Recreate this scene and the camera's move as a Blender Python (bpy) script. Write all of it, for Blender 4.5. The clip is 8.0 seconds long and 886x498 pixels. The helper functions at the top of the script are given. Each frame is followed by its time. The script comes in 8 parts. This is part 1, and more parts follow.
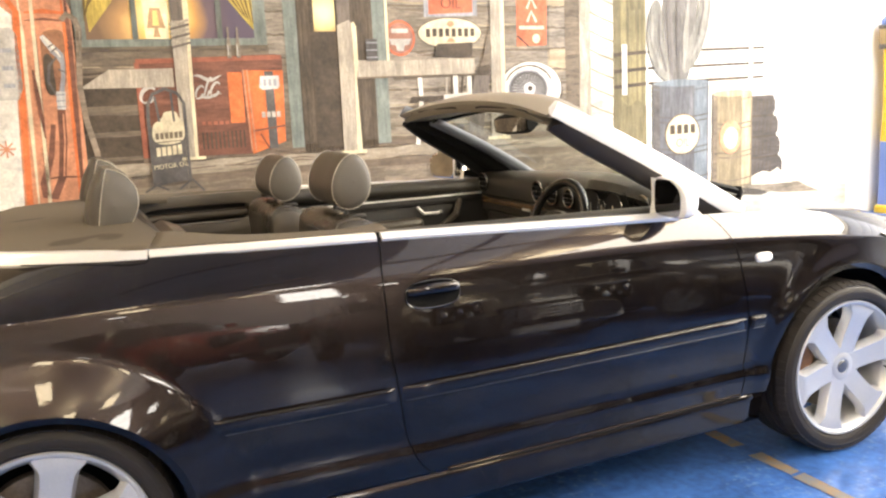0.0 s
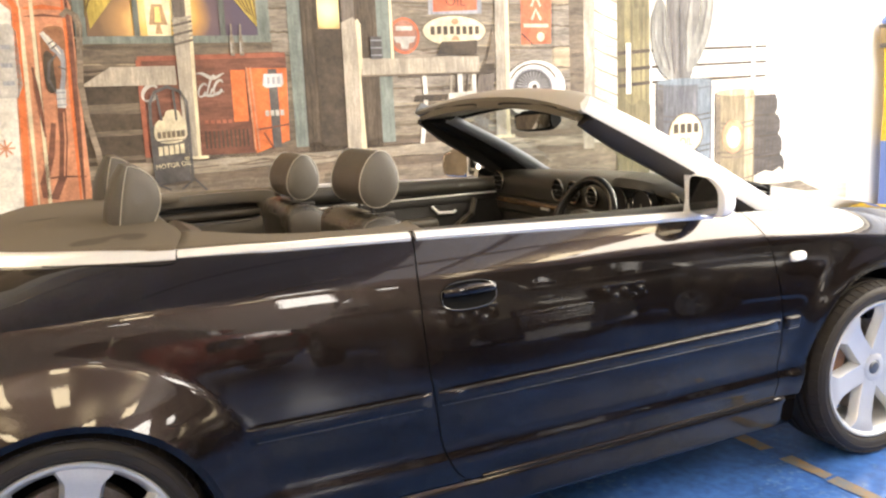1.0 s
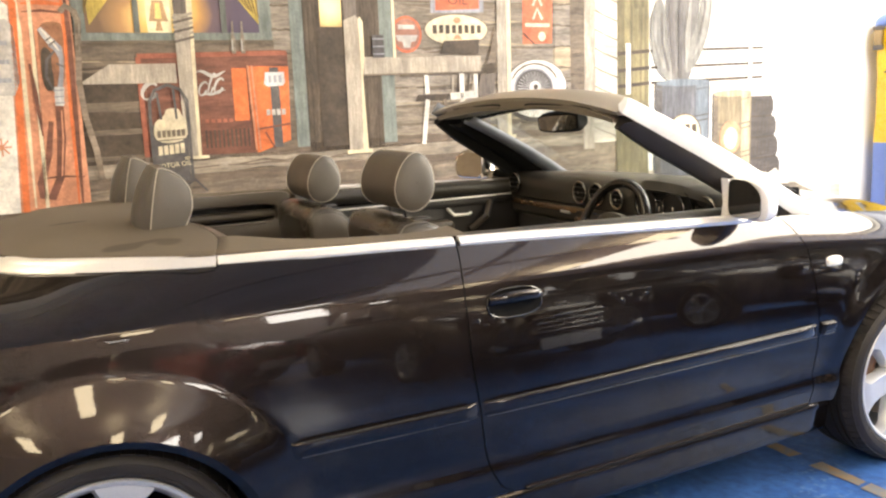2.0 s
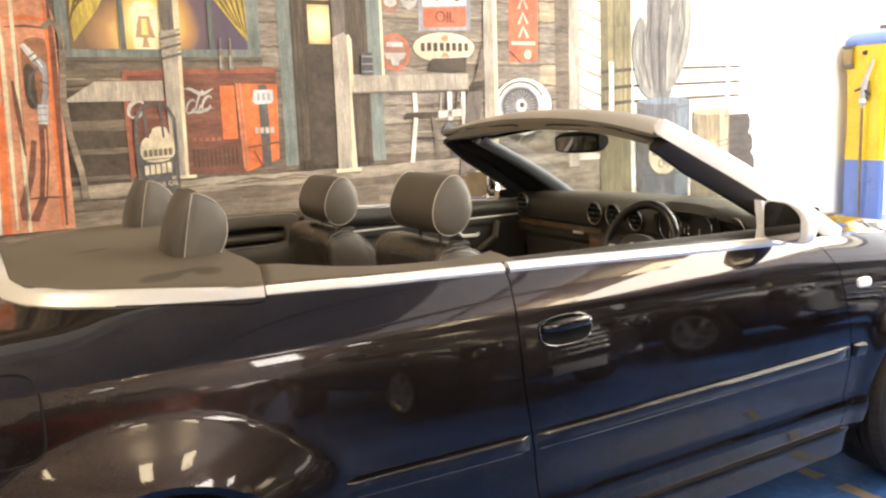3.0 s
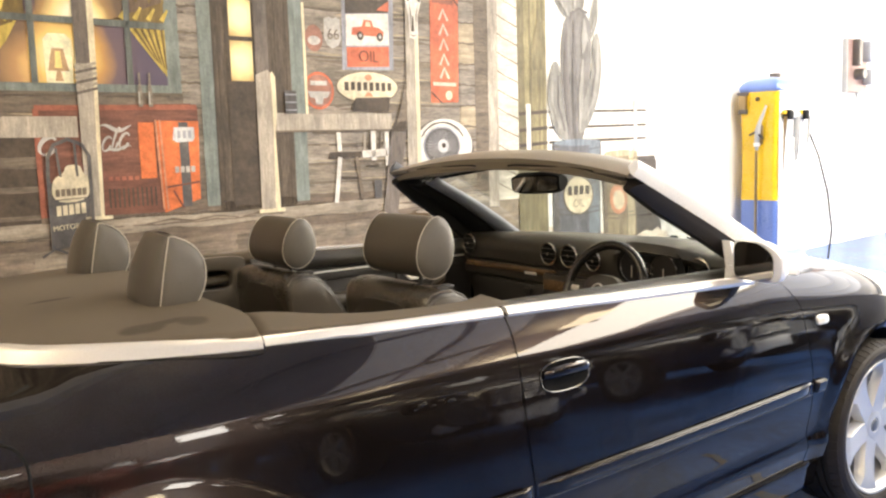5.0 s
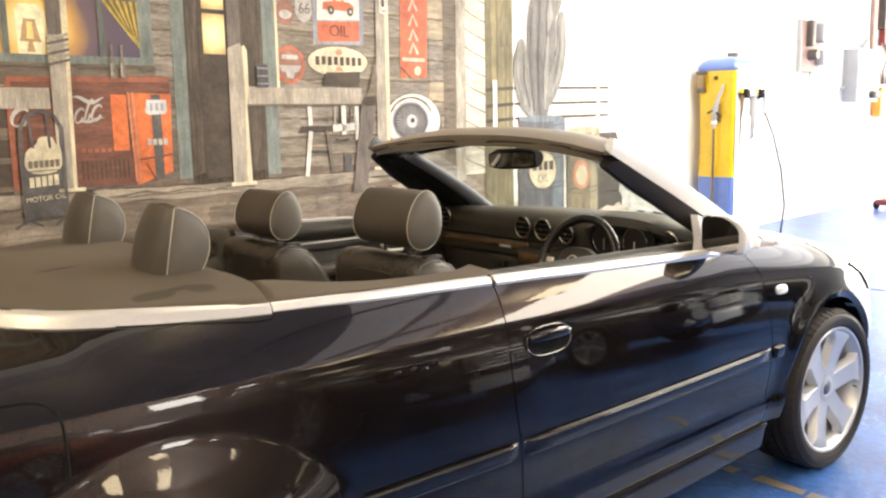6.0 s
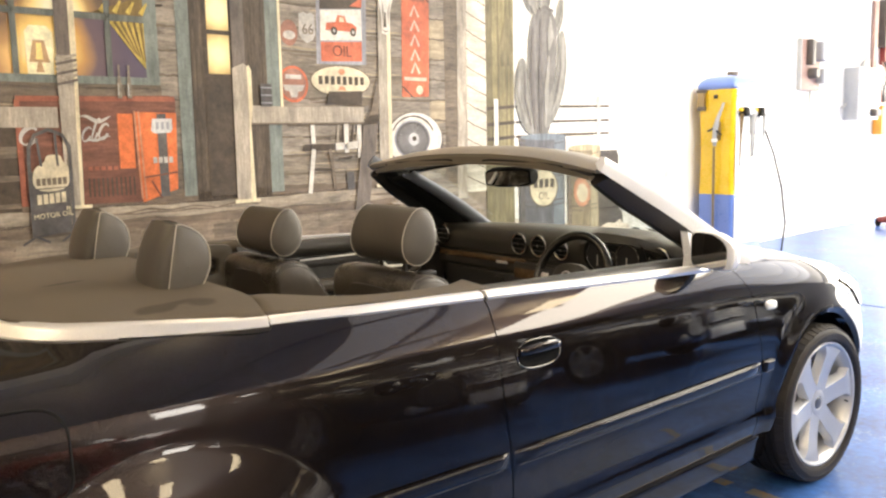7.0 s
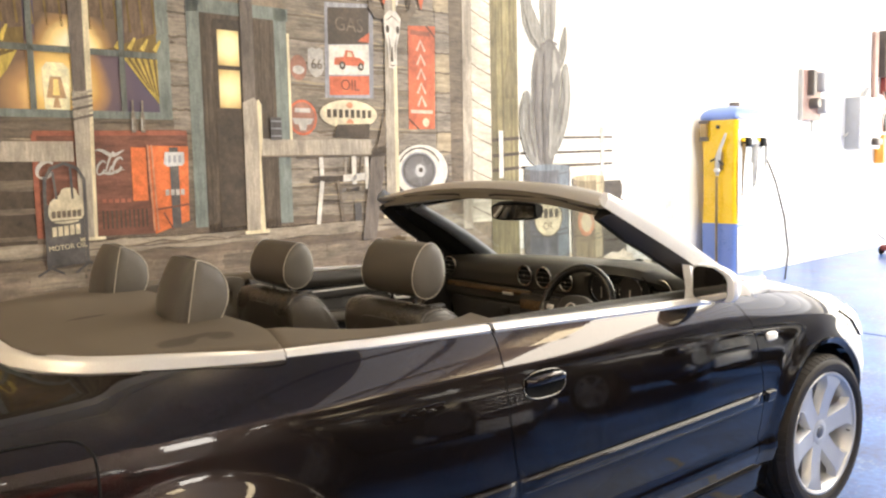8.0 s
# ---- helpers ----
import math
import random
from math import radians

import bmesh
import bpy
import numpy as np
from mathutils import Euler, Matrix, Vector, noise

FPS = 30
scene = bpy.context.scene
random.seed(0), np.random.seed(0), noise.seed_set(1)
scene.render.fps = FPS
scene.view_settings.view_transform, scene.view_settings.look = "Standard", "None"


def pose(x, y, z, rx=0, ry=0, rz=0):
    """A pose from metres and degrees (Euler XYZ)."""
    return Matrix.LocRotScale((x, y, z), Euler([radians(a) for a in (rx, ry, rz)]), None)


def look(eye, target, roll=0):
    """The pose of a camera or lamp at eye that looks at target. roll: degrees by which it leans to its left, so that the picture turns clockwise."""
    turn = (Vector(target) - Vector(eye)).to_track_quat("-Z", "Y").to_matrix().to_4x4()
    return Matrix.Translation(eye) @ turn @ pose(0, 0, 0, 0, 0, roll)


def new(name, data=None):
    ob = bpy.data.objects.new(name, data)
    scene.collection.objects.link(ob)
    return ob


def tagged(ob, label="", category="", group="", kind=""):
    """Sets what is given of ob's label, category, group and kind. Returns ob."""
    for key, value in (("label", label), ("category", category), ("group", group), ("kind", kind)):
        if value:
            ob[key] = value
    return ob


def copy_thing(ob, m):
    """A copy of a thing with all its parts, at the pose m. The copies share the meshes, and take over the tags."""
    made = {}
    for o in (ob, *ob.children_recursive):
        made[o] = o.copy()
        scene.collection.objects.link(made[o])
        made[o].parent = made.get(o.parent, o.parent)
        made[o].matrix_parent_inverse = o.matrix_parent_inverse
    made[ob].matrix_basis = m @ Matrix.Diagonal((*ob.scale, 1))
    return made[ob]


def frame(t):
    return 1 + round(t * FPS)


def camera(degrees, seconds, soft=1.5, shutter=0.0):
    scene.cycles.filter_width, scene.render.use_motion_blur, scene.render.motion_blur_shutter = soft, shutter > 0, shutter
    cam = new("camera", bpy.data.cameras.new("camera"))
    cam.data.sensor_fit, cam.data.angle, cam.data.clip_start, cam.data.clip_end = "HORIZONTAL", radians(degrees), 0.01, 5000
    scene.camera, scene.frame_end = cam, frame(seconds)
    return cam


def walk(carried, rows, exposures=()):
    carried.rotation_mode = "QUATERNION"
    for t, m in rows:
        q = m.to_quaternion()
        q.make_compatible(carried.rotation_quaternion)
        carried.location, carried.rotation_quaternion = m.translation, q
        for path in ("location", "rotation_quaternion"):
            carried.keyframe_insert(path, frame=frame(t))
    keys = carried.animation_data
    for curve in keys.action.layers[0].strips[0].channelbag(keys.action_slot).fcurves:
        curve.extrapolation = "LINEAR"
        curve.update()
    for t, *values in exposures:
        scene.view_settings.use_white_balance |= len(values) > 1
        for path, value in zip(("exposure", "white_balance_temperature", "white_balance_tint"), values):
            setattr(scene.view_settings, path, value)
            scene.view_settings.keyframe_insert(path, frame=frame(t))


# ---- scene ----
cam = camera(54.5, 8.0, soft=2.3)
PATH = [
    (0, (0.137, -3.022, 1.349), (0.92, -1.215, 1.003), -2.7),
    (0.5, (0.08, -2.971, 1.343), (0.879, -1.17, 0.998), -2.6),
    (1, (0.049, -2.895, 1.337), (0.86, -1.1, 0.992), -2.7),
    (1.5, (0.013, -2.821, 1.335), (0.841, -1.034, 0.987), -2.8),
    (1.7, (-0.016, -2.797, 1.338), (0.821, -1.015, 0.989), -2.6),
    (2.8, (-0.234, -2.613, 1.374), (0.701, -0.877, 1.04), -2.3),
    (3, (-0.247, -2.578, 1.373), (0.705, -0.848, 1.055), -2.3),
    (3.5, (-0.261, -2.493, 1.371), (0.737, -0.782, 1.096), -2.5),
    (4, (-0.287, -2.416, 1.38), (0.771, -0.735, 1.149), -2.6),
    (4.5, (-0.318, -2.364, 1.379), (0.795, -0.716, 1.168), -2.3),
    (5, (-0.42, -2.364, 1.38), (0.758, -0.766, 1.144), -1.8),
    (5.2, (-0.47, -2.367, 1.383), (0.735, -0.792, 1.127), -1.7),
    (6.3, (-0.577, -2.427, 1.391), (0.678, -0.899, 1.092), -1.1),
    (6.5, (-0.584, -2.446, 1.387), (0.67, -0.915, 1.099), -1.1),
    (6.6, (-0.573, -2.457, 1.391), (0.677, -0.922, 1.108), -1.2),
    (7, (-0.584, -2.482, 1.397), (0.662, -0.939, 1.139), -1.2),
    (7.5, (-0.61, -2.507, 1.416), (0.635, -0.96, 1.185), -1.4),
    (8, (-0.644, -2.538, 1.428), (0.599, -0.984, 1.233), -1.3),
]
walk(cam, [(t, look(eye, target, roll)) for t, eye, target, roll in PATH], [(0, 0.40, 6900, 10), (1.7, 0.32, 6900, 10), (3.0, 0.25, 6900, 10), (4.5, 0.08, 6900, 10), (6.5, -0.02, 6900, 10), (8, -0.15, 6900, 10)])

# ---- light ----
world = bpy.data.worlds.new("world")
scene.world = world
world.use_nodes = True
sky = world.node_tree.nodes.new("ShaderNodeTexSky")
sky.sky_type, sky.sun_disc = "NISHITA", False
sky.sun_elevation, sky.sun_rotation = radians(40), radians(150)
world.node_tree.links.new(sky.outputs[0], world.node_tree.nodes["Background"].inputs[0])
world.node_tree.nodes["Background"].inputs[1].default_value = 0.12

# daylight through the roof light and the wide open gateway at the far end of the hall
SKY_X0, SKY_X1, SKY_Y0, SKY_Y1, ROOM_H = 5.5, 9.0, -6.0, 1.4, 4.3
GATE_Y0, GATE_Y1, GATE_H, ROOM_X1 = -3.2, 3.6, 3.9, 16.0
lamp_data = bpy.data.lights.new("roof_light_daylight", "AREA")
lamp_data.shape, lamp_data.size, lamp_data.size_y = "RECTANGLE", SKY_X1 - SKY_X0 - 0.1, SKY_Y1 - SKY_Y0 - 0.1
lamp_data.energy, lamp_data.color = 1250, (1.0, 0.935, 0.825)
daylight = new("roof_light_daylight", lamp_data)
daylight.matrix_world = pose((SKY_X0 + SKY_X1) / 2, (SKY_Y0 + SKY_Y1) / 2, ROOM_H + 0.12)
gate_data = bpy.data.lights.new("gateway_daylight", "AREA")
gate_data.shape, gate_data.size, gate_data.size_y = "RECTANGLE", GATE_Y1 - GATE_Y0 - 0.1, GATE_H - 0.1
gate_data.energy, gate_data.color = 1120, (1.0, 0.945, 0.85)
gate_light = new("gateway_daylight", gate_data)
gate_light.matrix_world = Matrix.Translation((ROOM_X1 + 0.12, (GATE_Y0 + GATE_Y1) / 2, GATE_H / 2)) @ Matrix.Rotation(radians(90), 4, "Z") @ Matrix.Rotation(radians(-90), 4, "X") @ Matrix.Rotation(radians(180), 4, "X")

TUBE_POWER = 27.5
TUBE_COLOUR = (1.0, 0.825, 0.55)


# ---- materials ----
def surface(name, colour, rough=0.5, metal=0.0, vary=0.15, scale=4.0, fine=60.0, bump=0.05, coat=0.0, coat_rough=0.03, spec=0.5, dark=None):
    """A surface with broad stains, fine grain and a slight relief."""
    m = bpy.data.materials.new(name)
    m.use_nodes = True
    t = m.node_tree
    b = t.nodes["Principled BSDF"]
    where = t.nodes.new("ShaderNodeTexCoord")
    big, small = t.nodes.new("ShaderNodeTexNoise"), t.nodes.new("ShaderNodeTexNoise")
    big.inputs["Scale"].default_value, small.inputs["Scale"].default_value = scale, fine
    big.inputs["Detail"].default_value, small.inputs["Detail"].default_value = 4, 3
    for n in (big, small):
        t.links.new(where.outputs["Object"], n.inputs["Vector"])
    both = t.nodes.new("ShaderNodeMath")
    both.operation = "MULTIPLY_ADD"
    both.inputs[1].default_value = 0.6
    t.links.new(big.outputs["Fac"], both.inputs[0])
    half = t.nodes.new("ShaderNodeMath")
    half.operation = "MULTIPLY"
    half.inputs[1].default_value = 0.4
    t.links.new(small.outputs["Fac"], half.inputs[0])
    t.links.new(half.outputs[0], both.inputs[2])
    ramp = t.nodes.new("ShaderNodeValToRGB")
    lo = dark or [c * (1 - vary) for c in colour]
    hi = [min(1, c * (1 + vary)) for c in colour]
    ramp.color_ramp.elements[0].position, ramp.color_ramp.elements[1].position = 0.36, 0.64
    ramp.color_ramp.elements[0].color, ramp.color_ramp.elements[1].color = (*lo, 1), (*hi, 1)
    t.links.new(both.outputs[0], ramp.inputs[0])
    t.links.new(ramp.outputs[0], b.inputs["Base Color"])
    spread = t.nodes.new("ShaderNodeMapRange")
    spread.inputs["From Min"].default_value, spread.inputs["From Max"].default_value = 0.3, 0.7
    spread.inputs["To Min"].default_value, spread.inputs["To Max"].default_value = rough * 0.85, min(1, rough * 1.15)
    t.links.new(both.outputs[0], spread.inputs["Value"])
    t.links.new(spread.outputs[0], b.inputs["Roughness"])
    b.inputs["Metallic"].default_value = metal
    b.inputs["Coat Weight"].default_value, b.inputs["Coat Roughness"].default_value = coat, coat_rough
    b.inputs["Specular IOR Level"].default_value = spec
    if bump:
        relief = t.nodes.new("ShaderNodeBump")
        relief.inputs["Strength"].default_value, relief.inputs["Distance"].default_value = bump, 0.01
        t.links.new(small.outputs["Fac"], relief.inputs["Height"])
        t.links.new(relief.outputs[0], b.inputs["Normal"])
    return m


def glow(name, colour, strength):
    m = bpy.data.materials.new(name)
    m.use_nodes = True
    b = m.node_tree.nodes["Principled BSDF"]
    b.inputs["Base Color"].default_value = (0.9, 0.9, 0.9, 1)
    b.inputs["Emission Color"].default_value, b.inputs["Emission Strength"].default_value = (*colour, 1), strength
    return m


def glass(name, colour, rough=0.0):
    m = bpy.data.materials.new(name)
    m.use_nodes = True
    b = m.node_tree.nodes["Principled BSDF"]
    b.inputs["Base Color"].default_value = (*colour, 1)
    b.inputs["Transmission Weight"].default_value, b.inputs["Roughness"].default_value, b.inputs["IOR"].default_value = 1, rough, 1.45
    return m


PAINT = surface("black_brown_car_paint", (0.022, 0.0160, 0.0136), 0.27, 0.85, 0.2, 2.0, 900, 0.0, coat=1.0, coat_rough=0.028, spec=0.1)
# the lacquer's orange peel and the slight waves of the pressed sheet
t = PAINT.node_tree
t.nodes["Principled BSDF"].inputs["Coat IOR"].default_value = 1.46
t.nodes["Principled BSDF"].inputs["Specular Tint"].default_value = (0.06, 0.05, 0.045, 1)
where, peel, wave, height, relief = (t.nodes.new("ShaderNode" + k) for k in ("TexCoord", "TexNoise", "TexNoise", "Math", "Bump"))
peel.inputs["Scale"].default_value, peel.inputs["Detail"].default_value = 140, 1
wave.inputs["Scale"].default_value, wave.inputs["Detail"].default_value = 6, 1
for n in (peel, wave):
    t.links.new(where.outputs["Object"], n.inputs["Vector"])
height.operation = "MULTIPLY_ADD"
height.inputs[1].default_value = 12.0
t.links.new(wave.outputs["Fac"], height.inputs[0])
t.links.new(peel.outputs["Fac"], height.inputs[2])
relief.inputs["Strength"].default_value, relief.inputs["Distance"].default_value = 1.0, 0.00002
t.links.new(height.outputs[0], relief.inputs["Height"])
t.links.new(relief.outputs[0], t.nodes["Principled BSDF"].inputs["Coat Normal"])
CHROME = surface("brushed_aluminium_trim", (0.82, 0.80, 0.77), 0.36, 0.6, 0.05, 3, 200, 0.01)
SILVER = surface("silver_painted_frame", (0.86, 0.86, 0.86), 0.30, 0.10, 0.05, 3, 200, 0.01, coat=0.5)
TONNEAU = surface("taupe_tonneau_cloth", (0.100, 0.081, 0.059), 0.75, 0, 0.14, 3.5, 420, 0.12, spec=0.3)
LEATHER = surface("grey_brown_leather", (0.057, 0.047, 0.0355), 0.42, 0, 0.12, 6, 260, 0.12)
LEATHER_CAP = surface("grey_leather_side", (0.102, 0.092, 0.079), 0.5, 0, 0.1, 6, 300, 0.12)
PIPING = surface("pale_piping", (0.50, 0.46, 0.39), 0.5, 0, 0.08, 8, 200, 0.03)
DARKTRIM = surface("dark_grained_plastic", (0.014, 0.012, 0.0105), 0.5, 0, 0.2, 5, 320, 0.15)
DASH = surface("grey_green_dash_vinyl", (0.031, 0.0275, 0.0215), 0.40, 0, 0.15, 4, 320, 0.15)
BLACK = surface("black_rubber_lining", (0.008, 0.008, 0.008), 0.8, 0, 0.2, 6, 80, 0.05, spec=0.2)
CARPET = surface("dark_carpet", (0.018, 0.017, 0.016), 0.95, 0, 0.25, 10, 400, 0.3, spec=0.1)
WOOD = surface("walnut_dash_veneer", (0.11, 0.066, 0.033), 0.25, 0, 0.45, 9, 90, 0.02, coat=0.6)
TYRE = surface("black_tyre_rubber", (0.0175, 0.0132, 0.0095), 0.58, 0, 0.3, 9, 150, 0.1)
ALLOY = surface("silver_painted_alloy", (0.56, 0.57, 0.58), 0.34, 0.45, 0.06, 5, 160, 0.01, coat=0.4)
DISC = surface("worn_brake_steel", (0.20, 0.16, 0.12), 0.45, 0.8, 0.3, 12, 120, 0.05)
LAMP_CLEAR = surface("clear_lamp_lens", (0.80, 0.79, 0.74), 0.12, 0, 0.05, 6, 60, 0.02, coat=1)
LAMP_BOWL = surface("dark_lamp_reflector", (0.10, 0.10, 0.11), 0.15, 0.7, 0.3, 18, 90, 0.02, coat=1)
RED_LENS = surface("red_lamp_lens", (0.35, 0.01, 0.008), 0.12, 0, 0.1, 6, 60, 0.02, coat=1)
SCREEN = glass("windscreen_glass", (0.82, 0.86, 0.82))


# ---- building helpers ----
def part(name, bm, material, parent=None, label="", smooth=True, kind=""):
    """Links a bmesh as one mesh object under a thing or a part."""
    bmesh.ops.remove_doubles(bm, verts=bm.verts, dist=1e-5)
    bmesh.ops.recalc_face_normals(bm, faces=bm.faces)
    mesh = bpy.data.meshes.new(name)
    for f in bm.faces:
        f.smooth = smooth
    bm.to_mesh(mesh)
    bm.free()
    mesh.materials.append(material)
    if smooth:
        mesh.set_sharp_from_angle(angle=radians(38))
    ob = new(name, mesh)
    if parent:
        ob.parent = parent
    return tagged(ob, label, kind=kind)


def thing(name, at=(0, 0, 0), turn=0.0, label="", category="", group="", kind=""):
    ob = new(name)
    ob.empty_display_size = 0.1
    ob.matrix_basis = pose(*at, 0, 0, turn)
    return tagged(ob, label, category, group, kind)


def add_grid(bm, rows):
    """Quads through rows of points."""
    made = [[bm.verts.new(p) for p in row] for row in rows]
    for a, b in zip(made, made[1:]):
        for i in range(len(a) - 1):
            bm.faces.new((a[i], a[i + 1], b[i + 1], b[i]))
    return made


def grid(rows):
    bm = bmesh.new()
    add_grid(bm, rows)
    return bm


def loft(rings, closed=True, caps=True, bm=None):
    """A skin over rings of points."""
    bm = bm or bmesh.new()
    made = [[bm.verts.new(p) for p in ring] for ring in rings]
    n = len(made[0])
    for a, b in zip(made, made[1:]):
        for i in range(n if closed else n - 1):
            j = (i + 1) % n
            bm.faces.new((a[i], a[j], b[j], b[i]))
    if caps and closed:
        bm.faces.new(made[0])
        bm.faces.new(list(reversed(made[-1])))
    return bm


def box(size, at=(0, 0, 0), bevel=0.01, seg=2, bm=None, turn=None):
    own = bmesh.new()
    bmesh.ops.create_cube(own, size=1)
    bmesh.ops.scale(own, vec=size, verts=own.verts)
    if bevel:
        bmesh.ops.bevel(own, geom=own.edges[:], offset=min(bevel, min(size) * 0.45), segments=seg, profile=0.5, affect="EDGES")
    if turn:
        bmesh.ops.transform(own, matrix=pose(0, 0, 0, *turn), verts=own.verts)
    bmesh.ops.translate(own, vec=at, verts=own.verts)
    return merge(own, bm)


def merge(own, bm):
    if bm is None:
        return own
    mesh = bpy.data.meshes.new("scratch")
    own.to_mesh(mesh)
    own.free()
    bm.from_mesh(mesh)
    bpy.data.meshes.remove(mesh)
    return bm


def tube(path, radius, n=8, bm=None, caps=True, flat=1.0):
    """A round bar along a path; radius may be a list."""
    pts = [Vector(p) for p in path]
    rings = []
    side = None
    for i, p in enumerate(pts):
        d = (pts[min(i + 1, len(pts) - 1)] - pts[max(i - 1, 0)]).normalized()
        if side is None:
            side = d.cross(Vector((0, 0, 1)) if abs(d.z) < 0.9 else Vector((1, 0, 0))).normalized()
        side = (side - d * side.dot(d)).normalized()
        up = side.cross(d)
        r = radius[i] if isinstance(radius, (list, tuple)) else radius
        rings.append([p + side * r * math.cos(a) + up * r * flat * math.sin(a) for a in (2 * math.pi * k / n for k in range(n))])
    return loft(rings, caps=caps, bm=bm)


def ring_tube(centre, radius, r, axis_a, axis_b, n=40, m=8, bm=None, b_scale=1.0):
    """A closed torus round centre in the plane of two axes."""
    bm = bm or bmesh.new()
    a, b, c = Vector(axis_a), Vector(axis_b), Vector(centre)
    nrm = a.cross(b)
    rings = []
    for k in range(n + 1):
        t = 2 * math.pi * k / n
        d = a * math.cos(t) + b * math.sin(t) * b_scale
        o = d.normalized()
        rings.append([c + d * radius + o * r * math.cos(s) + nrm * r * math.sin(s) for s in (2 * math.pi * j / m for j in range(m))])
    return loft(rings, caps=False, bm=bm)


def lathe(profile, n=48, bm=None, axis="y"):
    """Turns (radius, along) pairs round the y axis, or z."""
    rings = []
    for k in range(n + 1):
        t = 2 * math.pi * k / n
        if axis == "y":
            rings.append([(r * math.cos(t), y, r * math.sin(t)) for r, y in profile])
        else:
            rings.append([(r * math.cos(t), r * math.sin(t), y) for r, y in profile])
    return loft(rings, closed=False, bm=bm)


def plate(outline, thick, at_y=0.0, bm=None):
    """A flat plate from (x, z) outline, its face towards -y at at_y."""
    bm = bm or bmesh.new()
    front = [bm.verts.new((x, at_y, z)) for x, z in outline]
    back = [bm.verts.new((x, at_y + thick, z)) for x, z in outline]
    bm.faces.new(front)
    bm.faces.new(list(reversed(back)))
    n = len(front)
    for i in range(n):
        bm.faces.new((front[i], back[i], back[(i + 1) % n], front[(i + 1) % n]))
    return bm


def curve_through(xs, ys):
    """A smooth function through points (monotone cubic)."""
    xs, ys = list(xs), list(ys)
    d = [(ys[i + 1] - ys[i]) / (xs[i + 1] - xs[i]) for i in range(len(xs) - 1)]
    m = [d[0]] + [0 if d[i - 1] * d[i] <= 0 else 2 * d[i - 1] * d[i] / (d[i - 1] + d[i]) for i in range(1, len(d))] + [d[-1]]

    def f(x):
        if x <= xs[0]:
            return ys[0] + m[0] * (x - xs[0])
        if x >= xs[-1]:
            return ys[-1] + m[-1] * (x - xs[-1])
        i = max(k for k in range(len(xs) - 1) if xs[k] <= x)
        h = xs[i + 1] - xs[i]
        t = (x - xs[i]) / h
        return (2 * t**3 - 3 * t * t + 1) * ys[i] + (t**3 - 2 * t * t + t) * h * m[i] + (3 * t * t - 2 * t**3) * ys[i + 1] + (t**3 - t * t) * h * m[i + 1]

    return f


def lerp(a, b, t):
    return a + (b - a) * t


def ellipse(cx, cz, rx, rz, n=28, start=0.0, power=1.0):
    out = []
    for k in range(n):
        t = start + 2 * math.pi * k / n
        c, s = math.cos(t), math.sin(t)
        out.append((cx + rx * math.copysign(abs(c) ** power, c), cz + rz * math.copysign(abs(s) ** power, s)))
    return out


def rect(x0, z0, x1, z1):
    return [(x0, z0), (x1, z0), (x1, z1), (x0, z1)]


def lettering(name, text, size, material, parent, m, label=""):
    """Raised letters in the built-in font, centred, made a mesh."""
    data = bpy.data.curves.new(name, "FONT")
    data.body, data.size, data.extrude = text, size, 0.0006
    data.align_x, data.align_y = "CENTER", "CENTER"
    ob = new(name, data)
    bpy.context.view_layer.update()
    mesh = bpy.data.meshes.new_from_object(ob.evaluated_get(bpy.context.evaluated_depsgraph_get()))
    bpy.data.objects.remove(ob)
    bpy.data.curves.remove(data)
    mesh.materials.append(material)
    ob = new(name, mesh)
    ob.parent = parent
    ob.matrix_basis = m
    return tagged(ob, label)


# ---- the showroom ----
FLOOR_PAINT = surface("blue_floor_paint", (0.036, 0.107, 0.325), 0.5, 0, 0.45, 2.2, 26, 0.04, coat=0.6, coat_rough=0.2, spec=0.08)
FLOOR_PAINT.node_tree.nodes["Principled BSDF"].inputs["Coat IOR"].default_value = 1.33
t = FLOOR_PAINT.node_tree
where, worn, fleck = t.nodes.new("ShaderNodeTexCoord"), t.nodes.new("ShaderNodeTexNoise"), t.nodes.new("ShaderNodeTexNoise")
worn.inputs["Scale"].default_value, worn.inputs["Detail"].default_value, worn.inputs["Roughness"].default_value = 1.7, 9, 0.72
fleck.inputs["Scale"].default_value, fleck.inputs["Detail"].default_value = 38, 4
for n in (worn, fleck):
    t.links.new(where.outputs["Object"], n.inputs["Vector"])
bare = t.nodes.new("ShaderNodeMath")
bare.operation = "MULTIPLY"
t.links.new(worn.outputs["Fac"], bare.inputs[0])
t.links.new(fleck.outputs["Fac"], bare.inputs[1])
edge = t.nodes.new("ShaderNodeMapRange")
edge.inputs["From Min"].default_value, edge.inputs["From Max"].default_value = 0.29, 0.46
edge.inputs["To Max"].default_value = 0.6
t.links.new(bare.outputs[0], edge.inputs["Value"])
mix = t.nodes.new("ShaderNodeMix")
mix.data_type = "RGBA"
base = t.nodes["Principled BSDF"].inputs["Base Color"]
t.links.new(edge.outputs[0], mix.inputs[0])
t.links.new(base.links[0].from_socket, mix.inputs[6])
mix.inputs[7].default_value = (0.20, 0.30, 0.46, 1)
t.links.new(mix.outputs[2], base)
WHITE_WALL = surface("white_wall_paint", (0.80, 0.79, 0.76), 0.6, 0, 0.05, 1.3, 60, 0.04)
CEILING = surface("pale_ceiling_sheet", (0.86, 0.82, 0.77), 0.7, 0, 0.15, 0.8, 40, 0.04)
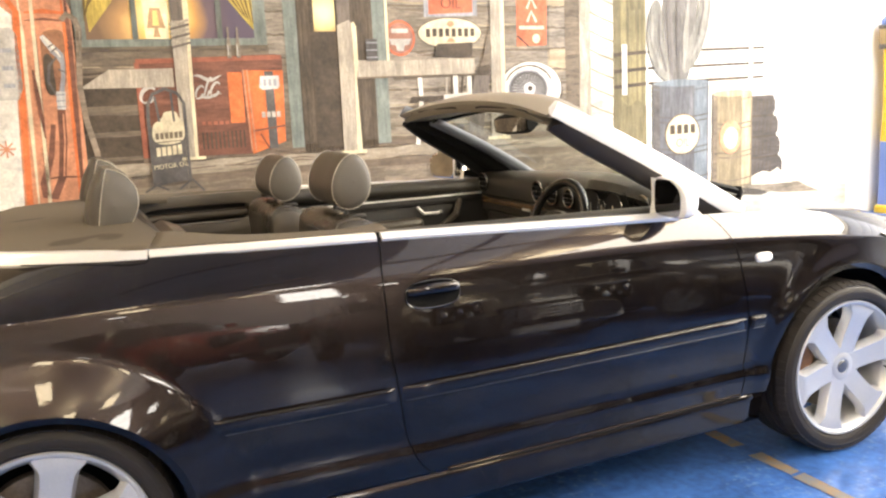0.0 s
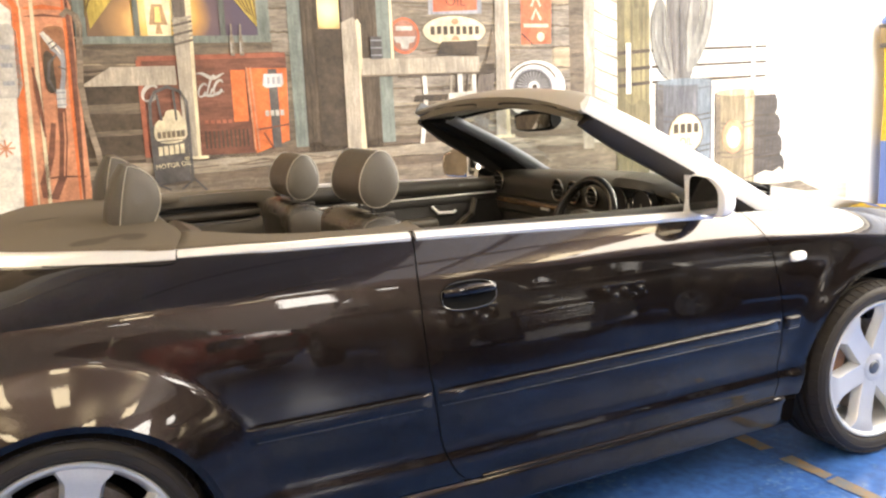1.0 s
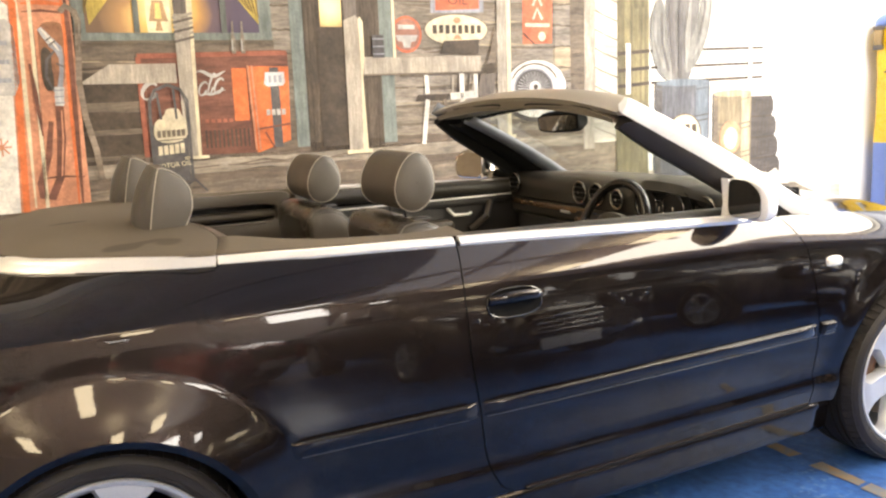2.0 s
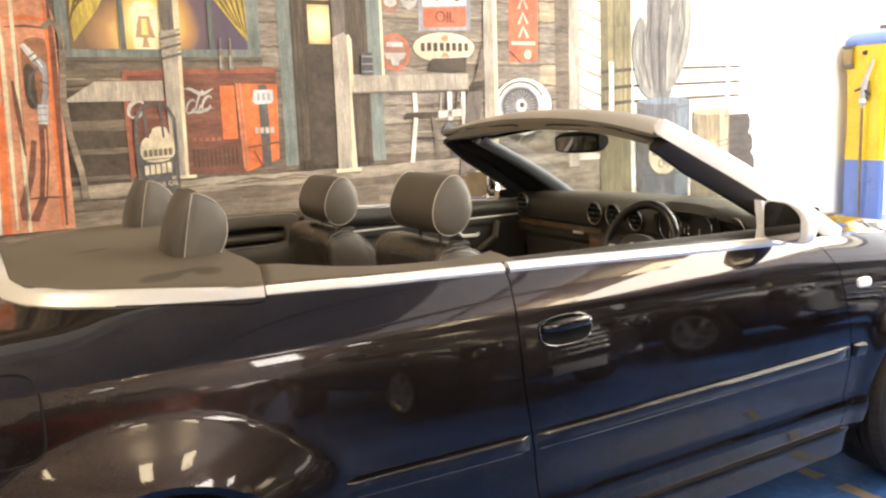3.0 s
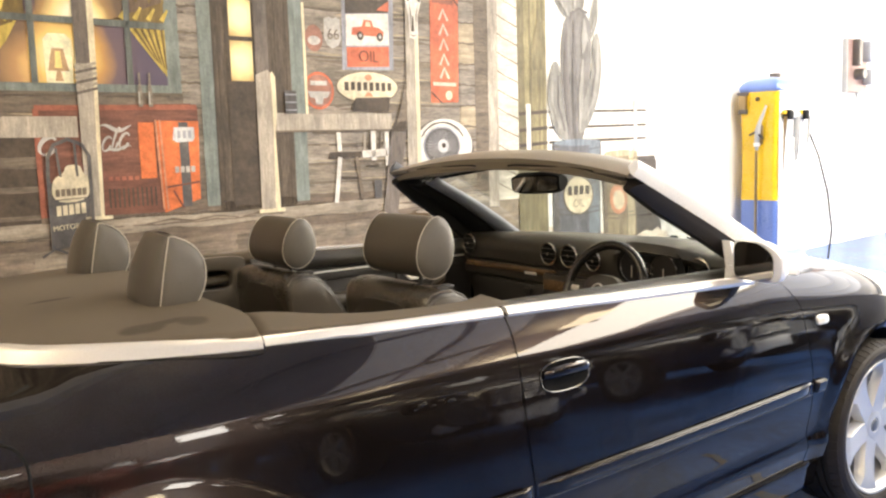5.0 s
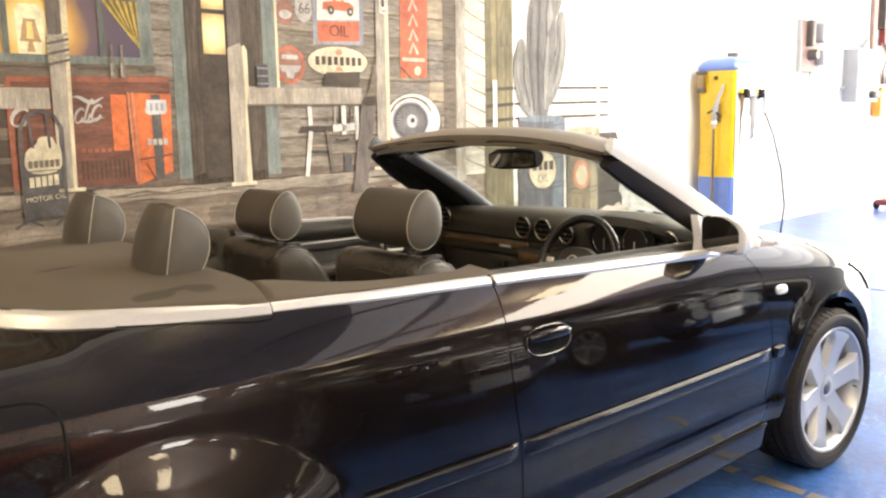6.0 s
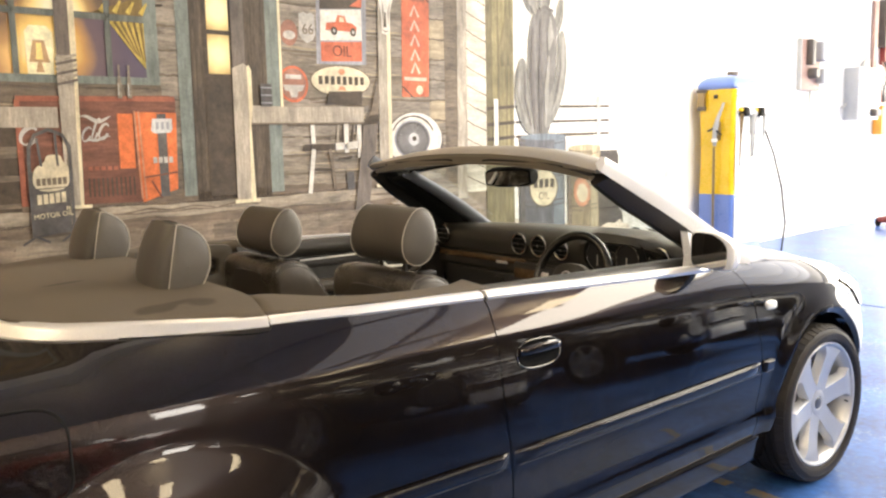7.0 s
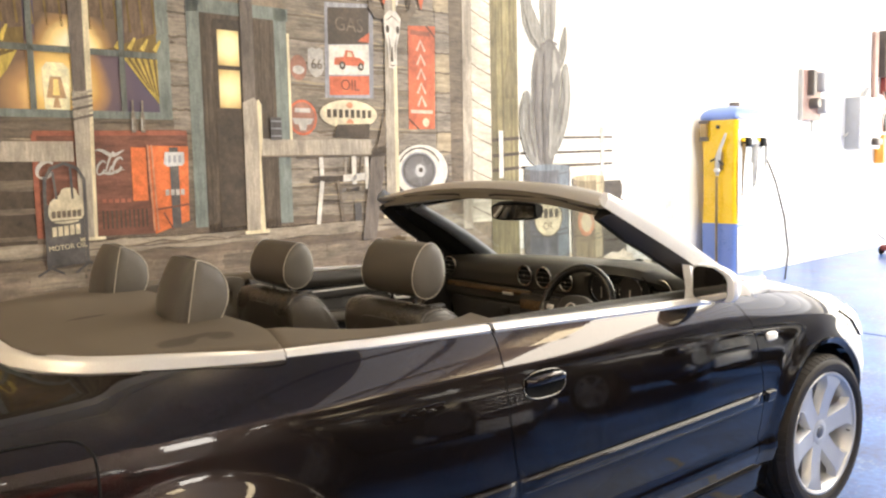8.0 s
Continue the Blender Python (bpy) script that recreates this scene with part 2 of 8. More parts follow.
GREY_WALL = surface("dim_grey_wall", (0.78, 0.74, 0.74), 0.7, 0, 0.12, 0.7, 40, 0.04)
LINE = surface("worn_yellow_line_paint", (0.175, 0.105, 0.034), 0.55, 0, 0.5, 16, 60, 0.05, dark=(0.10, 0.13, 0.17))
STEEL = surface("grey_painted_steel", (0.42, 0.42, 0.41), 0.45, 0.3, 0.1, 6, 80, 0.03)
JOIST = surface("grey_joist_paint", (0.48, 0.46, 0.46), 0.5, 0.2, 0.15, 3, 60, 0.03)
TUBES = glow("fluorescent_tubes", TUBE_COLOUR, TUBE_POWER)
WIDE_TUBES = glow("twin_fluorescent_tubes", TUBE_COLOUR, TUBE_POWER * 0.62)

WALL_TURN = math.degrees(math.atan(0.08))
WALL_FRAME = pose(0, 2.65, 0, 0, 0, WALL_TURN)
ROOM_X0, ROOM_Y0 = -7.5, -11.5

tagged(part("floor", box((ROOM_X1 - ROOM_X0 + 1, 17.5, 0.2), ((ROOM_X0 + ROOM_X1) / 2, -3.7, -0.1), 0), FLOOR_PAINT, smooth=False),
       "glossy blue painted concrete floor with scuffs", "floor", kind="structure")
bm = bmesh.new()
for x0, x1, y0, y1 in ((ROOM_X0 - 0.5, SKY_X0, -12.5, 5.0), (SKY_X1, ROOM_X1 + 0.5, -12.5, 5.0), (SKY_X0, SKY_X1, -12.5, SKY_Y0), (SKY_X0, SKY_X1, SKY_Y1, 5.0)):
    box((x1 - x0, y1 - y0, 0.15), ((x0 + x1) / 2, (y0 + y1) / 2, ROOM_H + 0.075), 0, bm=bm)
tagged(part("ceiling", bm, CEILING, smooth=False), "pale sheet ceiling with a wide roof light", "ceiling", kind="structure")
wall_north = part("wall_north", box((25.5, 0.2, ROOM_H), (4.2, 0.1, ROOM_H / 2), 0), WHITE_WALL, smooth=False)
wall_north.matrix_basis = WALL_FRAME
tagged(wall_north, "white painted wall that carries the printed mural", "wall", kind="structure")
tagged(part("wall_west", box((0.2, 16, ROOM_H), (ROOM_X0 - 0.1, -4.3, ROOM_H / 2), 0), GREY_WALL, smooth=False), "plain grey end wall", "wall", kind="structure")
bm = bmesh.new()
for y0, y1, z0, z1 in ((-11.7, GATE_Y0, 0, ROOM_H), (GATE_Y1, 4.3, 0, ROOM_H), (GATE_Y0, GATE_Y1, GATE_H, ROOM_H)):
    box((0.2, y1 - y0, z1 - z0), (ROOM_X1 + 0.1, (y0 + y1) / 2, (z0 + z1) / 2), 0, bm=bm)
tagged(part("wall_east", bm, WHITE_WALL, smooth=False), "white end wall with a wide open gateway", "wall", kind="structure")
tagged(part("wall_south", box((11.6, 0.2, ROOM_H), (-2.0, ROOM_Y0 - 0.1, ROOM_H / 2), 0), GREY_WALL, smooth=False), "plain grey wall at the back of the showroom", "wall", kind="structure")
# this stretch of wall is unseen, darkened for the reflections in the car's side
DARK_WALL = surface("dark_backdrop_paint", (0.045, 0.042, 0.042), 0.6, 0, 0.3, 0.9, 30, 0.04)
tagged(part("wall_south_east", box((12.4, 0.2, ROOM_H), (10.0, ROOM_Y0 - 0.1, ROOM_H / 2), 0), DARK_WALL, smooth=False), "unseen dark wall, added to keep the paint's reflections dark", "wall", kind="structure")


def ceiling_light(x, y, wide, tubes):
    light = thing("ceiling_light", (x, y, ROOM_H - 0.45), 0, "white oblong fluorescent light panel hanging from the ceiling", "light", "ceiling lights")
    part("housing", box((0.07, 0.84, 0.05), (0, 0, 0.048), 0.012), STEEL, light)
    part("diffuser", box((wide, 0.80, 0.035), (0, 0, 0.008), 0.012), tubes, light, "glowing tube diffuser")
    for sy in (-0.30, 0.30):
        part("hanging_rod", tube([(0, sy, 0.07), (0, sy, 0.45)], 0.005, 6), STEEL, light)
    return light


# one row washes the mural; the rest hang over the aisle behind the camera
for lx, ly in ((-4.2, 0.95), (-2.9, 1.2), (-1.5, 1.75), (1.6, 1.6), (4.6, 0.95)):
    ceiling_light(lx, ly, 0.26, TUBES)
for lx, ly in ((-5.4, -6.9), (-3.7, -6.9), (-2.0, -6.9), (-5.4, -4.7), (-3.7, -4.7), (-2.0, -4.7), (-5.4, -2.5), (-3.7, -2.5), (-2.0, -2.5),
               (0.2, -3.7), (-0.3, -7.2), (4.8, -2.5), (4.8, -4.7), (4.6, -6.9), (-2.6, -9.2), (0.6, -9.2), (2.2, -9.2), (5.4, -9.2)):
    ceiling_light(lx, ly, 0.46, WIDE_TUBES)
ROOF_PANE = glow("roof_window_pane", (1.0, 0.97, 0.92), 26.0)
for lx, ly in ((-1.15, -6.3), (2.35, -7.2)):
    hatch = thing("roof_window", (lx, ly, ROOM_H), 0, "square milky roof window in the ceiling over the aisle", "roof window", kind="structure")
    part("pane", box((0.70, 1.30, 0.03), (0, 0, -0.012), 0.004), ROOF_PANE, hatch, "milky daylit pane")
    for dx, dy, w, d in ((-0.38, 0, 0.06, 1.42), (0.38, 0, 0.06, 1.42), (0, -0.68, 0.70, 0.06), (0, 0.68, 0.70, 0.06), (0, 0, 0.70, 0.025)):
        part("window_frame", box((w, d, 0.05), (dx, dy, -0.026), 0.006), STEEL, hatch)

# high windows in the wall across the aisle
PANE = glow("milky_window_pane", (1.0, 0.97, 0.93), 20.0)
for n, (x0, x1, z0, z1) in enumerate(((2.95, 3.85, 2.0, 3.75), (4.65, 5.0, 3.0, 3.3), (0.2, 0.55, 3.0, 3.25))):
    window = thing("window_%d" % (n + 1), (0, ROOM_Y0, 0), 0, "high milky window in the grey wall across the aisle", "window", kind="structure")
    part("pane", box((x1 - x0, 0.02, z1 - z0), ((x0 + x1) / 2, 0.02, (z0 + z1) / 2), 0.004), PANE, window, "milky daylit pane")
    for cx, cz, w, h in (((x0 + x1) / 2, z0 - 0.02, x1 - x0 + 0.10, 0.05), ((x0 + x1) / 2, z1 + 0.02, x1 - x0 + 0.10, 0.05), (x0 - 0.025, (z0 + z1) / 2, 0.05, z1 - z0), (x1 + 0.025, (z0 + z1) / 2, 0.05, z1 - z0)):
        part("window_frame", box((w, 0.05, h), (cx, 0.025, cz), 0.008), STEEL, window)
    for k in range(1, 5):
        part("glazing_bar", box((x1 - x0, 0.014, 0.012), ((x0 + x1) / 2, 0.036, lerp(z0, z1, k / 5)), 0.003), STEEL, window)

# ceiling joists over the hall
joists = thing("ceiling_joists", (0, 0, 0), 0, "grey steel joists under the ceiling", "beam", kind="structure")
for k in range(4):
    part("joist", box((SKY_X0 - ROOM_X0, 0.12, 0.22), ((ROOM_X0 + SKY_X0) / 2, -7.4 + 2.2 * k, ROOM_H - 0.11), 0.01), JOIST, joists)

# unseen glowing sheets over the car's nose and beyond, added to lighten the paint's reflections
SHEET = glow("glowing_reflection_sheet", (0.97, 0.93, 0.95), 1.3)
FAR_SHEET = glow("far_reflection_sheet", (0.97, 0.95, 0.97), 2.2)
sheets = thing("reflection_sheets", (0, 0, 0), 0, "unseen glowing sheets under the ceiling, added for the paint to reflect", "roof light", kind="structure")
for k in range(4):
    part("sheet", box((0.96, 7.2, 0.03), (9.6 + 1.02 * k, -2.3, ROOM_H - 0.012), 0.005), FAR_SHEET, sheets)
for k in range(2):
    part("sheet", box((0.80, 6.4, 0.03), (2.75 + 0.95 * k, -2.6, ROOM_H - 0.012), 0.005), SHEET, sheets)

# saw-cut joints in the concrete
JOINT = surface("dirty_floor_joint", (0.020, 0.030, 0.060), 0.8, 0, 0.3, 4, 60, 0.05, spec=0.1)
joints = thing("floor_joint", (0, 0, 0), 0, "thin dark joint in the painted concrete floor", "floor joint", kind="structure")
part("joint", box((0.012, 8.0, 0.004), (6.25, -1.4, 0.001), 0), JOINT, joints, smooth=False)

# the worn parking line on the floor
line = thing("parking_line", (0, 0, 0), 0, "worn yellow painted parking line on the blue floor", "floor marking", kind="structure")
rng = random.Random(4)
y = 1.2
while y > -1.15:
    step = rng.uniform(0.10, 0.42)
    outline = [(2.318 + rng.uniform(-0.006, 0.006), y), (2.376 + rng.uniform(-0.006, 0.006), y + rng.uniform(-0.008, 0.008)),
               (2.374 + rng.uniform(-0.008, 0.004), y - step), (2.320 + rng.uniform(-0.004, 0.008), y - step + rng.uniform(-0.008, 0.008))]
    bm = bmesh.new()
    bm.faces.new([bm.verts.new((px, py, 0.003)) for px, py in outline])
    part("painted_dash", bm, LINE, line, smooth=False)
    y -= step + rng.choice((0.022, 0.026, 0.03, 0.08))


# ---- the printed mural: a weathered filling-station porch ----
def streaked(m, scale):
    """Stretches a surface's stains and grain along one axis."""
    t = m.node_tree
    where = next(n for n in t.nodes if n.type == "TEX_COORD")
    turn = t.nodes.new("ShaderNodeMapping")
    turn.inputs["Scale"].default_value = scale
    t.links.new(where.outputs["Object"], turn.inputs["Vector"])
    for n in t.nodes:
        if n.type == "TEX_NOISE":
            t.links.new(turn.outputs[0], n.inputs["Vector"])
    return m


def ink(name, colour, vary=0.16, scale=5.0, fine=34.0, stretch=None):
    m = surface("print_" + name, colour, 0.55, 0, vary, scale, fine, 0.02, spec=0.35)
    if stretch:
        streaked(m, stretch)
    t = m.node_tree
    base = t.nodes["Principled BSDF"].inputs["Base Color"]
    last = base.links[0].from_socket
    where = t.nodes.new("ShaderNodeTexCoord")
    # broad washes over the whole print, then fine dry-brush marks
    for size, detail, lo, hi, axis in ((1.9, 8, 0.66, 1.26, (1, 1, 1)), (13.0, 6, 0.74, 1.20, stretch or (1, 1, 1)), (70.0, 3, 0.86, 1.12, (1, 1, 1))):
        turn, cloud, tone, mix = (t.nodes.new(k) for k in ("ShaderNodeMapping", "ShaderNodeTexNoise", "ShaderNodeMapRange", "ShaderNodeVectorMath"))
        turn.inputs["Scale"].default_value = axis
        cloud.inputs["Scale"].default_value, cloud.inputs["Detail"].default_value, cloud.inputs["Roughness"].default_value = size, detail, 0.66
        tone.inputs["From Min"].default_value, tone.inputs["From Max"].default_value = 0.30, 0.70
        tone.inputs["To Min"].default_value, tone.inputs["To Max"].default_value = lo, hi
        mix.operation = "SCALE"
        t.links.new(where.outputs["Object"], turn.inputs["Vector"])
        t.links.new(turn.outputs[0], cloud.inputs["Vector"])
        t.links.new(cloud.outputs["Fac"], tone.inputs["Value"])
        t.links.new(last, mix.inputs[0])
        t.links.new(tone.outputs[0], mix.inputs["Scale"])
        last = mix.outputs[0]
    t.links.new(last, base)
    return m


ALONG, UPRIGHT = (0.35, 1, 2.2), (2.2, 1, 0.35)
I_BASE = ink("haze_brown", (0.27, 0.215, 0.155), 0.2)
I_SKY = ink("pale_sky", (0.82, 0.80, 0.72), 0.06, 1.5)
I_SAND = ink("pale_sand", (0.66, 0.58, 0.46), 0.15, 3, 20, ALONG)
I_PLANK = ink("grey_plank", (0.243, 0.203, 0.152), 0.42, 6, 34, ALONG)
I_PLANK2 = ink("light_plank", (0.282, 0.240, 0.190), 0.4, 6, 34, ALONG)
I_PLANK3 = ink("dim_plank", (0.185, 0.145, 0.104), 0.35, 5, 30, ALONG)
I_GOLD = ink("sunlit_plank", (0.416, 0.336, 0.224), 0.25, 5, 30, ALONG)
I_BOARD = ink("sunlit_board", (0.662, 0.607, 0.488), 0.12, 5, 30, ALONG)
I_SEAM = ink("dark_seam", (0.155, 0.12, 0.085), 0.25)
I_TEAL = ink("weathered_teal", (0.211, 0.239, 0.211), 0.2, 6, 30, UPRIGHT)
I_MUNTIN = ink("dim_teal", (0.150, 0.162, 0.140), 0.25, 6, 30, UPRIGHT)
I_DOOR = ink("dark_door", (0.113, 0.085, 0.058), 0.35, 5, 40, UPRIGHT)
I_DARK = ink("dark_brown", (0.078, 0.058, 0.040), 0.3)
I_PLEAT = ink("pleated_brown", (0.165, 0.112, 0.072), 0.3, 8, 40, UPRIGHT)
I_GLOW = ink("lamplit_yellow", (0.92, 0.70, 0.26), 0.12)
I_CREAMGLOW = ink("lamplit_cream", (0.95, 0.86, 0.55), 0.08)
I_CURTAIN = ink("curtain_yellow", (0.58, 0.43, 0.10), 0.25, 12, 40, UPRIGHT)
I_CURTAIN2 = ink("curtain_fold", (0.20, 0.135, 0.045), 0.25, 12, 40, UPRIGHT)
I_SHADE = ink("lampshade", (0.52, 0.33, 0.17), 0.15)
I_POST = ink("bleached_post", (0.437, 0.380, 0.301), 0.28, 6, 36, UPRIGHT)
I_POST_D = ink("shaded_post", (0.17, 0.14, 0.115), 0.3, 6, 36, UPRIGHT)
I_EDGE = ink("sunlit_edge", (0.80, 0.70, 0.47), 0.15, 6, 36, UPRIGHT)
I_ROPE = ink("rope", (0.46, 0.40, 0.31), 0.25, 20)
I_RED = ink("faded_red", (0.34, 0.115, 0.068), 0.2)
I_REDDARK = ink("dark_red", (0.185, 0.078, 0.050), 0.3, 6, 30, ALONG)
I_ORANGE = ink("bright_orange", (0.72, 0.185, 0.06), 0.15)
I_ORANGE2 = ink("pump_orange", (0.62, 0.275, 0.155), 0.2)
I_WHITE = ink("sign_white", (0.76, 0.71, 0.62), 0.1)
I_CREAM = ink("sign_cream", (0.70, 0.61, 0.42), 0.12)
I_GREYW = ink("grey_white", (0.50, 0.47, 0.42), 0.2)
I_STEEL = ink("steel_grey", (0.33, 0.33, 0.35), 0.25, 6, 30, UPRIGHT)
I_STEEL_L = ink("steel_light", (0.58, 0.57, 0.55), 0.2, 6, 30, UPRIGHT)
I_STEEL_D = ink("steel_dark", (0.115, 0.104, 0.097), 0.25)
I_SIGNRED = ink("sign_red", (0.60, 0.150, 0.072), 0.2)
I_RECESS = ink("pump_recess", (0.27, 0.125, 0.065), 0.25)
I_ROSE = ink("faded_rose", (0.34, 0.165, 0.115), 0.2)
I_SALMON = ink("faded_salmon", (0.72, 0.50, 0.38), 0.15)
I_OLIVE = ink("olive_post", (0.262, 0.222, 0.112), 0.3, 4, 24, UPRIGHT)
I_OLIVE_D = ink("olive_shade", (0.185, 0.155, 0.082), 0.3, 4, 24, UPRIGHT)
I_CACTUS = ink("grey_cactus", (0.181, 0.168, 0.153), 0.25, 6, 40, UPRIGHT)
I_CACTUS_M = ink("pale_cactus", (0.245, 0.234, 0.205), 0.22, 6, 40, UPRIGHT)
I_CACTUS_L = ink("cactus_light", (0.317, 0.302, 0.266), 0.18, 6, 40, UPRIGHT)
I_CACTUS_D = ink("cactus_rib", (0.15, 0.135, 0.125), 0.2, 6, 40, UPRIGHT)
I_TAN = ink("drum_tan", (0.27, 0.215, 0.13), 0.25, 6, 30, UPRIGHT)
I_BLUE = ink("drum_blue", (0.185, 0.215, 0.24), 0.25, 6, 30, UPRIGHT)
I_TAN_L = ink("drum_tan_light", (0.44, 0.37, 0.235), 0.25, 6, 30, UPRIGHT)
I_DRUM = ink("drum_grey", (0.135, 0.135, 0.145), 0.3, 6, 30, UPRIGHT)
I_TYRE = ink("tyre_grey", (0.085, 0.072, 0.062), 0.3, 8, 40, ALONG)
I_STONE = ink("porch_stone", (0.238, 0.186, 0.135), 0.4, 7, 30, ALONG)
I_STONE_M = ink("mid_stone", (0.263, 0.213, 0.155), 0.4, 7, 30, ALONG)
I_STONE_L = ink("porch_edge", (0.356, 0.298, 0.224), 0.3, 7, 30, ALONG)
I_STONE_D = ink("porch_gap", (0.185, 0.14, 0.10), 0.3, 7, 30, ALONG)



def lamplight(name, centre, stops):
    """A printed glow: colours by the distance from a point of the mural, with a little grain."""
    m = surface("print_" + name, (0.5, 0.5, 0.5), 0.55, 0, 0.1, 5, 34, 0.02, spec=0.35)
    t = m.node_tree
    where = next(n for n in t.nodes if n.type == "TEX_COORD")
    far = t.nodes.new("ShaderNodeVectorMath")
    far.operation = "DISTANCE"
    far.inputs[1].default_value = (centre[0], -0.01, centre[1])
    t.links.new(where.outputs["Object"], far.inputs[0])
    grain = next(n for n in t.nodes if n.type == "TEX_NOISE")
    add = t.nodes.new("ShaderNodeMath")
    add.operation = "MULTIPLY_ADD"
    add.inputs[1].default_value, add.inputs[2].default_value = 0.12, -0.06
    t.links.new(grain.outputs["Fac"], add.inputs[0])
    both = t.nodes.new("ShaderNodeMath")
    t.links.new(far.outputs["Value"], both.inputs[0])
    t.links.new(add.outputs[0], both.inputs[1])
    ramp = t.nodes.new("ShaderNodeValToRGB")
    ramp.color_ramp.elements[0].position, ramp.color_ramp.elements[0].color = stops[0][0], (*stops[0][1], 1)
    ramp.color_ramp.elements[1].position, ramp.color_ramp.elements[1].color = stops[-1][0], (*stops[-1][1], 1)
    for at, colour in stops[1:-1]:
        ramp.color_ramp.elements.new(at).color = (*colour, 1)
    t.links.new(both.outputs[0], ramp.inputs[0])
    t.links.new(ramp.outputs[0], t.nodes["Principled BSDF"].inputs["Base Color"])
    return m


I_LAMPLIGHT = lamplight("window_lamplight", (0.78, 1.93), ((0.05, (0.95, 0.82, 0.45)), (0.14, (0.90, 0.62, 0.20)), (0.22, (0.55, 0.30, 0.10)), (0.30, (0.16, 0.11, 0.12)), (0.45, (0.11, 0.085, 0.12))))
mural = thing("wall_mural", (0, 2.65, 0), WALL_TURN, "large printed wall mural of a weathered filling station porch", "mural")
LAYER = 0.0012


def paint(name, outline, material, layer=1, label=""):
    """A flat printed shape of the mural at its place on the wall, (along, up)."""
    bm = bmesh.new()
    bm.faces.new([bm.verts.new((u, -0.004 - LAYER * layer, z)) for u, z in outline])
    return part(name, bm, material, mural, label, smooth=False)


def stroke(name, pts, width, material, layer=1, label=""):
    """A printed line of a given width through points; the width may be a list."""
    bm = bmesh.new()
    pts = [Vector((u, 0, z)) for u, z in pts]
    rows = [[], []]
    for i, p in enumerate(pts):
        d = (pts[min(i + 1, len(pts) - 1)] - pts[max(i - 1, 0)]).normalized()
        n = Vector((-d.z, 0, d.x))
        w = (width[i] if isinstance(width, (list, tuple)) else width) / 2
        for row, s in zip(rows, (1, -1)):
            q = p + n * w * s
            row.append((q.x, -0.004 - LAYER * layer, q.z))
    add_grid(bm, rows)
    return part(name, bm, material, mural, label, smooth=False)


def shape(name, outline, material, layer, label=""):
    """A printed shape with its corners rounded off."""
    pts = [Vector((u, z, 0)) for u, z in outline]
    for _ in range(2):
        pts = [p.lerp(pts[(i + 1) % len(pts)], f) for i, p in enumerate(pts) for f in (0.25, 0.75)]
    return paint(name, [(p.x, p.y) for p in pts], material, layer, label)


def rough_rect(u0, z0, u1, z1, wob, rnd):
    """A hand-painted rectangle with uneven edges."""
    out = []
    n = max(2, int((u1 - u0) / 0.12))
    for k in range(n + 1):
        out.append((lerp(u0, u1, k / n), z0 + rnd.uniform(-wob, wob)))
    for k in range(n + 1):
        out.append((lerp(u1, u0, k / n), z1 + rnd.uniform(-wob, wob)))
    return out


rnd = random.Random(11)
ZT = 3.7
paint("printed_backing", rect(-3.2, 0.0, 4.36, ZT), I_BASE, 0, "hazy brown printed ground of the mural")
paint("printed_sky", rect(4.36, 0.0, 7.3, ZT), I_SKY, 0, "pale bleached sky of the mural")
paint("printed_sand", [(4.36, 0.0), (7.3, 0.0), (7.3, 0.32), (6.6, 0.42), (5.9, 0.50), (5.2, 0.62), (4.36, 0.72)], I_SAND, 1)


def siding(u0, u1, z0, z1, step, mats, layer=1, seam=0.014):
    z = z0
    while z < z1 - 0.02:
        top = min(z + step, z1)
        paint("printed_plank", rough_rect(u0, z, u1, top, 0.004, rnd), rnd.choice(mats), layer)
        if top - z > 0.1 and u1 - u0 > 0.3:
            # the lapped edge above throws a printed shade on each plank, and its lower edge is worn pale
            for f, w, m in ((0.84, 0.040, I_PLANK3), (0.14, 0.016, I_GOLD)):
                a = rnd.uniform(u0, lerp(u0, u1, 0.4))
                b = rnd.uniform(lerp(u0, u1, 0.6), u1)
                stroke("printed_lap", [(lerp(a, b, k / 8), lerp(z, top, f) + rnd.uniform(-0.007, 0.007)) for k in range(9)], [0.002] + [rnd.uniform(0.3, 1.0) * w for _ in range(7)] + [0.002], m, layer + 0.5)
        stroke("printed_seam", [(lerp(u0, u1, k / 6), z + rnd.uniform(-0.006, 0.006)) for k in range(7)], [rnd.uniform(0.6, 1.3) * seam for _ in range(7)], I_SEAM, layer + 1)
        z = top


siding(-0.6, 1.50, 0.98, ZT, 0.155, [I_PLANK3, I_PLANK3, I_DARK])
siding(1.45, 1.60, 1.66, ZT, 0.15, [I_PLANK2, I_GOLD, I_PLANK2], 2)
paint("printed_sill_shadow", rough_rect(0.28, 1.668, 1.46, 1.728, 0.006, rnd), I_PLANK3, 3)
siding(1.45, 1.60, 1.05, 1.66, 0.15, [I_PLANK3, I_PLANK], 2)
siding(2.30, 3.90, 1.03, 1.53, 0.13, [I_PLANK, I_PLANK2], 1)
siding(2.30, 3.72, 1.53, ZT, 0.158, [I_PLANK, I_PLANK, I_PLANK2], 1)
siding(3.70, 3.88, 1.53, ZT, 0.158, [I_PLANK2, I_GOLD], 1)
siding(3.87, 4.02, 1.0, ZT, 0.158, [I_PLANK3], 2)
for k in range(26):
    u, z = rnd.uniform(2.35, 3.85), rnd.uniform(1.08, 1.5)
    paint("printed_stain", rough_rect(u, z, u + rnd.uniform(0.06, 0.22), z + rnd.uniform(0.015, 0.05), 0.008, rnd), rnd.choice([I_PLANK3, I_PLANK2, I_PLANK]), 3)

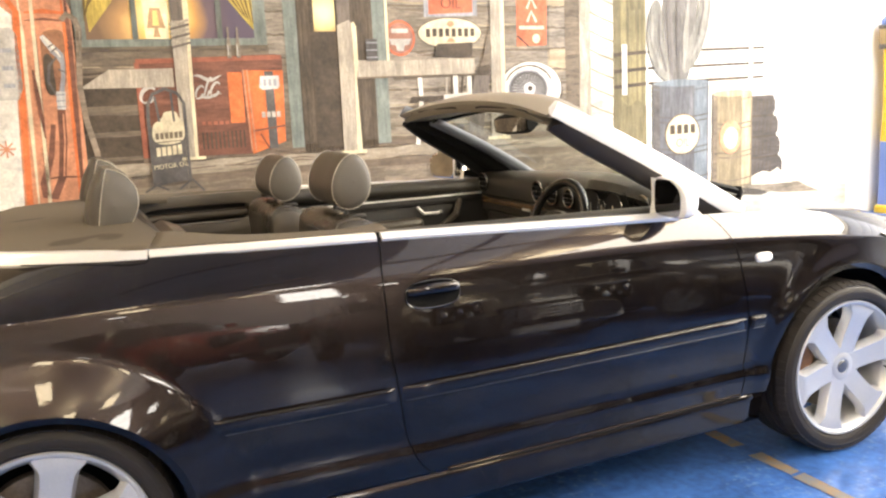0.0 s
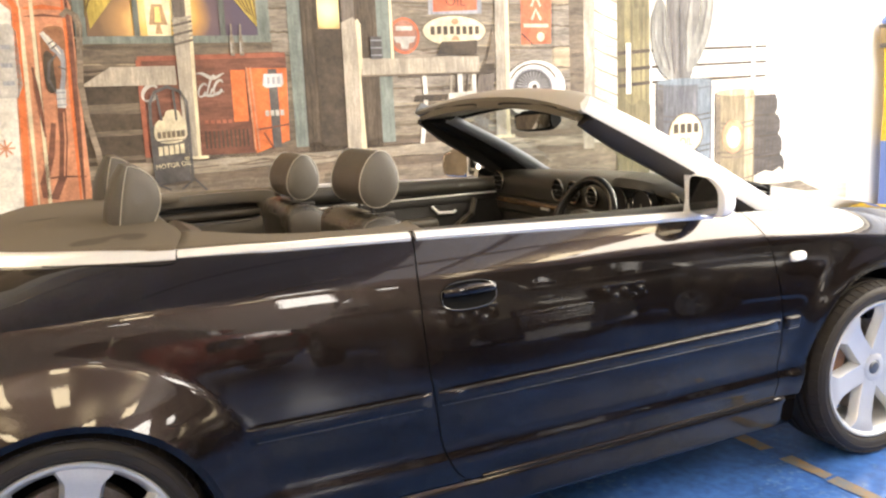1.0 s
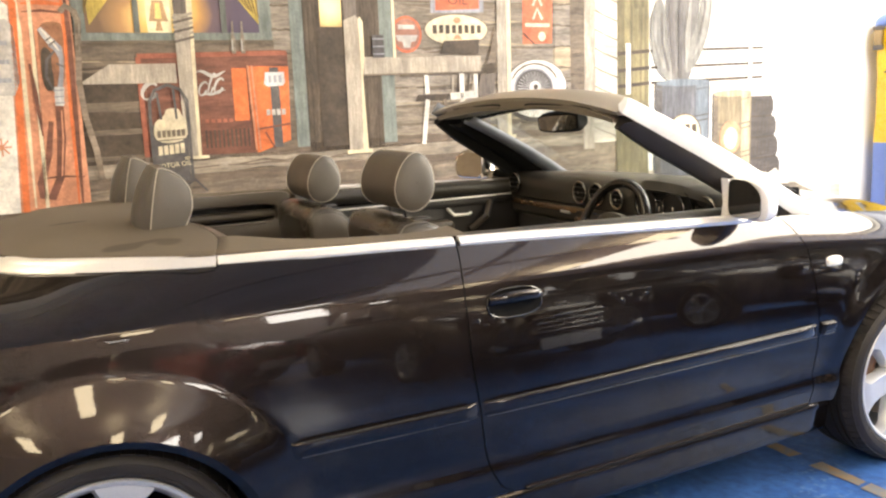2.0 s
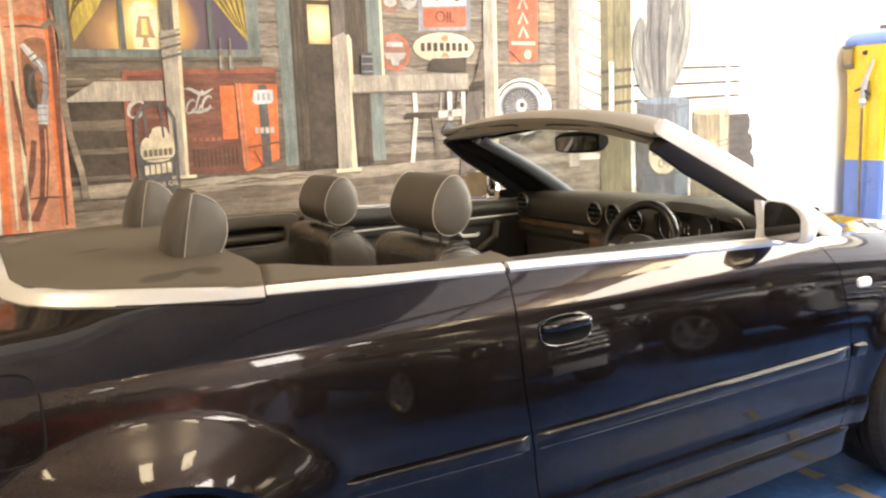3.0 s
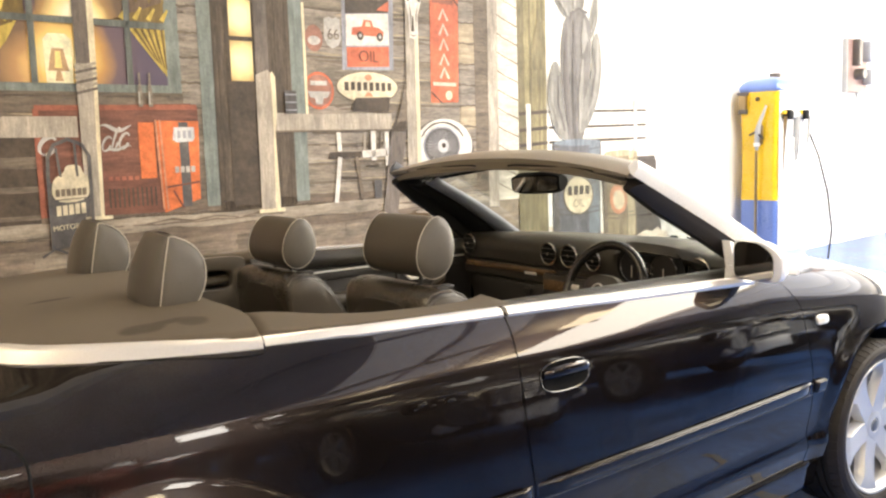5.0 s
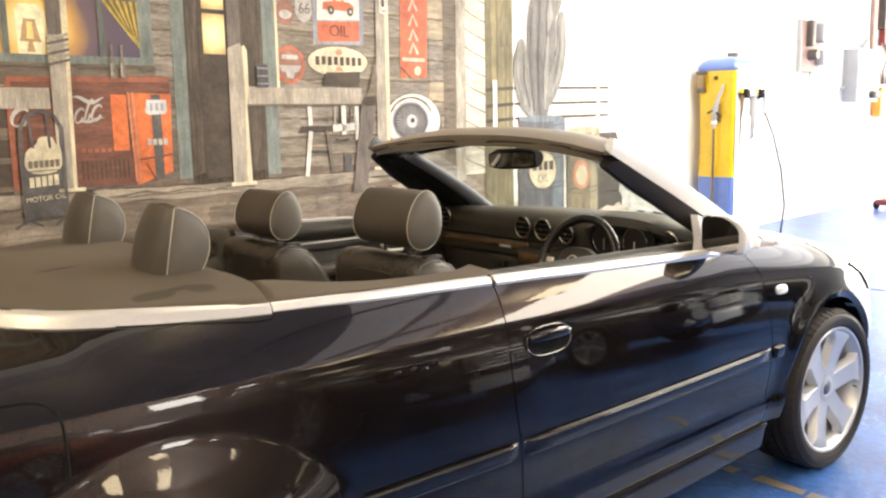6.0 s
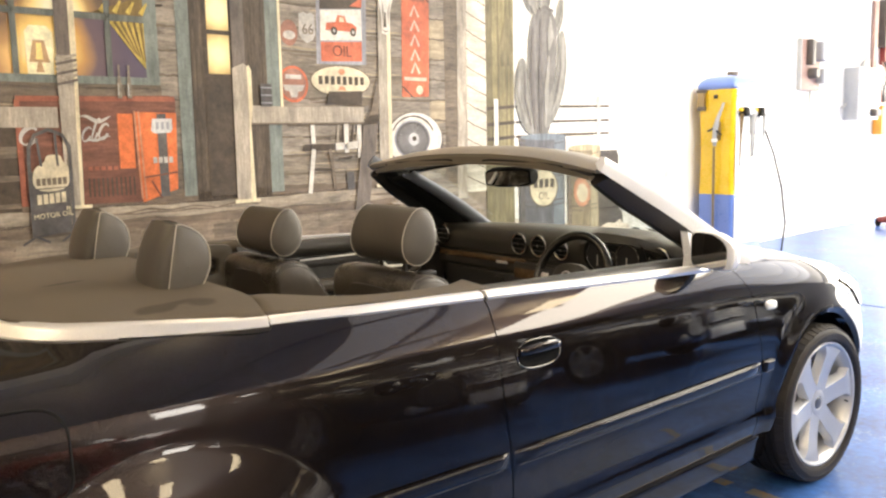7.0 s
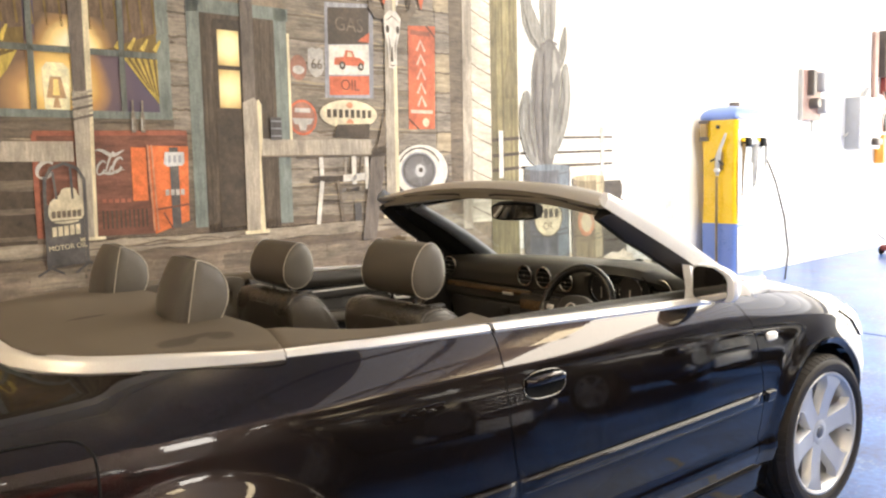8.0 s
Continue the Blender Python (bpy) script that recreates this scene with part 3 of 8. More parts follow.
for k in range(90):
    u, z = rnd.choice(((rnd.uniform(2.33, 3.7), rnd.uniform(1.55, 3.0)), (rnd.uniform(2.33, 3.85), rnd.uniform(1.06, 1.52)), (rnd.uniform(-0.3, 1.4), rnd.uniform(1.0, 1.7))))
    w = rnd.uniform(0.08, 0.32)
    stroke("printed_grain", [(u, z), (u + w * 0.3, z + rnd.uniform(-0.006, 0.006)), (u + w * 0.7, z + rnd.uniform(-0.006, 0.006)), (u + w, z)], [0.001, rnd.uniform(0.006, 0.022), rnd.uniform(0.004, 0.018), 0.001], rnd.choice([I_PLANK3, I_PLANK3, I_SEAM, I_GOLD]), 2)

# porch floor and the stone front under it
siding(-0.8, 4.4, 0.0, 0.86, 0.17, [I_STONE, I_STONE, I_PLANK3], 1)
paint("printed_porch_edge", rough_rect(-0.1, 0.94, 4.1, 1.035, 0.006, rnd), I_STONE_L, 3)
paint("printed_porch_floor", rough_rect(0.6, 1.02, 4.05, 1.085, 0.008, rnd), I_STONE_D, 3)
paint("printed_porch_shadow", rough_rect(-0.1, 0.885, 4.1, 0.945, 0.010, rnd), I_STONE_D, 3)
for row in range(6):
    u = -0.1 + rnd.uniform(0, 0.2)
    while u < 4.0:
        w = rnd.uniform(0.18, 0.5)
        paint("printed_stone", rough_rect(u, 0.24 + row * 0.107, u + w - 0.012, 0.335 + row * 0.107, 0.008, rnd), rnd.choice([I_STONE, I_STONE, I_STONE_M, I_PLANK3, I_STONE_D]), 3)
        u += w
for k in range(14):
    u = rnd.uniform(0.2, 3.9)
    stroke("printed_crack", [(u, 0.98), (u + 0.15, 0.985 + rnd.uniform(-0.02, 0.02)), (u + 0.3, 0.98)], 0.008, I_STONE_D, 4)

# dark shelves under the railing
for z, d in ((1.06, I_DARK), (1.21, I_DARK), (1.37, I_DARK)):
    paint("printed_step", rough_rect(0.25, z + 0.02, 0.66, z + 0.125, 0.006, rnd), d, 3)
    paint("printed_tread", rough_rect(0.25, z - 0.005, 0.66, z + 0.022, 0.004, rnd), I_PLANK3, 4)

# lamplit window
paint("printed_window_frame", rect(0.28, 1.725, 1.455, 2.95), I_TEAL, 3, "weathered teal window frame in the mural")
paint("printed_window_dark", rect(0.345, 1.79, 1.37, 2.90), I_LAMPLIGHT, 4)
for u0, u1, z0, z1, mats in ((0.345, 0.60, 2.15, 2.90, (I_PLEAT, 0)), (0.66, 0.86, 1.79, 2.10, (I_LAMPLIGHT, 0)),
                             (0.66, 0.86, 2.15, 2.9, (I_PLEAT, 0)), (0.94, 1.13, 2.15, 2.9, (I_PLEAT, 0)), (1.17, 1.37, 2.15, 2.9, (I_PLEAT, 0))):
    paint("printed_pane", rect(u0, z0, u1, z1), mats[0], 5)
I_HALO = lamplight("curtain_halo", (0.87, 2.13), ((0.08, (0.95, 0.88, 0.62)), (0.135, (0.92, 0.68, 0.28)), (0.18, (0.42, 0.25, 0.10)), (0.24, (0.165, 0.112, 0.072))))
I_AMBERGLOW = lamplight("amber_corner", (0.66, 1.86), ((0.05, (0.86, 0.56, 0.22)), (0.13, (0.52, 0.30, 0.13)), (0.24, (0.20, 0.125, 0.075))))
paint("printed_pane", rect(0.345, 1.79, 0.602, 2.105), I_AMBERGLOW, 5)
paint("printed_glow", rect(0.66, 2.15, 0.86, 2.33), I_HALO, 6)
paint("printed_glow", rect(0.94, 2.15, 1.12, 2.33), I_HALO, 6)
paint("printed_glow", [(0.688, 1.79), (0.828, 1.79), (0.832, 2.02), (0.80, 2.055), (0.71, 2.055), (0.684, 2.02)], I_CREAMGLOW, 6)
paint("printed_lampshade", [(0.725, 1.975), (0.785, 1.975), (0.81, 1.855), (0.70, 1.855)], I_SHADE, 7, "amber lampshade behind the printed window")
paint("printed_lampshade_light", [(0.742, 1.96), (0.768, 1.96), (0.775, 1.87), (0.735, 1.87)], I_GLOW, 8)
stroke("printed_lamp_stand", [(0.755, 1.855), (0.755, 1.80)], [0.02, 0.045], I_SHADE, 7)
for pts in ([(0.345, 2.11), (0.365, 1.83), (0.42, 1.90), (0.50, 2.0), (0.56, 2.11)], [(1.155, 2.11), (1.37, 2.11), (1.37, 1.84), (1.32, 1.90), (1.24, 2.0)]):
    paint("printed_curtain", pts, I_CURTAIN, 6, "yellow striped curtain in the mural")
for k in range(5):
    stroke("printed_fold", [(0.36 + 0.045 * k, 2.11), (0.345 + 0.008 * k, 1.90 + 0.035 * k)], [0.018, 0.007], I_CURTAIN2, 7)
    stroke("printed_fold", [(1.19 + 0.04 * k, 2.11), (1.31 + 0.015 * k, 1.93 - 0.012 * k)], [0.018, 0.007], I_CURTAIN2, 7)
paint("printed_curtain", [(0.345, 2.15), (0.60, 2.15), (0.60, 2.24), (0.47, 2.22), (0.345, 2.19)], I_CURTAIN2, 6)
paint("printed_curtain", [(1.05, 2.15), (1.37, 2.15), (1.37, 2.27), (1.22, 2.21)], I_CURTAIN2, 6)
for k in range(13):
    u = 0.36 + k * 0.08
    stroke("printed_fold", [(u, 2.9), (u + 0.05, 2.26)], 0.014, I_CURTAIN2, 6)
    if k < 2 or k > 8:
        stroke("printed_hem", [(u + 0.075, 2.25 - 0.002 * k), (u + 0.035, 2.16)], [0.012, 0.030], I_CURTAIN, 7)
for u in (0.63, 1.15):
    paint("printed_muntin", rect(u - 0.020, 1.79, u + 0.014, 2.90), I_MUNTIN, 9)
paint("printed_muntin", rect(0.345, 2.112, 1.37, 2.148), I_MUNTIN, 9)
paint("printed_sill", rect(0.28, 1.725, 1.455, 1.745), I_PLANK3, 9)

# door
paint("printed_door_frame", rect(1.575, 1.06, 1.665, 2.95), I_TEAL, 4, "weathered teal door frame in the mural")
paint("printed_door_frame", rect(1.575, 2.43, 2.33, 2.515), I_TEAL, 4)
paint("printed_door_frame", rect(2.215, 1.05, 2.315, 2.515), I_TEAL, 4)
stroke("printed_edge", [(2.325, 1.6), (2.325, 2.35)], 0.02, I_EDGE, 5)
stroke("printed_edge", [(1.668, 1.06), (1.672, 2.43)], 0.012, I_DARK, 5)
paint("printed_door", rect(1.665, 1.02, 2.215, 2.43), I_DOOR, 3, "dark brown plank door in the mural")
for k in range(7):
    u = 1.70 + k * 0.08
    stroke("printed_groove", [(u, 1.03), (u + 0.004, 2.42)], 0.008, I_DARK, 4)
paint("printed_door_stile", rect(1.755, 1.05, 1.965, 2.40), I_DARK, 5)
for z0, z1 in ((1.835, 2.07), (2.11, 2.325)):
    glow_ink = lamplight("door_pane", (1.862, (z0 + z1) / 2), ((0.04, (0.95, 0.86, 0.55)), (0.09, (0.93, 0.74, 0.34)), (0.15, (0.50, 0.30, 0.11))))
    paint("printed_door_pane", rect(1.785, z0 - 0.006, 1.94, z1 + 0.006), glow_ink, 6, "lamplit pane of the printed door")

# posts and rails
paint("printed_post_upper", rect(1.955, 1.88, 2.05, ZT), I_POST_D, 9)
paint("printed_post", [(1.945, 1.0), (2.06, 1.0), (2.065, 1.88), (2.035, 1.905), (1.95, 1.87)], I_POST, 10, "bleached wooden porch post in the mural")
paint("printed_post_edge", [(2.045, 1.0), (2.085, 1.0), (2.072, 1.5), (2.09, 1.63), (2.09, 1.86), (2.07, 1.895), (2.055, 1.88), (2.06, 1.5)], I_EDGE, 11)
paint("printed_post_foot", rect(1.925, 0.99, 2.115, 1.015), I_EDGE, 12)
paint("printed_post_upper", rect(0.845, 1.88, 0.925, ZT), I_POST_D, 10)
stroke("printed_post_edge", [(0.94, 1.9), (0.955, ZT)], 0.035, I_EDGE, 10)
paint("printed_post", [(0.845, 1.04), (0.935, 1.04), (0.95, 1.9), (0.84, 1.9)], I_POST, 10, "bleached wooden porch post in the mural")
stroke("printed_post_edge", [(0.928, 1.04), (0.945, 1.9)], 0.022, I_EDGE, 11)
paint("printed_post_foot", rect(0.835, 1.03, 0.985, 1.05), I_EDGE, 12)
for k in range(6):
    stroke("printed_rope", [(0.835, 1.735 + k * 0.028), (0.955, 1.765 + k * 0.028)], 0.015, I_ROPE if k % 2 else I_POST_D, 13)
paint("printed_rail", [(0.27, 1.50), (0.83, 1.495), (0.83, 1.61), (0.45, 1.61)], I_POST, 8, "bleached porch rail in the mural")
paint("printed_rail", rough_rect(2.07, 1.51, 3.03, 1.628, 0.004, rnd), I_POST, 8, "bleached porch rail in the mural")
stroke("printed_rail_edge", [(2.07, 1.512), (3.03, 1.512)], 0.012, I_PLANK3, 9)
paint("printed_post", [(3.165, 1.05), (3.285, 1.05), (3.30, ZT), (3.21, ZT)], I_POST, 9, "bleached wooden porch post in the mural")
stroke("printed_post_edge", [(3.275, 1.05), (3.295, ZT)], 0.035, I_EDGE, 10)
paint("printed_post_foot", rect(3.13, 1.03, 3.33, 1.055), I_EDGE, 10)
paint("printed_leaning_post", [(2.92, 0.88), (3.05, 0.88), (3.16, 1.50), (3.15, 1.58), (3.05, 1.56), (3.02, 1.50)], I_POST_D, 11)
paint("printed_leaning_post", [(3.02, 1.5), (3.1, 1.62), (3.16, 1.84), (3.18, 1.7), (3.15, 1.5)], I_PLANK3, 11)

# red drinks chest
paint("printed_drinks_chest", [(0.60, 1.06), (1.29, 1.045), (1.53, 1.11), (1.545, 1.665), (1.5, 1.685), (0.64, 1.665), (0.60, 1.63)], I_REDDARK, 5, "faded red drinks chest in the mural")
stroke("printed_chest_lid", [(0.61, 1.655), (1.54, 1.665)], 0.03, I_RED, 6)
stroke("printed_chest_edge", [(0.615, 1.06), (0.615, 1.65)], 0.03, I_RED, 6)
paint("printed_chest_side", [(1.30, 1.04), (1.53, 1.11), (1.545, 1.58), (1.275, 1.585)], I_ORANGE, 6, "bright orange chest front")
paint("printed_chest_flap", rect(1.17, 1.25, 1.265, 1.575), I_ORANGE, 6)
for u in (1.275, 1.30):
    stroke("printed_chest_trim", [(u + 0.02, 1.06), (u, 1.59)], 0.012, I_ORANGE2, 8)
paint("printed_chest_band", rect(1.415, 1.07, 1.475, 1.575), I_STEEL_D, 7)
paint("printed_chest_label", [(1.375, 1.47), (1.40, 1.455), (1.50, 1.46), (1.515, 1.48), (1.512, 1.545), (1.385, 1.545)], I_STEEL_L, 8)
for k in range(3):
    paint("printed_chest_label_bar", rect(1.405 + k * 0.034, 1.48, 1.425 + k * 0.034, 1.525), I_STEEL, 9)
for k in range(4):
    paint("printed_chest_label", rect(1.378 + k * 0.034, 1.275, 1.403 + k * 0.034, 1.312), I_GREYW, 8)
stroke("printed_chest_seam", [(1.31, 1.19), (1.53, 1.215)], 0.012, I_REDDARK, 8)
stroke("printed_chest_seam", [(1.36, 1.17), (1.42, 1.06)], 0.010, I_REDDARK, 8)
# the pale emblem, as plain looping ribbons
for cu, cz, ru, rz, w in ((0.985, 1.455, 0.024, 0.040, 0.014), (1.040, 1.480, 0.014, 0.065, 0.014), (1.085, 1.470, 0.026, 0.045, 0.016), (0.665, 1.450, 0.042, 0.048, 0.024)):
    loop = [(cu + ru * math.cos(t) + 0.35 * rz * math.sin(t), cz + rz * math.sin(t)) for t in (radians(40 + 18 * k) for k in range(18))]
    stroke("printed_emblem", loop, [w * (0.35 + 0.65 * abs(math.sin(0.2 + k * 0.26))) for k in range(18)], I_GREYW, 7)
stroke("printed_emblem", [(lerp(0.945, 1.130, k / 16), 1.545 + 0.016 * math.sin(0.6 + k * 0.42)) for k in range(17)], [0.020 * (0.15 + math.sin(math.pi * k / 16)) for k in range(17)], I_GREYW, 7.5)
stroke("printed_emblem", [(lerp(0.96, 1.125, k / 12), 1.412 + 0.030 * k / 12 + 0.006 * math.sin(k * 0.8)) for k in range(13)], [0.014 * (0.15 + math.sin(math.pi * k / 12)) for k in range(13)], I_GREYW, 7.5)
for k in range(11):
    stroke("printed_grille", [(0.98 + k * 0.027, 1.09), (0.98 + k * 0.027, 1.20)], 0.009, I_DARK, 6)
for k in range(5):
    paint("printed_small_bar", rect(0.98 + k * 0.038, 1.245, 1.005 + k * 0.038, 1.268), I_RED, 6)
for u in (1.195, 1.255):
    stroke("printed_bottle", [(u, 1.665), (u, 1.75), (u + 0.001, 1.80), (u + 0.002, 1.86)], [0.028, 0.028, 0.012, 0.010], I_PLANK, 10)
    stroke("printed_bottle_shine", [(u - 0.006, 1.68), (u - 0.006, 1.75)], 0.007, I_GREYW, 11)

# standing oil sign
stroke("printed_sign_stand", [(0.650, 0.89), (0.650, 1.30), (0.655, 1.39), (0.69, 1.455), (0.766, 1.485), (0.84, 1.455), (0.876, 1.39), (0.872, 0.90)], 0.020, I_STEEL_D, 14, "dark wire stand of a printed oil sign")
stroke("printed_sign_stand", [(0.70, 1.44), (0.715, 1.28)], 0.014, I_STEEL_D, 14)
stroke("printed_sign_stand", [(0.80, 1.46), (0.805, 1.28)], 0.014, I_STEEL_D, 14)
for pts in ([(0.66, 0.888), (0.587, 0.847)], [(0.66, 0.888), (0.735, 0.85)], [(0.883, 0.909), (0.80, 0.85)], [(0.883, 0.909), (0.956, 0.829)], [(0.66, 0.888), (0.77, 0.905), (0.883, 0.909)]):
    stroke("printed_sign_foot", pts, 0.013, I_STEEL_D, 14)
paint("printed_sign_board", [(0.652, 0.897), (0.860, 0.915), (0.866, 1.27), (0.660, 1.25)], I_STEEL_D, 12, "dark board of a printed oil sign")
shape("printed_sign_can", [(0.666, 1.135), (0.862, 1.142), (0.872, 1.27), (0.835, 1.30), (0.825, 1.345), (0.745, 1.345), (0.735, 1.30), (0.664, 1.265)], I_CREAM, 13, "cream oil can shape on a printed sign")
paint("printed_can_band", [(0.668, 1.150), (0.858, 1.158), (0.858, 1.163), (0.668, 1.156)], I_STEEL_D, 14)
# the maker's name, as plain bars in two rows
for k in range(6):
    u = 0.682 + 0.029 * k
    paint("printed_bar", [(u, 1.172 + 0.001 * k), (u + 0.021, 1.173 + 0.001 * k), (u + 0.021, 1.212 + 0.001 * k), (u, 1.211 + 0.001 * k)], I_PLANK3, 15)
for k in range(5):
    u = 0.680 + 0.033 * k
    paint("printed_bar", [(u, 1.066 + 0.002 * k), (u + 0.025, 1.068 + 0.002 * k), (u + 0.025, 1.122 + 0.003 * k), (u, 1.120 + 0.003 * k)], I_CREAM, 15)
lettering("printed_lettering", "MOTOR OIL", 0.040, I_CREAM, mural, pose(0.762, -0.004 - LAYER * 16, 1.004, 90, -4, 0), "cream words on the printed oil sign")

# old fuel pump of the mural
paint("printed_fuel_pump", [(-0.34, 0.80), (0.27, 0.80), (0.27, 1.96), (0.22, 2.10), (0.08, 2.20), (-0.16, 2.2), (-0.30, 2.10), (-0.36, 1.96)], I_ORANGE2, 15, "faded orange vintage fuel pump in the mural")
paint("printed_pump_face", [(-0.40, 0.80), (-0.105, 0.80), (-0.045, 1.93), (-0.10, 1.98), (-0.40, 1.98)], I_WHITE, 16)
stroke("printed_pump_edge", [(-0.075, 0.80), (-0.02, 1.95), (-0.07, 2.03), (-0.3, 2.05)], 0.035, I_ORANGE, 17)
stroke("printed_pump_edge", [(0.035, 0.80), (0.065, 2.1)], 0.02, I_CREAM, 17)
paint("printed_dial", [(-0.30, 1.45), (-0.06, 1.45), (-0.03, 1.52), (-0.03, 1.82), (-0.06, 1.86), (-0.30, 1.86)], I_GREYW, 17)
for k in range(3):
    paint("printed_dial_bar", rect(-0.13, 1.52 + k * 0.10, -0.07, 1.545 + k * 0.10), I_STEEL, 18)
for a in range(8):
    t = a * math.pi / 4
    stroke("printed_star_ray", [(-0.16, 1.17), (-0.16 + 0.05 * math.cos(t), 1.17 + 0.05 * math.sin(t))], 0.009, I_ORANGE2, 18)
for u, w, m in ((-0.005, 0.022, I_CREAM), (0.245, 0.030, I_REDDARK), (0.225, 0.022, I_ORANGE), (0.06, 0.016, I_REDDARK)):
    stroke("printed_pump_streak", [(u - 0.02, 0.82), (u - 0.008, 1.3), (u + 0.004, 1.8), (u, 2.06)], [w * 0.4, w, w, w * 0.3], m, 16)
for z, w in ((1.90, 0.016), (1.945, 0.028), (0.98, 0.014)):
    stroke("printed_pump_band", [(0.02, z), (0.12, z + 0.008), (0.25, z - 0.004)], [w * 0.3, w, w * 0.4], I_ORANGE if w > 0.02 else I_REDDARK, 16)
shape("printed_recess", [(0.088, 1.46), (0.205, 1.47), (0.222, 1.80), (0.213, 1.85), (0.094, 1.845), (0.085, 1.70)], I_RECESS, 17, "dim recess of the printed pump")
shape("printed_recess_dark", [(0.088, 1.47), (0.150, 1.47), (0.140, 1.62), (0.150, 1.68), (0.115, 1.72), (0.088, 1.68)], I_DARK, 17.5)
stroke("printed_nozzle", [(0.098, 1.812), (0.128, 1.770), (0.160, 1.725)], [0.024, 0.036, 0.044], I_STEEL_L, 18, "grey nozzle of the printed pump")
stroke("printed_nozzle", [(0.150, 1.735), (0.185, 1.70), (0.196, 1.65), (0.190, 1.57), (0.172, 1.48)], [0.05, 0.045, 0.026, 0.022, 0.030], I_STEEL, 18)
stroke("printed_nozzle_shine", [(0.105, 1.812), (0.155, 1.742), (0.188, 1.69)], [0.006, 0.014, 0.004], I_WHITE, 19)
for p, q in (((0.125, 1.745), (0.155, 1.765)), ((0.140, 1.72), (0.172, 1.742)), ((0.168, 1.62), (0.205, 1.60))):
    stroke("printed_nozzle_ring", [p, q], 0.008, I_STEEL_D, 19.5)
stroke("printed_nozzle_guard", [(0.165, 1.69), (0.120, 1.64), (0.108, 1.55), (0.135, 1.48), (0.165, 1.475)], [0.010, 0.016, 0.016, 0.012, 0.010], I_STEEL_D, 18)
stroke("printed_nozzle_collar", [(0.168, 1.49), (0.160, 1.385)], [0.052, 0.046], I_STEEL_L, 19)
for z in (1.40, 1.435, 1.47):
    stroke("printed_collar_ring", [(0.136, z), (0.190, z + 0.002)], 0.008, I_STEEL, 19.5)
stroke("printed_hose", [(0.158, 1.385), (0.150, 1.20), (0.120, 0.98), (0.066, 0.87), (0.020, 0.885), (0.015, 0.95), (0.075, 1.12), (0.105, 1.30)], [0.044, 0.044, 0.042, 0.046, 0.046, 0.042, 0.034, 0.026], I_REDDARK, 17, "dark hose of the printed pump")
stroke("printed_hose_shine", [(0.166, 1.36), (0.158, 1.20), (0.130, 0.99)], 0.008, I_ORANGE2, 18)
stroke("printed_side_bar", [(0.030, 1.62), (0.042, 1.45), (0.055, 1.22)], [0.012, 0.026, 0.010], I_REDDARK, 18)
stroke("printed_hose", [(0.215, 1.90), (0.245, 1.935), (0.290, 1.905), (0.304, 1.85), (0.290, 1.68), (0.276, 1.52), (0.290, 1.32), (0.330, 1.12), (0.345, 0.95)], 0.034, I_STONE, 17)
stroke("printed_hose_shine", [(0.245, 1.942), (0.294, 1.908), (0.310, 1.85), (0.296, 1.68)], 0.007, I_PLANK, 18)

# tin signs
paint("printed_sign_frame", [(2.625, 1.925), (3.07, 1.935), (3.09, 2.63), (2.645, 2.60)], I_STEEL, 3, "grey framed tin sign in the mural")
paint("printed_sign_panel", [(2.665, 2.305), (3.035, 2.335), (3.05, 2.60), (2.67, 2.565)], I_DARK, 4)
paint("printed_sign_panel", [(2.665, 2.09), (3.035, 2.11), (3.035, 2.33), (2.67, 2.30)], I_WHITE, 4)
paint("printed_sign_panel", [(2.665, 1.945), (3.03, 1.96), (3.033, 2.10), (2.667, 2.08)], I_SIGNRED, 4)
paint("printed_sign_corner", [(2.93, 2.345), (3.04, 2.345), (3.045, 2.42)], I_SIGNRED, 5)
lettering("printed_lettering", "GAS", 0.14, I_PLANK3, mural, pose(2.855, -0.004 - LAYER * 6, 2.455, 90, 0, 0), "grey word on the printed tin sign")
lettering("printed_lettering", "OIL", 0.11, I_REDDARK, mural, pose(2.85, -0.004 - LAYER * 6, 2.02, 90, 0, 0), "dark word on the printed tin sign")
paint("printed_truck", [(2.71, 2.165), (2.985, 2.165), (2.99, 2.20), (2.95, 2.225), (2.90, 2.23), (2.885, 2.27), (2.82, 2.275), (2.80, 2.225), (2.72, 2.215)], I_SIGNRED, 5, "small red pickup drawn on the tin sign")
paint("printed_truck_window", [(2.83, 2.228), (2.88, 2.23), (2.87, 2.262), (2.835, 2.262)], I_CREAM, 6)
for u in (2.785, 2.955):
    paint("printed_truck_wheel", ellipse(u, 2.163, 0.028, 0.03, 16), I_DARK, 6)
    paint("printed_truck_hub", ellipse(u, 2.163, 0.012, 0.013, 12), I_GREYW, 7)
paint("printed_round_sign", ellipse(2.405, 2.125, 0.07, 0.088), I_ROSE, 3, "small red round sign in the mural")
paint("printed_round_sign_band", ellipse(2.405, 2.11, 0.05, 0.03), I_GREYW, 4)
paint("printed_shield", [(2.49, 2.26), (2.53, 2.275), (2.56, 2.262), (2.59, 2.275), (2.62, 2.26), (2.625, 2.13), (2.60, 2.085), (2.555, 2.065), (2.51, 2.085), (2.485, 2.13)], I_GREYW, 3, "grey route shield in the mural")
lettering("printed_lettering", "66", 0.10, I_PLANK3, mural, pose(2.56, -0.004 - LAYER * 5, 2.155, 90, 0, 0))
paint("printed_round_sign", ellipse(2.425, 1.78, 0.122, 0.125), I_SIGNRED, 3, "faded red round sign with a white wing shape")
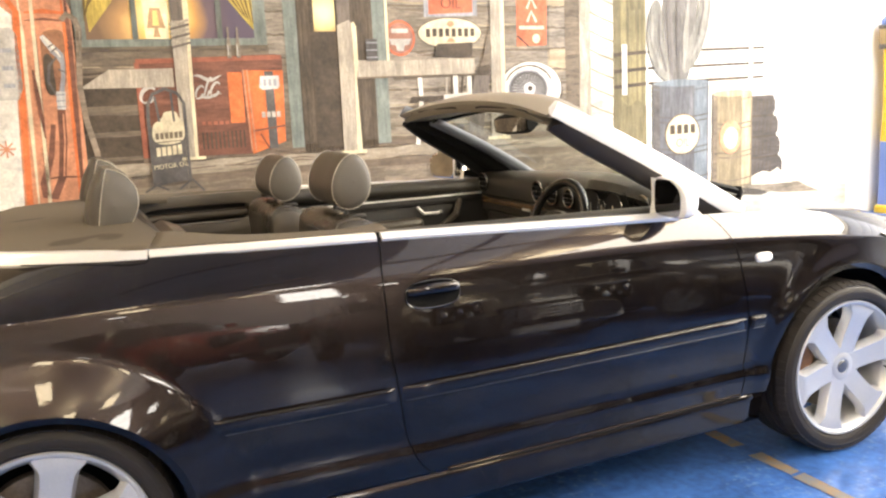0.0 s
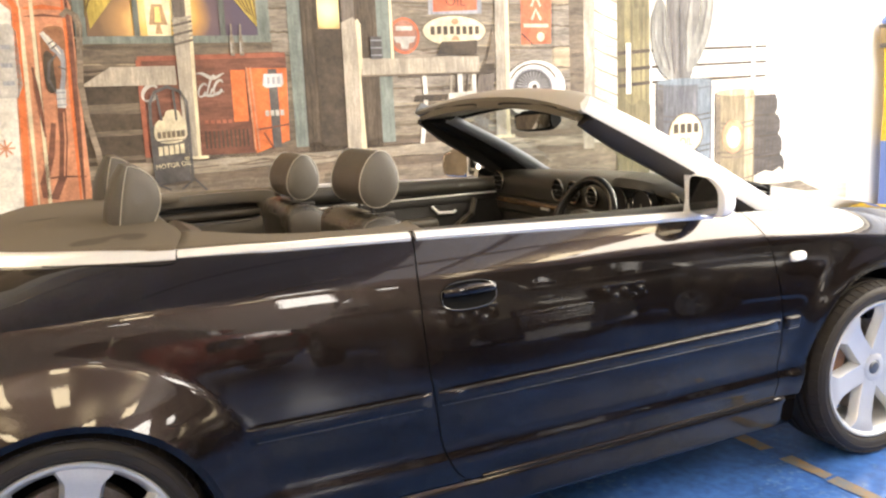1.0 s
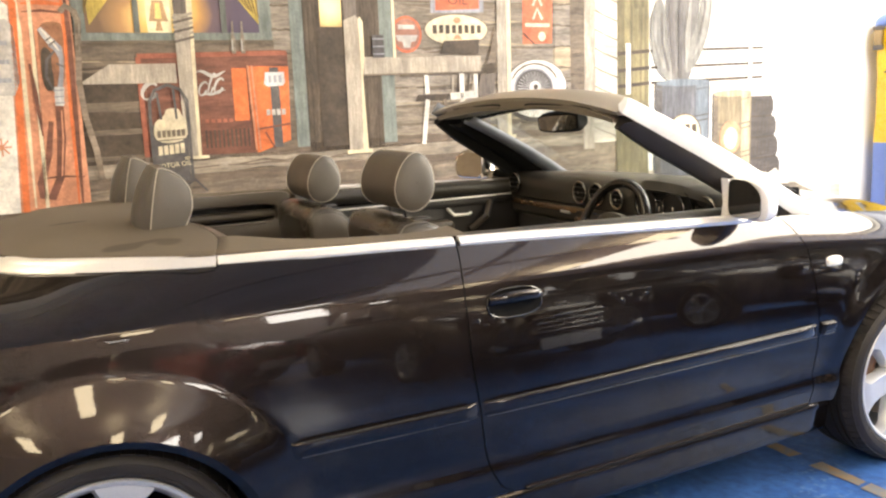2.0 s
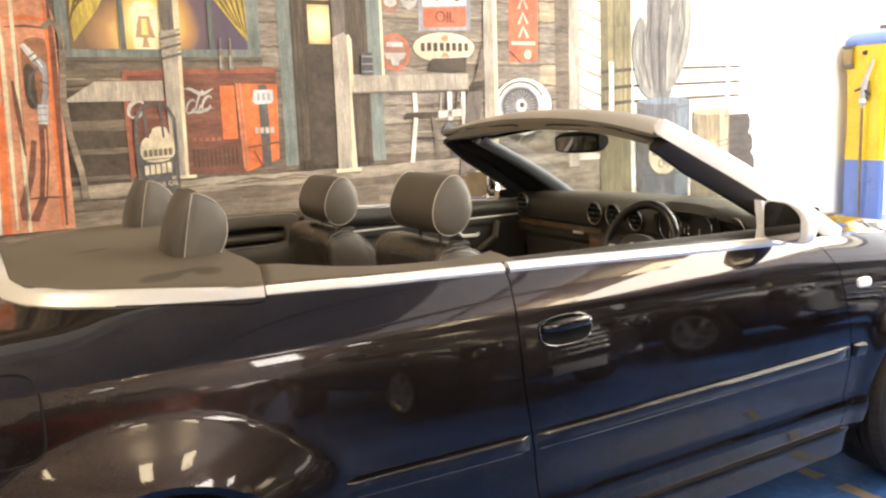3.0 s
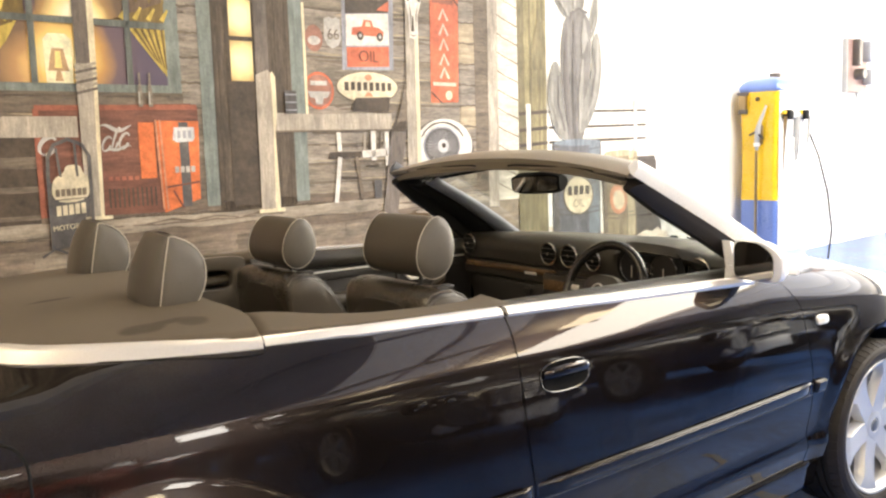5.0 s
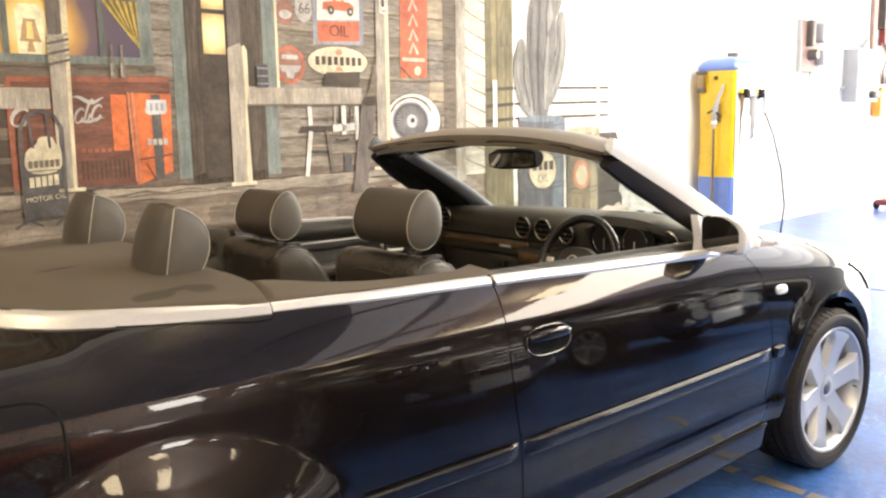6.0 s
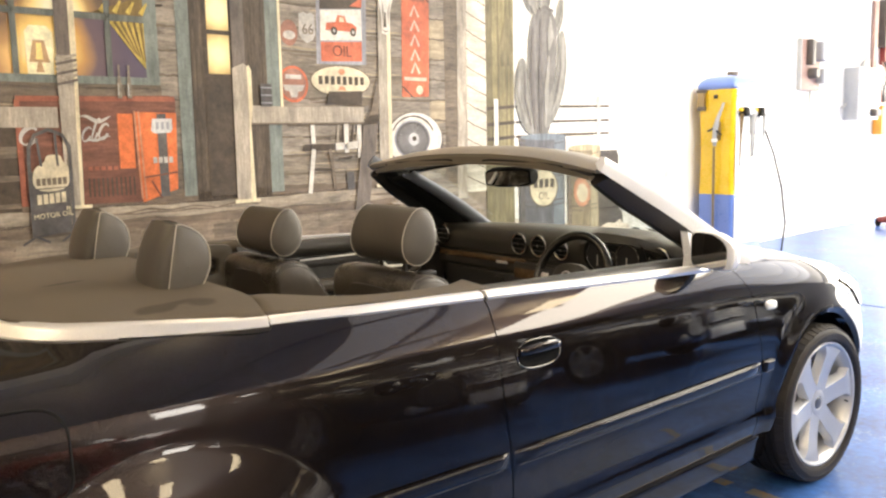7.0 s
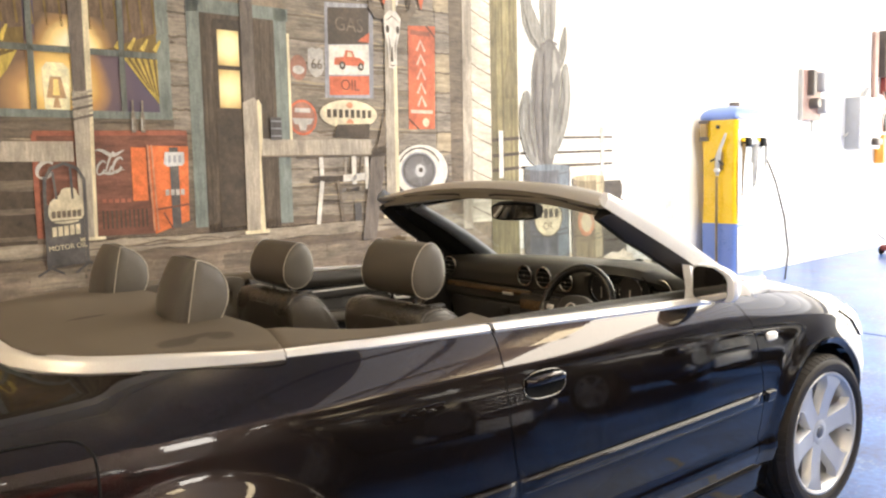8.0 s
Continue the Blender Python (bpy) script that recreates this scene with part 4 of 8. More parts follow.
paint("printed_round_sign_rim", ellipse(2.425, 1.78, 0.105, 0.108), I_ROSE, 4)
paint("printed_wing", [(2.335, 1.775), (2.515, 1.775), (2.495, 1.735), (2.46, 1.73), (2.45, 1.69), (2.40, 1.69), (2.39, 1.73), (2.355, 1.735)], I_GREYW, 5)
paint("printed_wing_bar", rect(2.36, 1.815, 2.49, 1.845), I_GREYW, 5)
paint("printed_oval_sign", ellipse(2.835, 1.812, 0.272, 0.112, 36), I_SEAM, 3)
paint("printed_oval_sign", ellipse(2.835, 1.812, 0.262, 0.104, 36), I_CREAM, 4, "cream oval oil sign with a dark bar")
for k in range(8):
    u = 2.635 + k * 0.053
    paint("printed_bar", rect(u, 1.785 + (0.004 if k % 2 else 0), u + 0.034, 1.845), I_DARK, 5)
paint("printed_bell", [(2.80, 1.745), (2.88, 1.745), (2.855, 1.775), (2.825, 1.775)], I_ORANGE2, 5)
paint("printed_bell", ellipse(2.84, 1.878, 0.03, 0.022, 14), I_ORANGE2, 5)
paint("printed_long_sign", [(3.415, 1.71), (3.69, 1.715), (3.715, 2.525), (3.43, 2.505)], I_SIGNRED, 3, "tall faded red sign in the mural")
for k, z in enumerate((2.36, 2.25, 2.14, 2.03, 1.93)):
    stroke("printed_bar", [(3.515, z - 0.04), (3.555, z + 0.04), (3.60, z - 0.04)], 0.022, I_SALMON, 4)
paint("printed_bar", rect(3.44, 1.835, 3.67, 1.862), I_SALMON, 4)
paint("printed_bar", rect(3.45, 2.44, 3.66, 2.475), I_RED, 4)
paint("printed_badge", ellipse(3.595, 1.765, 0.035, 0.035, 16), I_CREAM, 4)
stroke("printed_long_sign_corner", [(3.42, 1.79), (3.52, 1.71)], 0.014, I_DARK, 4)
stroke("printed_long_sign_corner", [(3.62, 2.52), (3.71, 2.44)], 0.014, I_DARK, 4)

# steer skull on the post, feathers above
paint("printed_skull", [(3.18, 2.55), (3.235, 2.60), (3.30, 2.60), (3.35, 2.55), (3.33, 2.42), (3.30, 2.33), (3.30, 2.20), (3.27, 2.165), (3.22, 2.175), (3.215, 2.32), (3.185, 2.44)], I_WHITE, 12, "bleached steer skull in the mural")
paint("printed_skull_eye", ellipse(3.215, 2.46, 0.018, 0.03, 12), I_DARK, 13)
paint("printed_skull_eye", ellipse(3.315, 2.46, 0.016, 0.03, 12), I_DARK, 13)
stroke("printed_skull_nose", [(3.255, 2.33), (3.25, 2.22)], [0.012, 0.03], I_DARK, 13)
for q in ([(3.20, 2.52), (3.26, 2.56), (3.33, 2.52)], [(3.225, 2.42), (3.235, 2.34), (3.232, 2.24)], [(3.305, 2.42), (3.285, 2.34), (3.283, 2.24)], [(3.225, 2.20), (3.255, 2.185), (3.285, 2.195)]):
    stroke("printed_skull_crack", q, [0.003, 0.012, 0.004], I_PLANK, 13)
stroke("printed_horn", [(3.19, 2.565), (3.11, 2.56), (3.06, 2.61), (3.07, 2.70)], [0.06, 0.07, 0.06, 0.02], I_PLANK3, 12)
stroke("printed_horn", [(3.345, 2.565), (3.42, 2.57), (3.48, 2.63), (3.48, 2.74)], [0.06, 0.07, 0.06, 0.02], I_PLANK3, 12)
for k in range(9):
    u = 2.55 + k * 0.125
    stroke("printed_feather", [(u, 2.9), (u + 0.01, 2.72), (u + 0.012, 2.64)], [0.05, 0.055, 0.012], (I_WHITE, I_DARK, I_SIGNRED)[k % 3], 13)

# chair, cans and the spare wheel
paint("printed_chair_back", [(2.685, 1.645), (3.01, 1.645), (3.02, 1.745), (2.72, 1.735)], I_DARK, 9, "dark wooden porch chair in the mural")
for k in range(6):
    stroke("printed_spindle", [(2.78 + k * 0.042, 1.36), (2.79 + k * 0.045, 1.50)], 0.016, I_DARK if k % 2 else I_POST, 6)
paint("printed_chair_seat", [(2.47, 1.32), (2.74, 1.32), (2.76, 1.365), (2.49, 1.365)], I_DARK, 7)
for a, b, w in (((2.57, 1.33), (2.525, 1.02), 0.035), ((2.71, 1.33), (2.75, 1.03), 0.028), ((2.565, 1.50), (2.57, 1.37), 0.035), ((2.86, 1.52), (2.86, 1.30), 0.04), ((2.98, 1.50), (2.98, 1.26), 0.035)):
    stroke("printed_chair_leg", [a, b], w, I_PLANK3 if w < 0.03 else I_WHITE, 8)
stroke("printed_chair_arm", [(2.76, 1.345), (2.98, 1.355)], 0.05, I_WHITE, 8)
stroke("printed_chair_rung", [(2.55, 1.19), (2.74, 1.18)], 0.02, I_DARK, 7)
paint("printed_can", rect(2.155, 1.625, 2.24, 1.775), I_STEEL_D, 12)
for z in (1.65, 1.70, 1.75):
    stroke("printed_can_band", [(2.155, z), (2.24, z)], 0.01, I_STEEL, 13)
paint("printed_can", rect(2.855, 1.03, 2.92, 1.16), I_STEEL_D, 8)
paint("printed_spare_wheel", ellipse(3.53, 1.37, 0.302, 0.226, 36), I_TYRE, 5)
paint("printed_spare_wheel", ellipse(3.535, 1.385, 0.285, 0.206, 36), I_WHITE, 6, "white-wall spare wheel in the mural")
paint("printed_wheel_rim", ellipse(3.505, 1.385, 0.186, 0.150, 32), I_STEEL, 7)
paint("printed_wheel_dark", ellipse(3.505, 1.385, 0.172, 0.136, 32), I_STEEL_D, 8)
stroke("printed_wheel_arc", [(3.515 + 0.225 * math.cos(t), 1.385 + 0.178 * math.sin(t)) for t in (radians(20 + 7 * k) for k in range(21))], [0.002] + [0.012] * 19 + [0.002], I_DARK, 8)
for k in range(30):
    t = 2 * math.pi * k / 30
    stroke("printed_spoke", [(3.515, 1.385), (3.505 + 0.150 * math.cos(t + 0.25), 1.385 + 0.118 * math.sin(t + 0.25))], 0.0035, I_STEEL_L, 9)
paint("printed_wheel_cap", ellipse(3.515, 1.385, 0.055, 0.05, 18), I_STEEL_L, 10)
paint("printed_wheel_cap", ellipse(3.52, 1.39, 0.022, 0.02, 14), I_DARK, 11)

# the corner of the cabin and the fence
paint("printed_corner_post", [(4.0, 0.9), (4.115, 0.9), (4.135, ZT), (4.03, ZT)], I_POST, 4, "bleached corner board in the mural")
paint("printed_sunlit_wall", rect(4.115, 0.95, 4.35, ZT), I_BOARD, 3, "sunlit end boards of the printed cabin")
for k in range(20):
    z = 1.0 + 0.147 * k
    stroke("printed_seam", [(4.118, z + 0.085), (4.20, z + 0.05), (4.348, z)], [0.010, 0.007, 0.011], I_PLANK3, 4)
paint("printed_corner_shade", [(4.345, 0.6), (4.44, 0.6), (4.46, ZT), (4.36, ZT)], I_OLIVE_D, 3)
paint("printed_olive_post", [(4.42, 0.55), (4.695, 0.6), (4.70, ZT), (4.44, ZT)], I_OLIVE, 4, "olive green upright in the mural")
for u, w in ((4.50, 0.03), (4.60, 0.04), (4.655, 0.03)):
    stroke("printed_olive_streak", [(u, 1.15), (u + 0.005, 1.9), (u - 0.005, 2.5), (u, ZT)], [w * 0.4, w, w * 0.6, w * 0.3], I_OLIVE_D, 5)
shape_at = [(4.54, 1.98), (4.68, 2.0), (4.69, 2.22), (4.66, 2.36), (4.60, 2.42), (4.55, 2.28), (4.50, 2.12)]
paint("printed_olive_patch", shape_at, I_OLIVE_D, 6)
paint("printed_bush", [(4.345, 0.5), (4.7, 0.5), (4.7, 1.2), (4.6, 1.26), (4.5, 1.2), (4.42, 1.27), (4.345, 1.2)], I_OLIVE_D, 6)
for z in (1.375, 1.50, 1.635):
    stroke("printed_fence_rail", [(4.35, z - 0.008), (4.70, z + 0.012)], 0.028, I_DARK, 7)
    stroke("printed_fence_rail", [(4.72, z + 0.012), (6.10, z + 0.03)], 0.022, I_DARK, 3)
paint("printed_fence_post", rect(4.435, 1.3, 4.49, 1.71), I_WHITE, 8)
paint("printed_fence_post", rect(5.90, 1.25, 5.955, 1.76), I_GREYW, 4)
for k in range(5):
    stroke("printed_fence_board", [(4.75, 1.28 + k * 0.035), (4.76 + 1.1, 1.29 + k * 0.03)], 0.008, I_SAND, 2)


# the saguaro: arms behind, trunk, then lighter ribs
shape("printed_cactus", [(4.75, 3.3), (4.89, 3.3), (4.87, 2.86), (4.95, 2.74), (5.02, 2.66), (5.06, 2.40), (4.90, 2.47), (4.79, 2.60), (4.75, 2.76)], I_CACTUS_M, 4, "grey saguaro cactus in the mural")
shape("printed_cactus", [(5.02, 3.4), (5.23, 3.4), (5.24, 2.50), (5.00, 2.46)], I_CACTUS_M, 5)
shape("printed_cactus", [(5.37, 2.75), (5.41, 2.50), (5.30, 2.26), (5.22, 2.30), (5.26, 2.42)], I_CACTUS_M, 4)
shape("printed_cactus", [(4.98, 2.50), (5.26, 2.52), (5.30, 2.20), (5.24, 1.80), (5.18, 1.36), (4.93, 1.36), (4.90, 1.72), (4.88, 2.05), (4.90, 2.32)], I_CACTUS, 6)
shape("printed_cactus", [(5.40, 2.36), (5.44, 2.08), (5.39, 1.78), (5.27, 1.55), (5.10, 1.42), (5.10, 1.62), (5.24, 1.84), (5.31, 2.10), (5.30, 2.30)], I_CACTUS_M, 7)
shape("printed_cactus", [(4.74, 1.98), (4.80, 2.09), (4.88, 2.02), (4.89, 1.72), (4.96, 1.52), (4.96, 1.38), (4.80, 1.46), (4.71, 1.68), (4.71, 1.88)], I_CACTUS_M, 7)
for pts, w, mat in (([(5.07, 3.3), (5.07, 2.55)], 0.035, I_CACTUS_L), ([(5.16, 3.3), (5.17, 2.55)], 0.03, I_CACTUS), ([(4.80, 3.2), (4.80, 2.78), (4.88, 2.58), (5.0, 2.46)], 0.03, I_CACTUS_L), ([(5.37, 2.66), (5.37, 2.50), (5.29, 2.34)], 0.02, I_CACTUS_L)):
    stroke("printed_cactus_rib", pts, w, mat, 8)
for pts, w, mat in (([(4.95, 2.34), (4.94, 1.9), (4.98, 1.45)], [0.02, 0.05, 0.03], I_CACTUS_D), ([(5.06, 2.42), (5.05, 1.9), (5.05, 1.42)], [0.02, 0.05, 0.03], I_CACTUS_D), ([(5.19, 2.45), (5.20, 2.28), (5.17, 2.15)], [0.02, 0.09, 0.02], I_CACTUS_L),
                    ([(5.17, 2.1), (5.14, 1.8), (5.12, 1.5)], [0.02, 0.07, 0.02], I_CACTUS_L), ([(5.37, 2.28), (5.38, 2.05), (5.33, 1.78), (5.2, 1.58)], [0.02, 0.05, 0.045, 0.02], I_CACTUS_L),
                    ([(5.32, 2.2), (5.34, 2.0), (5.28, 1.78)], 0.018, I_CACTUS_D), ([(4.77, 1.95), (4.76, 1.75), (4.86, 1.5)], 0.03, I_CACTUS_L), ([(4.84, 1.95), (4.84, 1.72), (4.92, 1.48)], 0.018, I_CACTUS_D)):
    stroke("printed_cactus_rib", pts, w, mat, 9)
stroke("printed_cactus_fold", [(5.0, 2.47), (5.12, 2.53), (5.24, 2.50)], 0.025, I_CACTUS_D, 8)


def drum(u0, u1, z0, z1, body, light, dark, name):
    rx = 0.03
    paint("printed_drum", [(u0, z0)] + [(lerp(u0, u1, k / 10), z0 - rx * math.sin(math.pi * k / 10)) for k in range(1, 10)] + [(u1, z0), (u1, z1), (u0, z1)], body, 8, name)
    paint("printed_drum_light", rect(lerp(u0, u1, 0.74), z0, lerp(u0, u1, 0.96), z1 - 0.02), light, 9)
    paint("printed_drum_shade", rect(u0, z0, lerp(u0, u1, 0.12), z1), dark, 9)
    paint("printed_drum_lid", ellipse((u0 + u1) / 2, z1, (u1 - u0) / 2, rx, 24), light, 10)
    for f in (0.08, 0.33, 0.38, 0.64, 0.69, 0.95):
        z = lerp(z0, z1, f)
        stroke("printed_drum_hoop", [(lerp(u0, u1, k / 8), z - rx * math.sin(math.pi * k / 8) * 0.8) for k in range(9)], 0.012, dark if f < 0.9 else body, 10)


drum(4.765, 5.41, 0.50, 1.38, I_DRUM, I_BLUE, I_STEEL_D, "grey blue oil drum in the mural")
paint("printed_drum_badge", ellipse(5.10, 0.94, 0.205, 0.18, 30), I_SEAM, 11)
paint("printed_drum_badge", ellipse(5.10, 0.94, 0.19, 0.167, 30), I_CREAM, 12)
for k in range(4):
    paint("printed_bar", rect(4.955 + k * 0.078, 0.945, 5.01 + k * 0.078, 1.025), I_DARK, 13)
lettering("printed_lettering", "OIL", 0.10, I_PLANK3, mural, pose(5.10, -0.004 - LAYER * 13, 0.865, 90, 0, 0))
drum(5.455, 5.95, 0.44, 1.27, I_TAN, I_TAN_L, I_PLANK3, "faded tan oil drum in the mural")
paint("printed_drum_badge", ellipse(5.68, 0.88, 0.135, 0.15, 26), I_ORANGE2, 11)
paint("printed_drum_badge", ellipse(5.68, 0.87, 0.09, 0.10, 26), I_CREAM, 12)
for k in range(4):
    u1 = 6.26 + 0.03 * (3 - k) + rnd.uniform(-0.01, 0.01)
    z0 = 0.48 + k * 0.19
    paint("printed_tyre", [(5.95, z0), (u1 - 0.03, z0), (u1, z0 + 0.05), (u1, z0 + 0.13), (u1 - 0.03, z0 + 0.185), (5.95, z0 + 0.185)], I_TYRE, 7, "worn tyre in a printed stack")
    stroke("printed_tyre_gap", [(5.95, z0), (u1 - 0.02, z0)], 0.014, I_DARK, 8)
    for g in range(5):
        stroke("printed_tread", [(5.99 + g * 0.05, z0 + 0.03), (6.0 + g * 0.05, z0 + 0.15)], 0.008, I_DARK, 8)
paint("printed_scrub", [(5.95, 0.42), (6.5, 0.40), (6.45, 0.5), (6.35, 0.52), (6.3, 0.56), (6.2, 0.52), (6.1, 0.54), (5.95, 0.5)], I_SAND, 9)
paint("printed_road_shade", [(5.6, 0.36), (6.9, 0.28), (6.6, 0.40), (5.9, 0.45)], I_PLANK, 2)


# ---- the convertible ----
# rear axle at x = 0, nose towards +x, floor at z = 0, centre line at y = YC
YC, WHEELBASE, AXLE_Z, WHEEL_Z = 0.03, 2.654, 0.322, 0.3155
ARCH = ((0.005, 0.352), (2.654, 0.380))
side_y = curve_through((0.16, 0.22, 0.28, 0.31, 0.335, 0.355, 0.365, 0.405, 0.415, 0.44, 0.49, 0.54, 0.60, 0.66, 0.72, 0.78, 0.84, 0.87, 0.885, 0.90), (-0.80, -0.850, -0.876, -0.884, -0.8905, -0.8962, -0.8967, -0.8898, -0.8896, -0.8935, -0.9020, -0.9080, -0.9100, -0.9075, -0.9025, -0.8960, -0.8885, -0.8838, -0.8808, -0.8765))
taper = curve_through((-1.0, -0.75, -0.4, 0.3, 0.9, 1.6, 2.2, 2.65, 2.95, 3.2, 3.36, 3.46), (0.20, 0.08, 0.02, 0.0, 0.0, 0.018, 0.042, 0.052, 0.085, 0.165, 0.29, 0.46))
shoulder_z = curve_through((-1.0, -0.3, 0.5, 1.2, 2.0, 2.4, 2.8, 3.1, 3.35, 3.5), (0.85, 0.885, 0.888, 0.875, 0.852, 0.825, 0.78, 0.715, 0.64, 0.58))
belt_y = curve_through((-0.17, -0.14, -0.07, 0.1, 0.34, 0.65, 0.95, 1.4, 1.9, 2.2, 2.65, 3.0, 3.25, 3.45), (-0.30, -0.42, -0.53, -0.652, -0.742, -0.780, -0.798, -0.805, -0.795, -0.77, -0.725, -0.675, -0.60, -0.48))
belt_z = curve_through((-1.0, -0.6, -0.17, 0.1, 0.34, 0.65, 0.95, 1.4, 1.9, 2.2, 2.65, 3.0, 3.25, 3.45), (0.93, 0.962, 0.984, 0.989, 0.989, 0.984, 0.977, 0.960, 0.938, 0.920, 0.885, 0.825, 0.755, 0.67))
door_rear = curve_through((0.29, 0.305, 0.33, 0.38, 0.45, 0.57, 0.72, 0.87, 0.98), (1.04, 0.995, 0.968, 0.940, 0.920, 0.902, 0.886, 0.884, 0.906))
door_front = curve_through((0.30, 0.58, 0.81, 0.88, 0.96), (2.168, 2.170, 2.138, 2.10, 2.03))
LOW = 0.7


def arch_low(x, base):
    z = base
    for cx, r in ARCH:
        d = r * r - (x - cx) ** 2
        if d > 0:
            z = max(z, AXLE_Z + math.sqrt(d))
    return z


def flare(d):
    """How far a wheel arch swells at a distance from its edge, ending in a soft crease."""
    if -0.02 < d < 0.2:
        u = 1 - max(0.0, d) / 0.128
        return 0.0375 * (u + math.sqrt(u * u + 0.006)) / 2 - 0.0375 * 0.0015 / 0.56 * max(0.0, d) / 0.2
    return 0.0


def inner_edge(x):
    """The top edge of the body side: the belt, or the middle of the boot lid behind the cover."""
    if x < -0.17:
        return -0.30 + (0.30 + YC) * min(1, (-0.17 - x) / 0.06)
    return belt_y(x)


def body_point(x, r, base=0.298, inset=0.0, side=1):
    """A point of the body side: r from 0 at the bottom to LOW at the shoulder and 1 at the belt."""
    zs = shoulder_z(x)
    if r <= LOW:
        zb = arch_low(x, base)
        z = lerp(zb, zs, r / LOW)
        y = side_y(0.32 + (z - 0.32) * (0.90 - 0.32) / (zs - 0.32)) + taper(x)
        for cx, rad in ARCH:
            d = math.hypot(x - cx, z - AXLE_Z) - rad
            y -= (flare(d) if cx < 1 else 0.014 * math.exp(-((max(0.0, d) / 0.055) ** 2)) * (1 if -0.02 < d < 0.3 else 0))
    else:
        t = (r - LOW) / (1 - LOW)
        ys = side_y(0.90) + taper(x)
        yb, zt = inner_edge(x), belt_z(x)
        # behind the cockpit a shallow deck runs from the shoulder's corner to the roof cover
        over = yb + 0.67 if x < 0.7 else -1.0
        ye = yb - 0.5 * (over + math.sqrt(over * over + 0.003 * max(0.0, min(1.0, (0.7 - x) / 0.5)))) + max(0.0, -0.3 - x) * 0.25
        deck = max(0.0, min(1.0, (yb - ye) / 0.16)) if x < 0.7 else 0.0
        split = 1 - 0.34 * deck
        ze = zt - 0.030 * deck
        if t > split and deck > 0.02:
            q = (t - split) / (1 - split)
            zc = zt + (0.03 * min(1, (-0.17 - x) / 0.10) if x < -0.17 else 0)
            return Vector((x, (lerp(ye, yb, q) + inset) if side > 0 else 2 * YC - lerp(ye, yb, q) - inset, lerp(ze, zc, q)))
        t, yb, zt = min(1.0, t / split), ye, ze
        cy, cz = lerp(ys, yb, 0.36), lerp(zs, zt, 0.60)
        y = (1 - t) ** 2 * ys + 2 * t * (1 - t) * cy + t * t * yb
        z = (1 - t) ** 2 * zs + 2 * t * (1 - t) * cz + t * t * zt
    y += inset
    return Vector((x, y if side > 0 else 2 * YC - y, z))


def row_z(r, x):
    return body_point(x, r).z


def skin(xa, xb, arch=None, r0=0.0, r1=1.0, nu=16, nr=30, base=0.298, inset=0.0, side=1):
    """A body panel between two edges, each a number or a function of height."""
    rs = [lerp(r0, r1, k / nr) for k in range(nr + 1)]

    def edge(e, r, guess):
        return e(row_z(r, guess)) if callable(e) else e

    ga, gb = (xa(0.6) if callable(xa) else xa), (xb(0.6) if callable(xb) else xb)
    rows = []
    for r in rs:
        a, b = edge(xa, r, ga), edge(xb, r, gb)
        xs = []
        if arch is None:
            xs = [lerp(a, b, k / nu) for k in range(nu + 1)]
        else:
            cx, rad = arch
            xs += [lerp(a, cx - rad, k / nu) for k in range(nu)]
            xs += [cx - rad * math.cos(math.pi * k / 36) for k in range(37)]
            xs += [lerp(cx + rad, b, (k + 1) / nu) for k in range(nu)]
        rows.append([body_point(x, r, base, inset, side) for x in xs])
    return grid(rows)


def thicken(ob, t=0.006):
    mod = ob.modifiers.new("thickness", "SOLIDIFY")
    mod.thickness, mod.offset = t, 0
    return ob


# metals that draw the rubbing strips' edge highlights; EDGE also covers the lock
EDGE = surface("edge_highlight_and_lock", (0.092, 0.088, 0.085), 0.25, 0.8, 0.2, 6, 120, 0.0)
EDGE_DIM = surface("dim_edge_highlight", (0.07, 0.07, 0.075), 0.3, 0.8, 0.2, 6, 120, 0.0)
car = thing("convertible_car", (0, 0, 0), 0, "dark brown-black convertible with its roof down, parked on the blue floor", "car")
GAP = 0.0022


def shifted(f, d):
    return lambda z: f(z) + d


